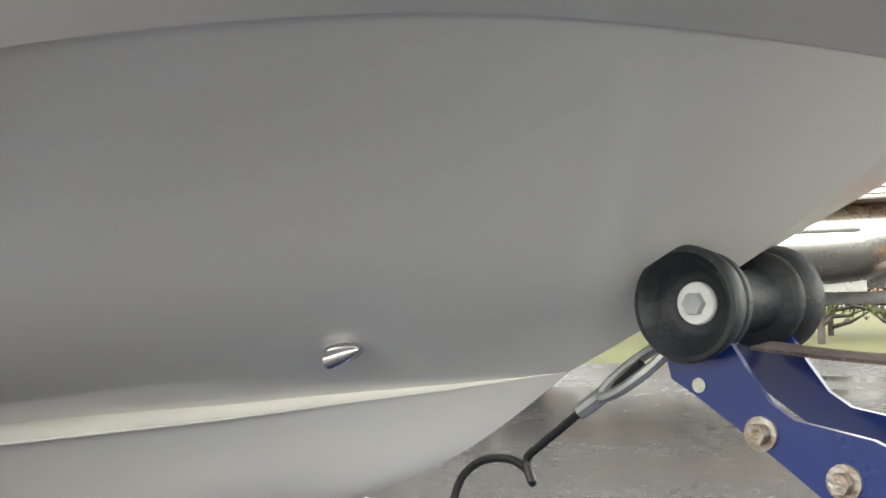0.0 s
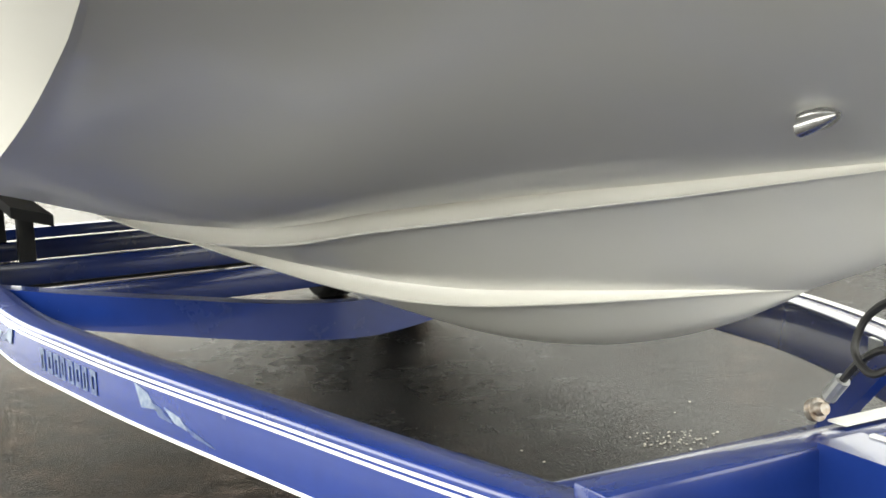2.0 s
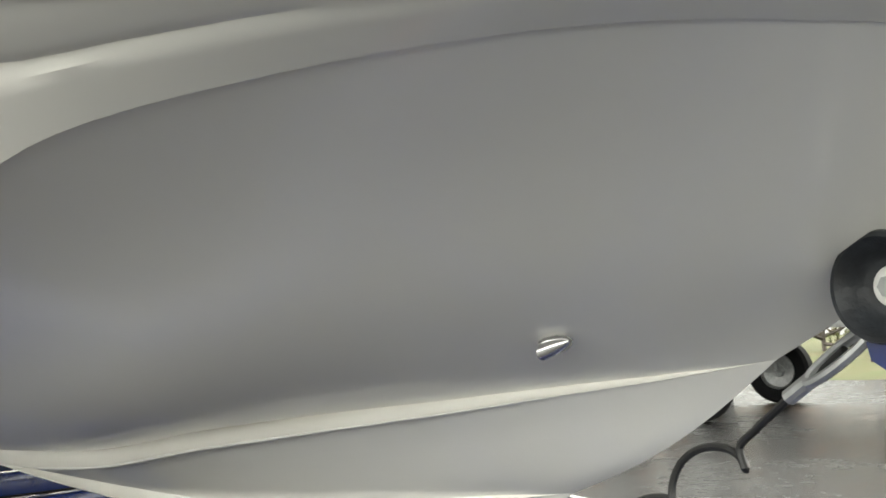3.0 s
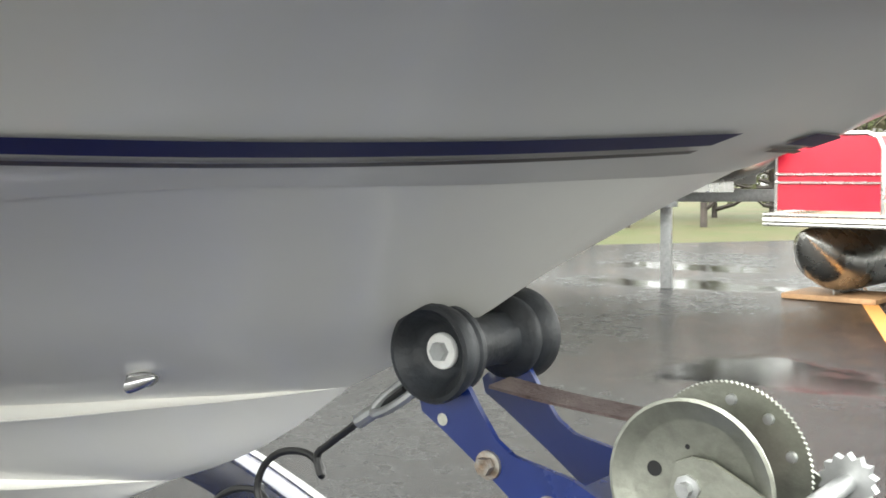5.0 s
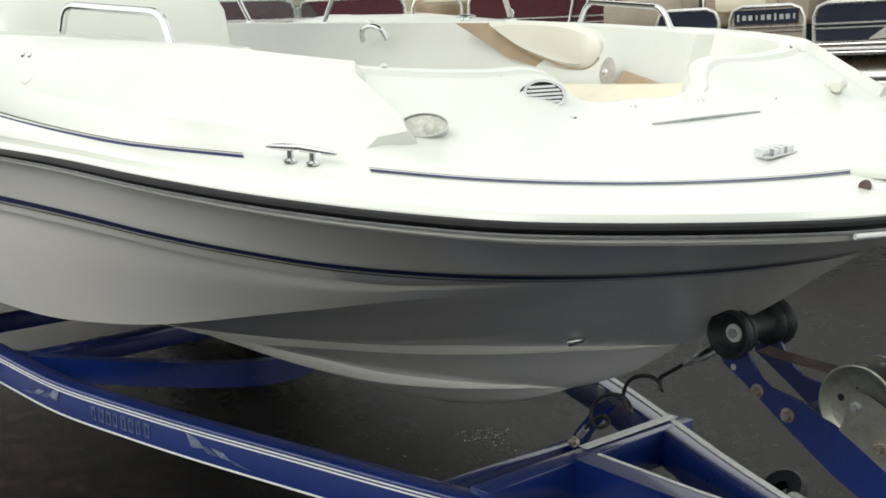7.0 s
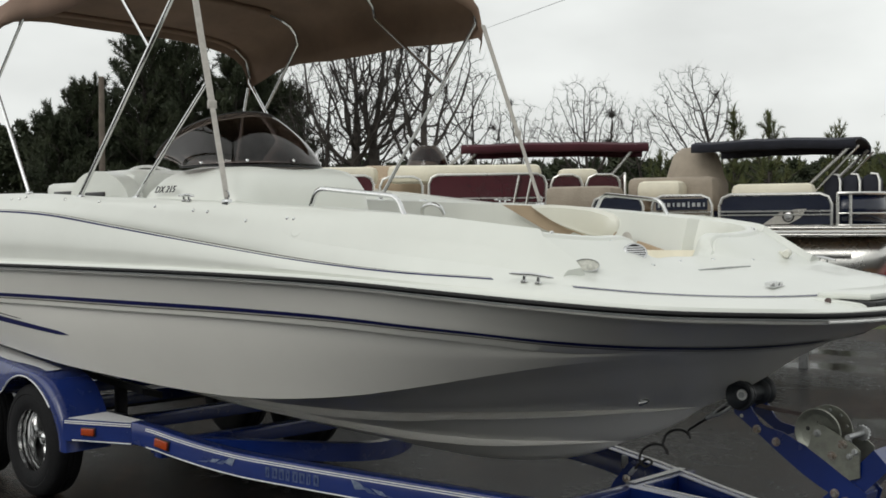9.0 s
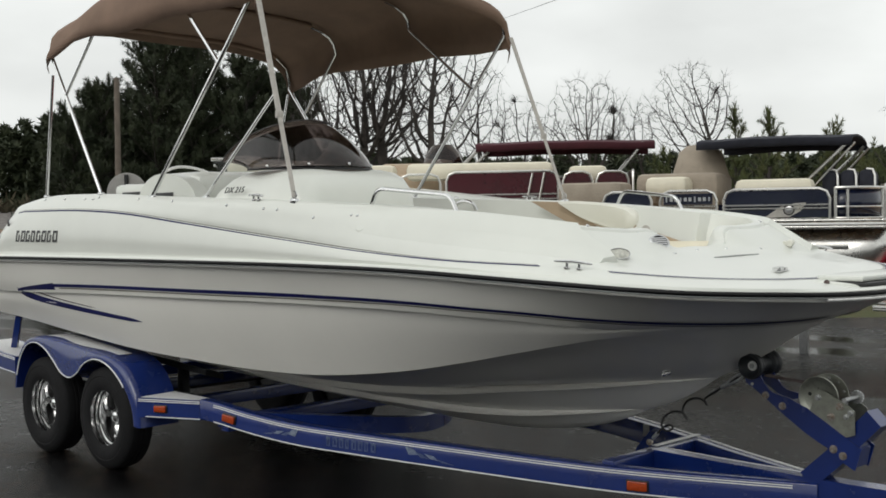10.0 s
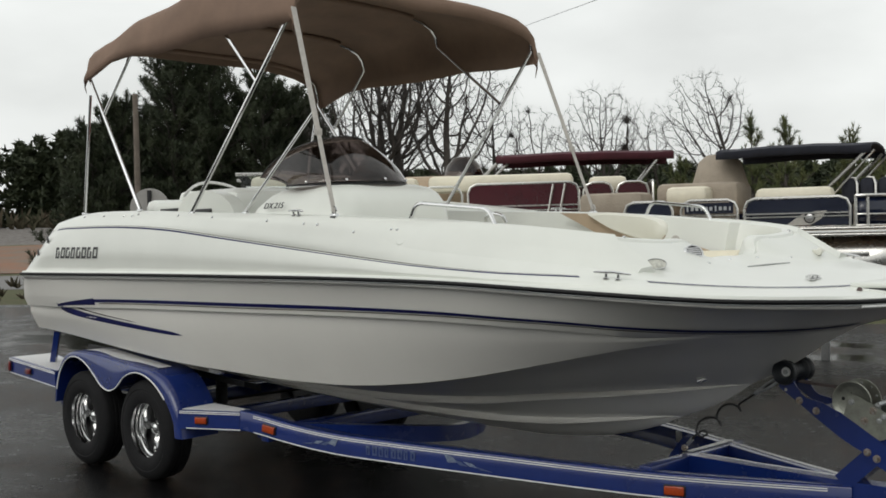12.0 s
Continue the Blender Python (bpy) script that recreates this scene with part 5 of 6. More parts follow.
for s, yy in ((-1, -0.066), (1, 0.062)):
    bm = bmesh.new()
    plate(bm, [(4.707, 0.815), (4.712, 0.838), (4.730, 0.846), (4.753, 0.845), (4.835, 0.805), (4.864, 0.792), (4.90, 0.765), (4.90, 0.66), (4.86, 0.645), (4.822, 0.665), (4.678, 0.735), (4.693, 0.768)], 0.005, pose(0, yy, 0, 90))
    part("side_plate", bm, ZINC, winch, "zinc side plate")
for x, z, r, mt in ((4.727, 0.812, 0.010, GALV), (4.831, 0.781, 0.013, RUST), (4.788, 0.73, 0.013, RUST), (4.86, 0.737, 0.009, GALV), (4.882, 0.757, 0.010, GALV)):
    m = Matrix.Translation((x, -0.0715, z)) @ pose(0, 0, 0, 90)
    bm = bmesh.new()
    lathe(bm, [(0, 0.014), (r * 0.8, 0.014), (r * 0.85, 0.004), (r * 1.5, 0.003), (r * 1.5, 0)], 8, m)
    part("bolt", bm, mt, winch)
bm = bmesh.new()
tube(bm, [(4.862, -0.095, 0.815), (4.862, 0.085, 0.815)], 0.011, 12)
part("crank_shaft", bm, GALV, winch, "galvanised crank shaft")
bm = bmesh.new()
k = 14
plate(bm, [((0.026 + 0.006 * (i % 2)) * math.cos(math.pi * i / k), (0.026 + 0.006 * (i % 2)) * math.sin(math.pi * i / k)) for i in range(2 * k)], 0.014, Matrix.Translation((4.862, 0.045, 0.815)) @ pose(0, 0, 0, 90))
part("pinion", bm, GALV, winch)
bm = bmesh.new()
tube(bm, smooth_path([(4.812, -0.045, 0.765), (4.83, -0.05, 0.79), (4.85, -0.05, 0.80), (4.848, -0.045, 0.77), (4.84, -0.04, 0.75)], 14), 0.006, 8)
part("pawl", bm, GALV, winch, "galvanised ratchet pawl")
# webbing from the drum to the bow eye
bm = bmesh.new()
pts = smooth_path([(4.73, 0.008, 0.860), (4.62, 0.008, 0.866), (4.50, 0.008, 0.874), (4.43, 0.005, 0.882)], 14)
grid(bm, [[(p[0], -0.024, p[2] + 0.001), (p[0], 0.024, p[2] + 0.004), (p[0], 0.024, p[2] + 0.0), (p[0], -0.024, p[2] - 0.003)] for p in pts], True)
part("winch_strap", bm, STRAP, trailer, "faded brown winch webbing")

# coiled safety cable
cable = new("safety_cable")
cable.parent = trailer
tagged(cable, "black coiled safety cable with crimped ends")
bm = bmesh.new()
path = [(4.285, -0.015, 0.86), (4.24, -0.005, 0.832), (4.195, 0.0, 0.806), (4.145, 0.01, 0.775), (4.107, 0.02, 0.752), (4.077, 0.024, 0.728), (4.086, 0.022, 0.700), (4.075, 0.035, 0.705), (4.045, 0.04, 0.722), (4.002, 0.03, 0.723), (3.960, 0.025, 0.695), (3.948, 0.02, 0.655), (3.975, 0.018, 0.613), (3.962, 0.035, 0.62), (3.925, 0.045, 0.642), (3.869, 0.035, 0.638), (3.828, 0.028, 0.605), (3.822, 0.018, 0.566), (3.862, 0.010, 0.543), (3.886, 0.022, 0.559), (3.857, 0.04, 0.570), (3.814, 0.035, 0.548), (3.786, 0.034, 0.519), (3.758, 0.036, 0.488)]
tube(bm, smooth_path(path, 130), 0.0058, 8)
part("coil", bm, CABLE, cable)
for a, b in (((4.225, -0.003, 0.824), (4.185, 0.0, 0.80)), ((3.785, 0.034, 0.518), (3.757, 0.036, 0.488))):
    bm = bmesh.new()
    tube(bm, [a, b], 0.011, 10)
    part("ferrule", bm, GALV, cable, "grey crimped ferrule")
bm = bmesh.new()
loop = [(4.275 + 0.05 * math.cos(a), -0.012 + 0.010 * math.sin(a), 0.853 + 0.030 * math.cos(a) + 0.014 * math.sin(a)) for a in np.linspace(0, 2 * math.pi, 22)]
tube(bm, loop, 0.007, 8, caps=False)
part("hook", bm, GALV, cable, "steel snap hook")
bm = bmesh.new()
m = frame_at((3.736, 0.028, 0.466), (0, 1, 0), (0.35, -0.9, 0.1))
lathe(bm, [(0, 0.022), (0.009, 0.022), (0.010, 0.009), (0.017, 0.008), (0.017, -0.003), (0.012, -0.008), (0.0, -0.014)], 18, m)
part("eye_bolt", bm, RUST, cable, "dull zinc eye bolt and washer")
# bow eye on the stem
bm = bmesh.new()
ring = [(4.34 + 0.022 * math.cos(a), 0.0, 0.90 + 0.05 * math.sin(a)) for a in np.linspace(0, 2 * math.pi, 20)]
tube(bm, ring, 0.007, 8, caps=False)
part("bow_eye", bm, CHROME, boat, "stainless bow eye")


# ---- bimini top over the cockpit ----
bimini = thing("bimini_top", "tan canvas four bow bimini top on polished tube frame", "bimini top")
BOWS = [(1.86, 2.965, 0.15), (0.95, 3.05, 0.20), (0.10, 2.965, 0.20), (-0.53, 2.80, 0.24)]   # x, height at the sides, crown


def bow_pts(x, z, crown, half=1.06, n=15):
    out = []
    for k in np.linspace(-1, 1, n):
        out.append((x, half * math.copysign(abs(math.sin(k * math.pi / 2)) ** 0.9, k), z + crown * (1 - abs(k) ** 3.2) + 0.035 * (1 - k)))
    return out


bm = bmesh.new()
rows = []
along = spline([(b[0], b[1], b[2]) for b in BOWS], [0, 1, 2, 3], 31)
for q, (x, z, c) in enumerate(along):
    u = (q / 30) * 3
    sag = -0.018 * math.sin(math.pi * (u % 1)) ** 2
    end = 1 if q in (0, 30) else 0
    mid = bow_pts(x, z + 0.012 + sag, c + 0.01, 1.075, 19)
    drop = max(0.08, z + 0.07 - 2.89) + 0.008 * math.sin(u * 5.1 + 0.5)
    rows.append([(x, -1.085, z + 0.07 - drop)] + [(x, -1.10, z + 0.07 - drop * 0.5)] + mid + [(x, 1.10, z - drop * 0.5)] + [(x, 1.085, z - drop)])
first, last = rows[0], rows[-1]
rows.insert(0, [(x + 0.035, y * 0.992, z - 0.035) for x, y, z in first])
rows.insert(0, [(x + 0.02, y * 0.985, z - 0.10) for x, y, z in first])
rows.append([(x - 0.035, y * 0.992, z - 0.03) for x, y, z in last])
rows.append([(x - 0.03, y * 0.985, z - 0.085) for x, y, z in last])
for r in rows:
    for k, (x, y, z) in enumerate(r):
        w = noise.noise(Vector((x * 2.3, y * 2.3, z))) * 0.014 + noise.noise(Vector((x * 7, y * 7, 3))) * 0.005
        r[k] = (x, y, z + w)
grid(bm, rows)
canvas = part("canopy", bm, CANVAS, bimini, "wrinkled tan canvas canopy", 70)
sol = canvas.modifiers.new("thick", 'SOLIDIFY')
sol.thickness = 0.004
P_BASE, Q_BASE = (0.87, 1.135, 1.815), (0.17, 1.095, 1.85)


def pole(name, pts, r, mt, label="", seg=10):
    bm = bmesh.new()
    tube(bm, pts, r, seg)
    return part(name, bm, mt, bimini, label)


def lerp(a, b, k):
    return tuple(p + (q - p) * k for p, q in zip(a, b))


for nm, base, bow in (("front_bow", P_BASE, BOWS[0]), ("rear_bow", Q_BASE, BOWS[3])):
    top = bow_pts(*bow, 1.055, 13)
    s_, e_ = top[0], top[-1]
    pole(nm, [(base[0], -base[1], base[2]), (s_[0], s_[1], s_[2] - 0.06)] + top + [(e_[0], e_[1], e_[2] - 0.06), (base[0], base[1], base[2])], 0.0125, CHROME, "polished tube bow")
for nm, base, bow, far, k in (("inner_front_bow", P_BASE, BOWS[0], BOWS[1], 0.66), ("inner_rear_bow", Q_BASE, BOWS[3], BOWS[2], 0.72)):
    top = bow_pts(*far, 1.03, 17)
    js, je = lerp((base[0], -base[1], base[2]), (bow[0], -1.055, bow[1]), k), lerp((base[0], base[1], base[2]), (bow[0], 1.055, bow[1]), k)
    pole(nm, [js] + [top[0]] + top[1:-1] + [top[-1]] + [je], 0.0115, CHROME, "polished tube bow")
for bow, w in zip(BOWS, (0.93, 0.80, 0.80, 0.95)):
    top = [q for q in bow_pts(*bow, 1.055, 41) if abs(q[1]) < w]
    pole("bow_sleeve", [(x, y, z + 0.002) for x, y, z in top], 0.020, CANVAS, "tan canvas pocket round a bow")
for s in (-1, 1):
    pole("rear_strut", [(-0.745, s * 1.015, 1.85), (-0.545, s * 1.05, 2.70)], 0.011, CHROME, "polished rear strut")
    a, b = Vector((1.90, s * 1.085, 2.93 - 0.035 * s)), Vector((2.30, s * 1.155, 1.775))
    mid = a.lerp(b, 0.62)
    bm = bmesh.new()
    tube(bm, [a, mid], 0.021, 6, flat=0.25)
    part("strap_sleeve", bm, WEB, bimini, "pale grey webbing strap")
    bm = bmesh.new()
    tube(bm, [mid, b], 0.017, 6, flat=0.25)
    part("strap", bm, WEB, bimini, "pale grey webbing strap")
    bm = bmesh.new()
    box(bm, mid, (0.02, 0.045, 0.04), bevel=0.004)
    part("buckle", bm, WEB, bimini)
    bm = bmesh.new()
    tube(bm, [(b.x + 0.018 * math.cos(q), b.y, b.z + 0.012 + 0.02 * math.sin(q)) for q in np.linspace(0, 2 * math.pi, 14)], 0.004, 6, caps=False)
    part("strap_hook", bm, CHROME, bimini)
    for base in (P_BASE, Q_BASE, (-0.745, 1.015, 1.85), (2.30, 1.155, 1.765), (1.36, 1.075, 1.80)):
        bm = bmesh.new()
        box(bm, (base[0], s * base[1], base[2] - 0.012), (0.05, 0.03, 0.03), bevel=0.006)
        part("deck_mount", bm, CHROME, bimini, "stainless deck hinge")
    if s < 0:
        pole("brace", [(1.36, s * 1.075, 1.80), tuple(a.lerp(b, 0.52))], 0.010, CHROME, "polished brace")


# ---- the yard behind: pontoon boats, trailers, trees ----
def pontoon(name, label, m, length, width, deck_z, panel, fence, logs=0.29, log_len=None, group="pontoon boats for sale"):
    """A pontoon boat: two logs, a deck with fascia, and the fence bays given as (side, from, to, kind)."""
    b = thing(name, label, "pontoon boat", group)
    n0 = log_len or length
    lz = deck_z - 0.07 - logs
    for y in (logs + 0.02, width - logs - 0.02):
        bm = bmesh.new()
        rows = []
        for x, k, dz in [(0.0, 1, 0), (n0 * 0.5, 1, 0), (n0 - 0.75, 1, 0), (n0 - 0.5, 0.96, 0.01), (n0 - 0.28, 0.80, 0.05), (n0 - 0.1, 0.48, 0.12), (n0, 0.1, 0.20)]:
            rows.append([m @ Vector((x, y + logs * k * math.cos(a), lz + dz + logs * k * math.sin(a))) for a in (2 * math.pi * q / 24 for q in range(24))])
        vs = grid(bm, rows, True)
        bm.faces.new(vs[0])
        bm.faces.new(vs[-1])
        log = part("pontoon_log", bm, ALU, b, "round brushed aluminium pontoon")
        bm = bmesh.new()
        box(bm, (n0 / 2 - 0.2, y, lz + logs + 0.02), (n0 - 0.9, 0.12, 0.07), m)
        part("riser", bm, ALU, log)
        bm = bmesh.new()
        box(bm, (n0 / 2, y - logs + 0.01, lz + 0.10), (n0 - 1.0, 0.04, 0.05), m, 0.01)
        part("lifting_strake", bm, ALU, log)
        bm = bmesh.new()
        box(bm, (n0 - 0.75, y, lz - logs * 0.6), (0.5, 0.012, logs * 1.2), m)
        part("nose_keel", bm, ALU, log)
    bm = bmesh.new()
    box(bm, (length / 2, width / 2, deck_z - 0.02), (length, width, 0.03), m)
    part("deck", bm, TANV, b)
    for k, z in enumerate((deck_z - 0.055, deck_z - 0.02, deck_z + 0.015)):
        for c, s in (((length / 2, -0.01, z), (length + 0.02, 0.04, 0.026)), ((length + 0.01, width / 2, z), (0.04, width + 0.06, 0.026)), ((length / 2, width + 0.01, z), (length, 0.04, 0.026))):
            bm = bmesh.new()
            box(bm, c, s, m, 0.008)
            part("fascia_rail", bm, ALU if k != 1 else TRIM, b, "ribbed aluminium deck fascia")
    for side, x0, x1, top, mt in fence:
        def at(u, z, off=0.0):
            if side == "near":
                return m @ Vector((u, 0.04 - off, deck_z + z))
            if side == "bow":
                return m @ Vector((length - 0.04 + off, u, deck_z + z))
            return m @ Vector((u, width - 0.04 + off, deck_z + z))
        bay = new("fence_bay")
        bay.parent = b
        r = 0.11
        path = [at(x0, 0.03), at(x0, top - r), at(x0 + r * 0.3, top - r * 0.3), at(x0 + r, top), at(x1 - r, top), at(x1 - r * 0.3, top - r * 0.3), at(x1, top - r), at(x1, 0.03)]
        bm = bmesh.new()
        tube(bm, path, 0.017, 8)
        part("rail_frame", bm, ALU, bay, "silver tube fence frame")
        if mt is not None:
            bm = bmesh.new()
            out = [(x0, 0.05), (x1, 0.05), (x1, top - r), (x1 - r * 0.3, top - r * 0.3), (x1 - r, top - 0.01), (x0 + r, top - 0.01), (x0 + r * 0.3, top - r * 0.3), (x0, top - r)]
            vsf = [bm.verts.new(at(u, z, 0.004)) for u, z in out]
            vsb = [bm.verts.new(at(u, z, -0.004)) for u, z in out]
            bm.faces.new(vsf)
            bm.faces.new(vsb[::-1])
            for q in range(len(out)):
                bm.faces.new([vsf[q], vsb[q], vsb[(q + 1) % len(out)], vsf[(q + 1) % len(out)]])
            part("panel", bm, mt, bay)
        for z in (top * 0.42, top * 0.52):
            bm = bmesh.new()
            tube(bm, [at(x0, z, 0.014), at(x1, z, 0.014)], 0.010, 6)
            part("mid_rail", bm, ALU, bay)
    return b


def soft_block(parent, name, c, s, m, material, label="", bevel=0.07):
    bm = bmesh.new()
    box(bm, c, s, m, min(bevel, min(s) * 0.42))
    return part(name, bm, material, parent, label)


def small_bimini(parent, m, x0, x1, y0, y1, z, mt, label):
    bm = bmesh.new()
    rows = []
    for k in range(9):
        u = k / 8
        zz = z + 0.025 * math.sin(math.pi * u) - 0.012 * abs(math.sin(math.pi * 3 * u))
        rows.append([m @ Vector((x0 + (x1 - x0) * u, y0 + (y1 - y0) * v, zz + 0.06 * (1 - abs(2 * v - 1) ** 3) - (0.09 if v in (0, 1) else 0))) for v in (0, 0.001, 0.15, 0.35, 0.5, 0.65, 0.85, 0.999, 1)])
    grid(bm, rows)
    c = part("bimini_canopy", bm, mt, parent, label, 70)
    sol_ = c.modifiers.new("thick", 'SOLIDIFY')
    sol_.thickness = 0.03
    return c


# navy boat
MN = pose(-0.23, 6.04, 0, 0, 0, 18)
MN = MN @ Matrix.Translation((-3.4, 0, 0))
navy = pontoon("pontoon_boat", "pontoon boat with navy fence panels, cream seats and charcoal bimini", MN, 5.78, 2.45, 1.55, NAVY,
               [("near", 2.75, 3.32, 0.36, NAVY), ("near", 3.42, 4.06, 0.36, TAUPE), ("near", 4.14, 5.26, 0.36, NAVY),
                ("bow", 0.50, 0.64, 0.40, NAVY), ("bow", 0.70, 1.30, 0.40, NAVY), ("bow", 1.38, 2.38, 0.40, NAVY), ("far", 0.1, 2.6, 0.38, NAVY), ("far", 2.7, 5.0, 0.38, NAVY)], log_len=5.95)
bm = bmesh.new()
box(bm, (3.74, 0.028, 1.82), (0.55, 0.012, 0.12), MN)
part("sign_board", bm, NAVY, navy, "dark navy gate panel")
for k in range(10):
    bm = bmesh.new()
    box(bm, (3.74 - 0.24 + k * 0.0535, 0.018, 1.815), (0.034 if k % 3 else 0.018, 0.005, 0.042 if k not in (0, 6) else 0.06), MN)
    part("mark", bm, SILVER, navy, "silver stroke of the maker's mark")
corner = new("fence_bay")
corner.parent = navy
turn = [(5.32 + 0.42 * math.sin(a), 0.46 - 0.42 * math.cos(a)) for a in np.linspace(0, math.pi / 2, 12)]
bm = bmesh.new()
grid(bm, [[MN @ Vector((x, y, z)) for z in (1.60, 1.90)] for x, y in turn])
skin_ = part("panel", bm, NAVY, corner)
skin_.modifiers.new("thick", 'SOLIDIFY').thickness = 0.008
for z, rr in ((1.59, 0.014), (1.71, 0.011), (1.91, 0.018)):
    bm = bmesh.new()
    tube(bm, [MN @ Vector((x, y - 0.012, z)) for x, y in turn], rr, 8)
    part("curved_rail", bm, ALU, corner, "silver tube rail bent round the bow corner")
for x, y in (turn[0], turn[2], turn[-1]):
    bm = bmesh.new()
    tube(bm, [MN @ Vector((x, y - 0.010, 1.56)), MN @ Vector((x, y - 0.010, 1.92))], 0.017, 8)
    part("upright", bm, ALU, corner)
for x in (5.12, 5.32, 5.52):
    soft_block(navy, "bow_bolster", (x, 1.25, 1.98), (0.17, 0.5, 0.30), MN, NAVCAN, "black vinyl bow bolster", 0.06)
    bm = bmesh.new()
    tube(bm, [MN @ Vector((x + 0.095, 1.0, 1.80)), MN @ Vector((x + 0.095, 1.0, 2.06)), MN @ Vector((x + 0.07, 1.03, 2.13)), MN @ Vector((x, 1.05, 2.14))], 0.013, 6)
    part("bolster_trim", bm, ALU, navy, "silver tube edging a bow bolster")
# eye shaped emblem of plain shapes
bm = bmesh.new()
mm = MN @ Matrix.Translation((4.80, 0.03, 1.67)) @ pose(0, 0, 0, 90)
plate(bm, [(-0.22, -0.07), (-0.05, 0.05), (0.10, 0.085), (0.22, 0.09), (0.16, 0.0), (0.05, -0.06)], 0.004, mm)
part("emblem", bm, GREYP, navy, "pale grey almond shaped emblem")
bm = bmesh.new()
lathe(bm, [(0, 0.01), (0.032, 0.009), (0.04, 0.005)], 18, mm @ Matrix.Translation((0.04, 0.015, 0.0)))
part("emblem", bm, SILVER, navy)
bm = bmesh.new()
lathe(bm, [(0.046, 0.006), (0.062, 0.006)], 18, mm @ Matrix.Translation((0.04, 0.015, 0.0)))
part("emblem", bm, DARK, navy)
for c, s, mt, lb in (((4.62, 0.42, 1.90), (0.85, 0.26, 0.26), CREAM, "cream lounge backrest"), ((4.62, 0.62, 1.74), (0.85, 0.6, 0.2), CREAM, "cream lounge seat"), ((3.4, 1.2, 1.95), (1.0, 0.8, 0.38), TAUPE, "taupe helm console"),
                     ((2.5, 0.5, 1.90), (0.8, 0.5, 0.28), TAUPE, "taupe seat back"), ((3.35, 0.7, 1.98), (0.5, 0.4, 0.22), CREAM, "cream helm chair")):
    soft_block(navy, "seat", c, s, MN, mt, lb)
bm = bmesh.new()
lathe(bm, [(0, 0.46), (0.16, 0.44), (0.26, 0.34), (0.32, 0.1), (0.36, -0.06), (0.0, -0.06)], 18, MN @ Matrix.Translation((3.55, 1.4, 2.14)) @ Matrix.Diagonal((1.0, 0.85, 0.8, 1)))
part("console_cover", bm, TAUPE, navy, "taupe fabric cover over the console")
small_bimini(navy, MN, 3.62, 5.38, 0.9, 2.4, 2.50, NAVCAN, "folded charcoal bimini canopy")
for x in (5.25,):
    for y in (0.95, 2.35):
        bm = bmesh.new()
        tube(bm, [MN @ Vector((x - 0.38, y, 2.0)), MN @ Vector((x + 0.1, y, 2.46))], 0.020, 6)
        part("bimini_pole", bm, ALU, navy)
        bm = bmesh.new()
        tube(bm, [MN @ Vector((x - 0.28, y, 1.96)), MN @ Vector((x + 0.16, y, 2.44))], 0.012, 6)
        part("bimini_brace", bm, ALU, navy)
# its trailer
nt = thing("pontoon_trailer", "galvanised pontoon trailer under the navy boat", "trailer", "pontoon trailers")


def bunk_trailer(t, m, length, z, wheel_x, width=1.3, y0=0.55, wr=0.30):
    for y in (y0, y0 + width):
        bm = bmesh.new()
        box(bm, (length / 2, y, z), (length, 0.08, 0.12), m, 0.006)
        part("trailer_beam", bm, GALV, t, "galvanised beam")
        for x in wheel_x:
            w = new("wheel")
            w.parent = t
            mw_ = m @ Matrix.Translation((x, y + (-0.22 if y == y0 else 0.22), wr)) @ pose(0, 0, 0, 90)
            bm = bmesh.new()
            lathe(bm, [(0.16, -0.07), (0.2, -0.09), (wr - 0.03, -0.09), (wr, -0.06), (wr, 0.06), (wr - 0.03, 0.09), (0.2, 0.09), (0.16, 0.07)], 28, mw_)
            part("tyre", bm, TYRE, w)
            bm = bmesh.new()
            lathe(bm, [(0.17, 0.08), (0.15, 0.05), (0.06, 0.04), (0.05, 0.08), (0, 0.08)], 20, mw_)
            part("rim", bm, GALV, w)
            bm = bmesh.new()
            box(bm, (x, y, (z + wr) / 2), (0.09, 0.07, max(z - wr, 0.1)), m, 0.005)
            part("spring_hanger", bm, GALV, t)
    for x in (0.3, length * 0.4, length * 0.7, length - 0.3):
        bm = bmesh.new()
        box(bm, (x, y0 + width / 2, z + 0.02), (0.08, width + 0.7, 0.08), m, 0.006)
        part("trailer_cross_beam", bm, GALV, t, "galvanised cross beam")
    bm = bmesh.new()
    box(bm, (length + 0.5, y0 + width / 2, z), (1.2, 0.09, 0.1), m, 0.006)
    part("tongue", bm, GALV, t)
    for x in (0.25, length - 0.2):
        bm = bmesh.new()
        box(bm, (x, y0 + width / 2, z / 2), (0.09, 0.09, z), m, 0.005)
        part("jack_stand", bm, GALV, t)


bunk_trailer(nt, MN, 5.0, 0.78, (1.4, 2.15), 1.4, 0.52)
# maroon boat
MM = pose(-3.57, 5.2, 0, 0, 0, 38) @ Matrix.Translation((-2.6, 0, 0))
mar = pontoon("pontoon_boat", "pontoon boat with maroon fence panels, cream seats and maroon bimini", MM, 5.6, 2.45, 1.62, MAROON,
              [("near", 0.05, 1.3, 0.60, MAROON), ("near", 1.36, 2.52, 0.60, MAROON), ("near", 2.6, 3.12, 0.58, None), ("near", 3.2, 4.62, 0.60, MAROON), ("near", 4.68, 5.05, 0.58, MAROON), ("near", 5.1, 5.5, 0.58, MAROON), ("bow", 0.1, 1.1, 0.6, MAROON), ("bow", 1.3, 2.35, 0.6, MAROON), ("far", 0.1, 5.4, 0.6, MAROON)])
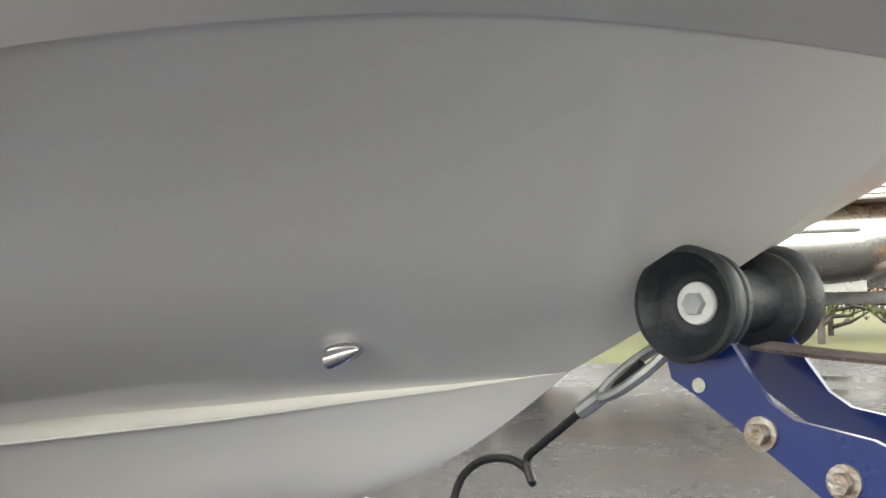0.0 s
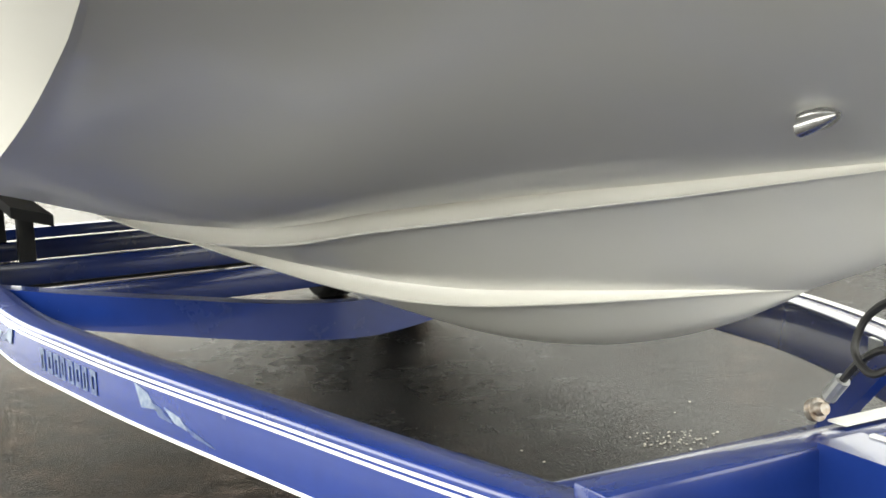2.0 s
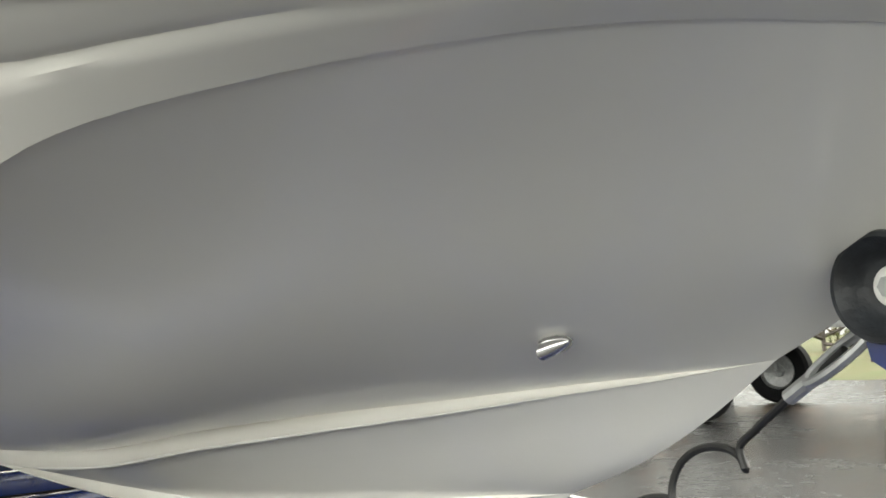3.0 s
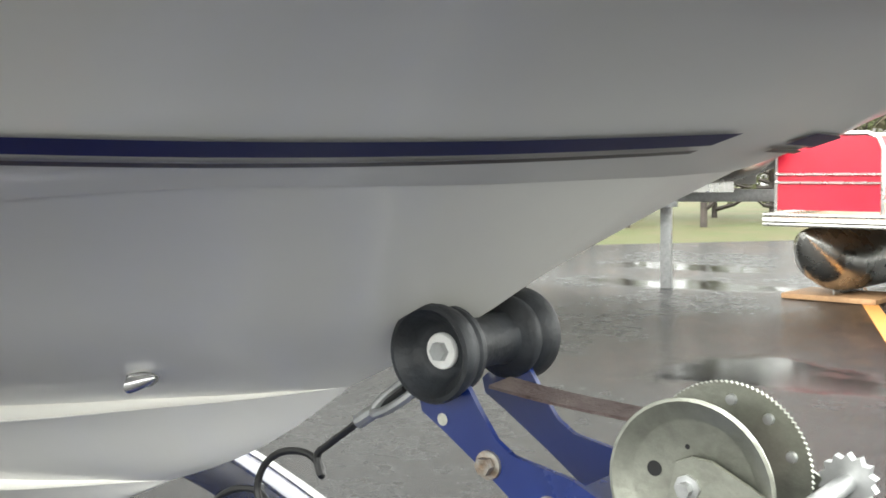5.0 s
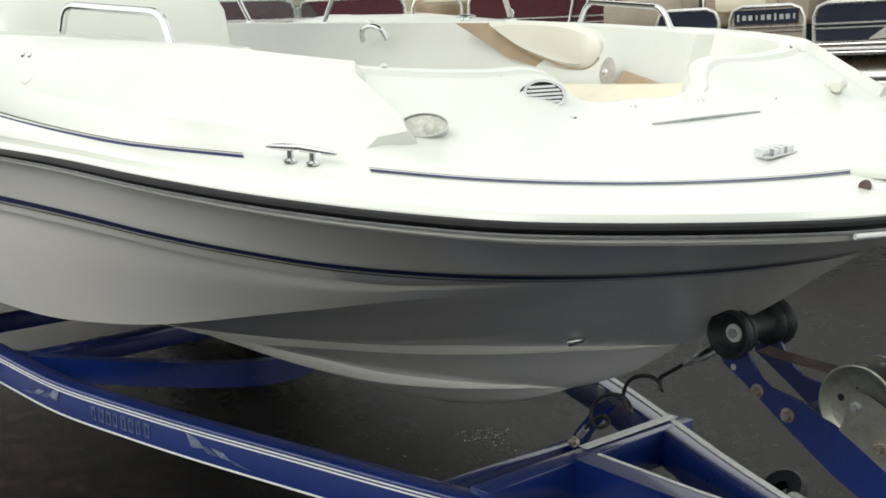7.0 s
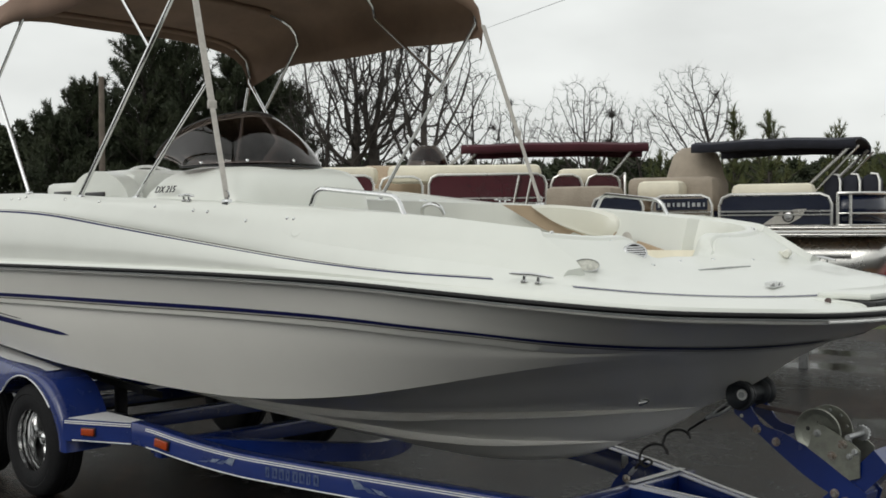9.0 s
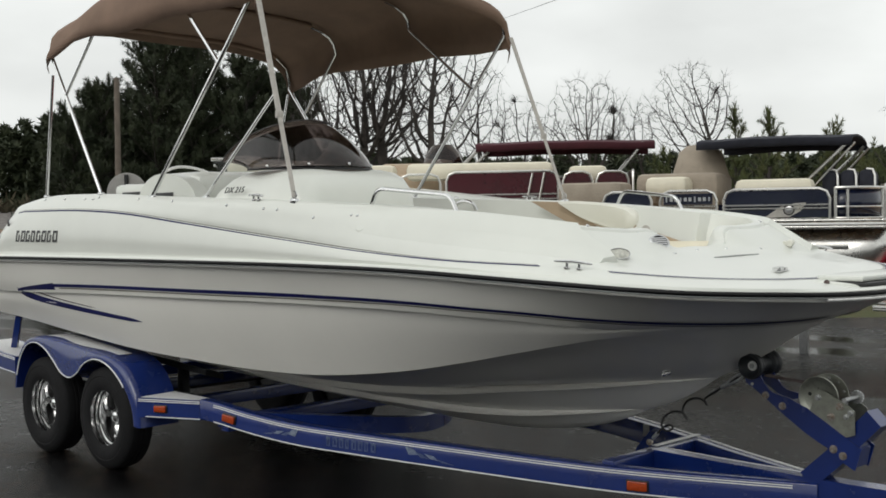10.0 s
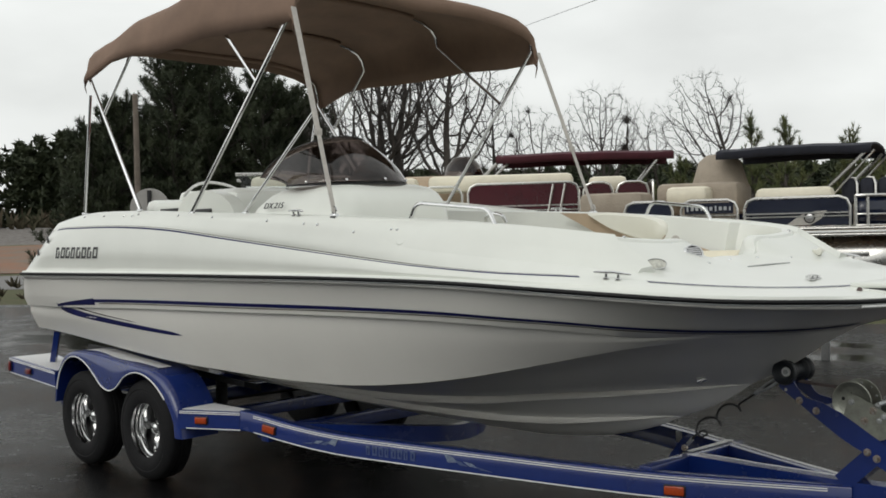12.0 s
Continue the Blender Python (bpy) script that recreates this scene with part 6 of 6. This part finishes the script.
for c, s, mt, lb in (((3.6, 0.40, 2.24), (1.9, 0.3, 0.22), CREAM, "cream lounge backrest"), ((1.9, 0.40, 2.22), (1.2, 0.3, 0.24), CREAM, "cream lounge backrest"), ((0.7, 0.5, 2.22), (1.0, 0.4, 0.24), CREAM, "cream lounge backrest"), ((2.75, 0.9, 2.05), (0.6, 0.4, 0.36), TANV, "tan seat end"), ((2.6, 1.5, 2.1), (0.9, 0.6, 0.6), TANV, "tan helm console"), ((5.0, 0.9, 2.2), (0.5, 0.8, 0.2), CREAM, "cream bow seat")):
    soft_block(mar, "seat", c, s, MM, mt, lb)
small_bimini(mar, MM, 3.5, 5.9, 1.0, 2.4, 2.62, MARCAN, "folded maroon bimini canopy")
for x in (3.6, 5.75):
    for y in (1.05, 2.35):
        bm = bmesh.new()
        tube(bm, [MM @ Vector((x + (-0.45 if x < 4 else -0.35), y, 2.2)), MM @ Vector((x, y, 2.62))], 0.022, 6)
        part("bimini_pole", bm, ALU, mar)
bm = bmesh.new()
lathe(bm, [(0, 0.30), (0.14, 0.28), (0.24, 0.16), (0.3, -0.02), (0, -0.02)], 16, MM @ Matrix.Translation((3.0, 1.5, 2.38)))
part("console_screen", bm, SMOKE, mar, "smoked console screen")
for u in (4.2, 4.35):
    bm = bmesh.new()
    tube(bm, [MM @ Vector((u, 0.0, 1.7)), MM @ Vector((u + 0.1, 0.0, 2.2))], 0.014, 6)
    part("ladder_rail", bm, ALU, mar)
mt_ = thing("pontoon_trailer", "galvanised pontoon trailer under the maroon boat", "trailer", "pontoon trailers")
bunk_trailer(mt_, MM, 5.0, 0.85, (1.4, 2.15), 1.4, 0.52)
# red boat resting on boards
MR = frame_at((2.42, 12.6, 0), (-0.10, -1, 0), (0, 0, 1))
red = pontoon("pontoon_boat", "pontoon boat with bright red fence panels resting on boards", MR, 5.6, 2.45, 0.66, REDP,
              [("bow", 0.05, 0.85, 0.60, REDP), ("bow", 0.92, 1.55, 0.58, REDP), ("bow", 1.62, 2.4, 0.60, REDP), ("near", 0.1, 2.6, 0.6, REDP), ("near", 2.7, 5.5, 0.6, REDP), ("far", 0.1, 2.6, 0.6, REDP), ("far", 2.7, 5.5, 0.6, REDP)], logs=0.265)
for k, y in enumerate((0.28, 2.17)):
    bm = bmesh.new()
    box(bm, (4.95, y, 0.025), (0.5, 0.75, 0.04), MR, 0.004)
    tagged(part("board", bm, WOOD), "weathered plywood board under a pontoon", "board", "boards under the red boat")

# two runabouts further back
def runabout(m, label, screen=True):
    z0 = m.translation.z
    r = thing("runabout", label, "motor boat", "runabouts")
    bm = bmesh.new()
    rows = []
    for x, hw, zb in ((0, 1.05, 0.75), (1.5, 1.1, 0.72), (3.2, 1.0, 0.75), (4.4, 0.6, 0.95), (5.1, 0.05, 1.35)):
        rows.append([m @ Vector((x, hw, 1.65)), m @ Vector((x, hw * 0.9, 1.15)), m @ Vector((x, 0, zb)), m @ Vector((x, -hw * 0.9, 1.15)), m @ Vector((x, -hw, 1.65))])
    vs = grid(bm, rows)
    bm.faces.new(vs[0])
    part("hull", bm, GEL, r, "white runabout hull")
    bm = bmesh.new()
    rows = []
    for x, hw, z in ((0, 1.05, 1.68), (1.5, 1.1, 1.78), (2.4, 1.05, 1.92), (3.4, 0.95, 1.90), (4.4, 0.6, 1.78), (5.1, 0.05, 1.66)):
        rows.append([m @ Vector((x, hw, 1.65)), m @ Vector((x, hw * 0.85, z)), m @ Vector((x, 0, z + 0.05)), m @ Vector((x, -hw * 0.85, z)), m @ Vector((x, -hw, 1.65))])
    vs = grid(bm, rows)
    part("deck", bm, DECK, r, "white runabout deck")
    bm = bmesh.new()
    pts = [(1.2, -0.95), (2.2, -0.85), (2.75, -0.45), (2.85, 0.0), (2.75, 0.45), (2.2, 0.85), (1.2, 0.95)]
    grid(bm, [[m @ Vector((x, y, 1.88)) for x, y in pts], [m @ Vector((x - 0.32, y * 0.92, 2.28)) for x, y in pts]])
    if not screen:
        bm.free()
        for c, sz, mt in (((0.15, -0.55, 1.90), (0.5, 0.5, 0.22), DECK), ((0.55, -0.35, 1.98), (0.6, 0.6, 0.26), DECK), ((0.7, 0.35, 2.0), (0.6, 0.55, 0.22), DECK)):
            soft_block(r, "seat", c, sz, m, mt, "white padded runabout seat", 0.08)
        bm = bmesh.new()
        tube(bm, smooth_path([m @ Vector((0.3, -0.7, 2.05)), m @ Vector((0.4, -0.66, 2.15)), m @ Vector((0.8, -0.4, 2.17)), m @ Vector((1.0, -0.3, 2.07))], 12), 0.016, 6)
        part("grab_rail", bm, ALU, r)
    else:
        part("windscreen", bm, GLASS, r, "pale tinted windscreen")
    for row, z, d in ((("b", 1.88, 0), ("t", 2.28, 0.32)) if screen else ()):
        bm = bmesh.new()
        tube(bm, [m @ Vector((x - d, y * (1 if d == 0 else 0.92), z)) for x, y in pts], 0.022, 6)
        part("windscreen_frame", bm, ALU, r)
    for x in (0.6, 3.6):
        for s in (-1, 1):
            bm = bmesh.new()
            box(bm, (x, s * 0.55, 0.49 - z0 / 2), (0.16, 0.14, 0.98 + z0), m, 0.01)
            part("boat_stand", bm, GALV, r, "grey stand leg")


runabout(frame_at((-4.77, 2.09, 0.05), (0.58, 0.81, 0), (0, 0, 1)), "white runabout with padded seats on stands", False)
runabout(frame_at((-6.35, 3.2, 0.14), (0.58, 0.81, 0), (0, 0, 1)), "white runabout with wraparound windscreen on stands")

# pale loose gravel on the asphalt beside the forefoot
rng = random.Random(11)
V, F = [], []
for k in range(90):
    c = Vector((2.50 + rng.gauss(0, 0.075), 0.77 + rng.gauss(0, 0.06), 0.002)) if k < 70 else Vector((rng.uniform(1.8, 3.4), rng.uniform(0.3, 1.6), 0.002))
    r = rng.uniform(0.002, 0.0055)
    q = len(V)
    V += [c + Vector((r * math.cos(a) * rng.uniform(0.7, 1.3), r * math.sin(a) * rng.uniform(0.7, 1.3), 0)) for a in (0, 1.26, 2.51, 3.77, 5.03)] + [c + Vector((0, 0, r * 0.8))]
    F += [(q + i, q + (i + 1) % 5, q + 5) for i in range(5)]
me = bpy.data.meshes.new("gravel")
me.from_pydata([tuple(v) for v in V], [], F)
me.materials.append(GREYP)
tagged(new("gravel", me), "pale loose gravel scattered on wet asphalt", "gravel", kind="stuff")

# painted lines
for a, b, mt, w in (((2.0, 8.6), (3.3, 5.5), ORLINE, 0.11), ((5.6, 9.0), (6.9, 5.9), ORLINE, 0.11)):
    bm = bmesh.new()
    d = (Vector(b) - Vector(a)).normalized()
    q = Vector((-d.y, d.x)) * w / 2
    plate(bm, [tuple(Vector(a) - q), tuple(Vector(b) - q), tuple(Vector(b) + q), tuple(Vector(a) + q)], 0.004)
    tagged(part("road_line", bm, mt), "worn painted parking bay line", "road marking", kind="structure")

# road, clay bank and ballast beyond the grass; all run across the view from the boat
ACR = frame_at((7, -5, 0), (0.7071, 0.7071, 0), (0, 0, 1))      # its y axis points away over the lot
for nm, w0, w1, z0, z1, mt, lb in (("road", 38, 52, -0.012, -0.012, ROADM, "pale two lane road past the lot"), ("clay_bank", 55, 76, 0.0, 1.2, CLAY, "bare red clay verge rising to the railway"), ("ballast_bank", 76, 88, 1.2, 2.5, BALLAST, "grey stone railway ballast")):
    bm = bmesh.new()
    rows = []
    for x in np.linspace(-160, 160, 81):
        rows.append([ACR @ Vector((x, w0 + (w1 - w0) * k, z0 + (z1 - z0) * k + (0.25 * noise.noise(Vector((x * 0.2, k * 3, w0))) if z1 > z0 else 0))) for k in (0, 0.25, 0.5, 0.75, 1)])
    grid(bm, rows)
    tagged(part(nm, bm, mt), lb, nm.replace("_", " "), kind="structure")


def tuft(V, F, c, up, size, n, rng, wide=0.07):
    """A spray of n thin needle blades at c."""
    for _ in range(n):
        d = Vector((rng.gauss(0, 1), rng.gauss(0, 1), rng.gauss(0, 1))).normalized() * 0.85 + up
        d.normalize()
        s = d.orthogonal().normalized() * size * wide
        k = len(V)
        V += [c - s, c + s, c + d * size * rng.uniform(0.7, 1.2)]
        F.append((k, k + 1, k + 2))


def pine(x, y, height, spread, seed, needles=NEEDLE, base=0.12, label="dark green loblolly pine with candle shoots", dens=1.0, z0=0.0):
    rng = random.Random(seed)
    t = thing("pine_tree", label, "tree", "pine trees")
    bm = bmesh.new()
    lean = rng.uniform(-0.02, 0.02)
    tube(bm, [(x + lean * height * k, y, z0 - 0.05 + height * k) for k in (0, 0.3, 0.6, 0.85, 1)], [height * 0.02, height * 0.017, height * 0.011, height * 0.006, 0.012], 7)
    V, F = [], []
    count = int(105 * dens * height / 7)
    for k in range(count):
        u = base + (1 - base) * (k + rng.random()) / count
        z = z0 + height * u
        reach = spread * (1 - u) ** 0.6 * rng.uniform(0.4, 1.15) + (0.22 if spread > 0.8 else 0.04)
        a = k * 2.4 + rng.uniform(-0.4, 0.4)
        o = Vector((x + lean * height * u, y, z))
        tip = o + Vector((math.cos(a) * reach, math.sin(a) * reach, reach * (0.15 + 0.55 * u) + rng.uniform(-0.1, 0.25)))
        tube(bm, [o, o.lerp(tip, 0.5) + Vector((0, 0, -0.05)), tip], [0.03 * (1 - u) + 0.012, 0.02 * (1 - u) + 0.01, 0.008], 4, caps=False)
        small = height < 3.6
        out = Vector((math.cos(a), math.sin(a), 0))
        side = Vector((-out.y, out.x, 0))
        for q in range(4 if small else 7):
            f = 0.3 + 0.7 * q / (3 if small else 6)
            p0 = o.lerp(tip, f)
            twig = (out * rng.uniform(0.1, 0.8) + side * rng.uniform(-0.8, 0.8) + Vector((0, 0, rng.uniform(0.5, 1.2)))).normalized() * (rng.uniform(0.12, 0.24) if small else rng.uniform(0.22, 0.5))
            tube(bm, [p0, p0 + twig], [0.010, 0.005], 3, caps=False)
            for v in range(5):
                tuft(V, F, p0 + twig * (0.2 + 0.2 * v), twig.normalized() * 0.7, 0.10 if small else 0.17, 9 if small else 11, rng, 0.06)
        for q in range(3):
            tuft(V, F, tip + Vector((0, 0, q * 0.10)), Vector((0, 0, 1.8)), 0.14 if small else 0.20, 9, rng, 0.06)
    for q in range(14):
        tuft(V, F, Vector((x + lean * height, y, z0 + height - 0.15 + q * 0.035)), Vector((0, 0, 0.9)), 0.13, 9, rng, 0.06)
    part("trunk", bm, BARK, t)
    me = bpy.data.meshes.new("crown")
    me.from_pydata([tuple(v) for v in V], [], F)
    me.materials.append(needles)
    o = new("crown", me)
    o.parent = t


def bare_tree(x, y, height, seed, label, fork=0.45, half=1.5, low=0.45, count=520, thick=0.9):
    """A leafless hardwood: limbs grow from the stem towards free places of an egg-shaped crown and end in fine twigs."""
    rng = np.random.default_rng(seed)
    t = thing("bare_tree", label, "tree", "leafless trees")
    step = 0.13
    # free places, denser towards the outside of the crown
    d = rng.normal(size=(count, 3))
    d /= np.linalg.norm(d, axis=1)[:, None]
    rad = rng.random(count) ** 0.42
    mid, tall = height * (low + 1) / 2, height * (1 - low) / 2
    lump = 1 + 0.16 * np.sin(3 * np.arctan2(d[:, 1], d[:, 0]) + seed) + 0.10 * np.sin(7 * d[:, 2] + seed)
    goal = np.stack([x + d[:, 0] * rad * lump * half, y + d[:, 1] * rad * lump * half, mid + d[:, 2] * rad * tall], 1)
    goal[:, :2] += (np.array((x, y)) - goal[:, :2]) * (np.clip((mid - goal[:, 2]) / tall, 0, 1) * 0.45)[:, None]
    sway = rng.normal(0, 0.012, 2)
    pos, up_ = [np.array((x, y, -0.05))], [-1]
    while pos[-1][2] < height * fork:
        pos.append(pos[-1] + (sway[0] + rng.normal(0, 0.008), sway[1] + rng.normal(0, 0.008), step))
        up_.append(len(pos) - 2)
    P = np.array(pos)
    dist = np.linalg.norm(goal[:, None] - P[None], axis=2)
    near_, best = dist.argmin(1), dist.min(1)
    for _ in range(110):
        if not len(goal):
            break
        fresh = []
        for n in np.unique(near_):
            v = goal[near_ == n] - pos[n]
            v = (v / np.linalg.norm(v, axis=1)[:, None]).sum(0)
            v = v / max(np.linalg.norm(v), 1e-6) + rng.normal(0, 0.07, 3) + (0, 0, 0.2)
            q = pos[n] + v / np.linalg.norm(v) * step
            fresh.append(len(pos))
            pos.append(q)
            up_.append(int(n))
        Q = np.array([pos[k] for k in fresh])
        dn = np.linalg.norm(goal[:, None] - Q[None], axis=2)
        closer = dn.min(1) < best
        near_ = np.where(closer, np.array(fresh)[dn.argmin(1)], near_)
        best = np.minimum(best, dn.min(1))
        keep_ = best > 0.2
        goal, near_, best = goal[keep_], near_[keep_], best[keep_]
    n = len(pos)
    area = np.full(n, 0.0034 ** 2.0)
    kids = [[] for _ in range(n)]
    for k in range(n - 1, 0, -1):
        area[up_[k]] += area[k]
        kids[up_[k]].append(k)
    r = np.minimum(area ** 0.5 * thick + 0.002, height * 0.023)
    big, V, F = bmesh.new(), [], []

    def twig(a, b, r0, r1):
        a, b = Vector(a), Vector(b)
        e = (b - a).normalized()
        u = e.orthogonal().normalized()
        w = e.cross(u)
        k = len(V)
        for p, rr in ((a, r0), (b, r1)):
            for q in range(3):
                V.append(p + (u * math.cos(2.094 * q) + w * math.sin(2.094 * q)) * rr)
        for q in range(3):
            F.append((k + q, k + (q + 1) % 3, k + 3 + (q + 1) % 3, k + 3 + q))

    heads = [(0, -1)]
    while heads:
        k, before = heads.pop()
        chain = [k] if before < 0 else [before, k]
        while kids[chain[-1]]:
            c = sorted(kids[chain[-1]], key=lambda q: -area[q])
            heads += [(q, chain[-1]) for q in c[1:]]
            chain.append(c[0])
        cut = next((q for q, m_ in enumerate(chain) if r[m_] < 0.017), len(chain))
        rr = [r[m_] for m_ in chain]
        if before >= 0:
            rr[0] = rr[1]
        if cut > 2:
            tube(big, [tuple(pos[m_]) for m_ in chain[:cut]], rr[:cut], 6, caps=False)
        for q in range(max(cut - 1, 0) if cut > 2 else 0, len(chain) - 1):
            twig(pos[chain[q]], pos[chain[q + 1]], rr[q], rr[q + 1])
    for k in range(n):
        if r[k] < 0.014 and pos[k][2] > height * (low - 0.05):
            run = pos[k] - pos[up_[k]]
            run = run / np.linalg.norm(run)
            for _ in range(3 if not kids[k] else 1):
                v = run * 0.8 + rng.normal(0, 0.5, 3) + (0, 0, 0.25)
                v = v / np.linalg.norm(v) * rng.uniform(0.14, 0.34)
                bend = pos[k] + v * 0.55 + rng.normal(0, 0.015, 3)
                twig(pos[k], bend, 0.0042, 0.0034)
                twig(bend, pos[k] + v * 1.05 + rng.normal(0, 0.02, 3), 0.0034, 0.0024)
    part("trunk", big, BARK, t, tidy=False)
    me = bpy.data.meshes.new("crown")
    me.from_pydata([tuple(v) for v in V], [], F)
    me.materials.append(TWIG)
    o = new("crown", me)
    o.parent = t


for k, (x, y, h, s) in enumerate(((-22.7, 10.9, 4.3, 1.4), (-22.4, 11.6, 5.1, 1.5), (-21.6, 12.9, 6.6, 1.9), (-20.9, 13.7, 6.2, 1.9), (-22.6, 14.2, 5.6, 2.2), (-20.2, 14.9, 5.8, 1.8), (-20.3, 16.0, 5.5, 1.7), (-21.0, 17.2, 5.3, 1.8), (-23.6, 12.6, 4.6, 2.2), (-23.4, 16.4, 5.2, 2.2))):
    pine(x, y, h, s, 10 + k, base=0.03, dens=1.25)
for k, (x, y, h, s) in enumerate(((-6.0, 17.0, 2.34, 1.0), (-4.6, 16.6, 2.7, 1.0), (-3.4, 17.4, 2.6, 1.0), (-2.2, 17.0, 2.5, 1.0), (-7.6, 17.6, 2.2, 1.0), (-9.2, 17.8, 2.2, 1.0), (-1.0, 17.6, 2.4, 1.0), (-11.5, 18.4, 2.0, 1.0), (-13.5, 19.0, 2.1, 1.0), (0.4, 17.8, 2.3, 1.0), (2.0, 18.2, 2.4, 1.0),
                             (-4.0, 14.3, 3.25, 0.3), (-3.5, 14.5, 3.2, 0.28), (-2.5, 15.1, 2.95, 0.3), (-5.6, 14.2, 2.6, 0.6), (-4.8, 14.9, 2.6, 0.6))):
    pine(x, y, h, s, 40 + k, NEEDLE2, 0.04, "small yellow green young pine", 1.3 if s > 0.9 else 0.5)
OAK, FINE, ROUND = "tall leafless hardwood with dark spreading limbs", "leafless hardwood with fine twigs", "leafless hardwood with a rounded pale crown"
for x, y, h, seed, lb, fork, half, low, count in ((-16.9, 16.6, 7.7, 3, OAK, 0.42, 2.0, 0.26, 1000), (-16.3, 17.1, 7.9, 43, OAK, 0.48, 1.6, 0.36, 850), (-15.6, 18.0, 7.6, 44, OAK, 0.40, 1.7, 0.30, 850), (-17.4, 16.0, 6.4, 5, FINE, 0.35, 1.7, 0.25, 700),
                                                  (-16.0, 20.2, 6.3, 8, FINE, 0.40, 1.25, 0.32, 520), (-18.9, 25.7, 5.9, 31, FINE, 0.45, 1.2, 0.40, 380), (-17.2, 27.1, 6.5, 14, ROUND, 0.42, 1.75, 0.42, 700), (-15.9, 28.0, 5.6, 17, FINE, 0.50, 1.0, 0.50, 240), (-14.3, 29.1, 6.8, 21, ROUND, 0.42, 1.7, 0.44, 700),
                                                  (-3.5, 23.9, 6.6, 27, FINE, 0.35, 1.6, 0.30, 600)):
    bare_tree(x, y, h, seed, lb, fork, half, low, count, 1.35 if lb == OAK else 0.95)

# far wood along the railway
rng = random.Random(5)
V, F = [], []
for k in range(420):
    u = -125 + 245 * (k + rng.random()) / 420
    w = rng.uniform(90, 108)
    h = (7.6 + 1.3 * noise.noise(Vector((u * 0.22, 3.1, 0))) + rng.uniform(-0.5, 0.4)) * (1.0 if u < -20 else 0.56)
    o = ACR @ Vector((u, w, 2.0))
    girth = rng.uniform(1.1, 1.9)
    for q in range(100):
        v = rng.random() ** 0.8
        g = girth * math.sin(math.pi * min(1.0, 0.12 + v * 0.86)) ** 0.6
        c = o + Vector((rng.gauss(0, 0.55) * g, rng.gauss(0, 0.55) * g, h * v))
        tuft(V, F, c, Vector((0, 0, 0.4)), 0.62, 10, rng, 0.24)
# unseen trees added behind and beside the camera to cut low sky light
for k in range(330):
    if k % 3:
        o = Vector((rng.uniform(-60, 60), rng.uniform(-46, -37), 0))
    else:
        o = Vector((rng.uniform(43, 50), rng.uniform(-44, 4), 0))
    h = rng.uniform(3.2, 5.5)
    for q in range(22):
        v = rng.random()
        tuft(V, F, o + Vector((rng.gauss(0, 1.5) * (1.15 - v), rng.gauss(0, 1.5) * (1.15 - v), h * v)), Vector((0, 0, 0.5)), 1.7, 8, rng, 0.28)
me = bpy.data.meshes.new("far_wood_and_screen")
me.from_pydata([tuple(v) for v in V], [], F)
me.materials.append(NEEDLE)
tagged(new("far_wood_and_screen", me), "dark mixed wood along the railway, with unseen trees added to block low sky", "woodland", kind="stuff")
V, F = [], []
for k in range(2600):
    p = ACR @ Vector((rng.uniform(-90, 60), rng.uniform(26, 37), 0)) if k % 2 else ACR @ Vector((rng.uniform(-110, 90), rng.uniform(84, 92), 2.2))
    tuft(V, F, Vector(p) + Vector((0, 0, rng.uniform(0, 0.5))), Vector((0, 0, 1.0)), rng.uniform(0.4, 1.6) if k % 2 == 0 else rng.uniform(0.1, 0.3), 6, rng, 0.16)
me = bpy.data.meshes.new("brush")
me.from_pydata([tuple(v) for v in V], [], F)
me.materials.append(BRUSH)
tagged(new("brush", me), "brown winter brush and rough grass", "brush", kind="stuff")

# utility pole and wire, road sign seen from behind
up = thing("utility_pole", "weathered timber utility pole beside the lot", "utility pole")
bm = bmesh.new()
tube(bm, [(-18.6, 9.9, -0.1), (-18.7, 9.97, 5.2)], [0.085, 0.065], 12)
part("post", bm, POLEW, up)
bm = bmesh.new()
tube(bm, [(-56.1, 63.5, 16.6), (-45.7, 55.0, 15.1), (-24.9, 38.0, 12.1), (-8.2, 24.4, 9.8)], 0.014, 5)
tagged(part("overhead_wire", bm, CABLE), "thin dark overhead wire", "cable")
sg = thing("road_sign", "round sign seen from its grey back on a post", "sign")
bm = bmesh.new()
mm = frame_at((-9.95, 5.05, 2.12), (0.7, 0.7, 0), (0.7, -0.7, 0))
lathe(bm, [(0, 0.004), (0.33, 0.004), (0.335, 0.0), (0.33, -0.004), (0, -0.004)], 32, mm)
part("sign_plate", bm, SIGNBACK, sg)
bm = bmesh.new()
tube(bm, [mm @ Vector((0, 0.30, 0.03)), mm @ Vector((0, -2.10, 0.03))], 0.035, 8)
part("sign_post", bm, DARK, sg)
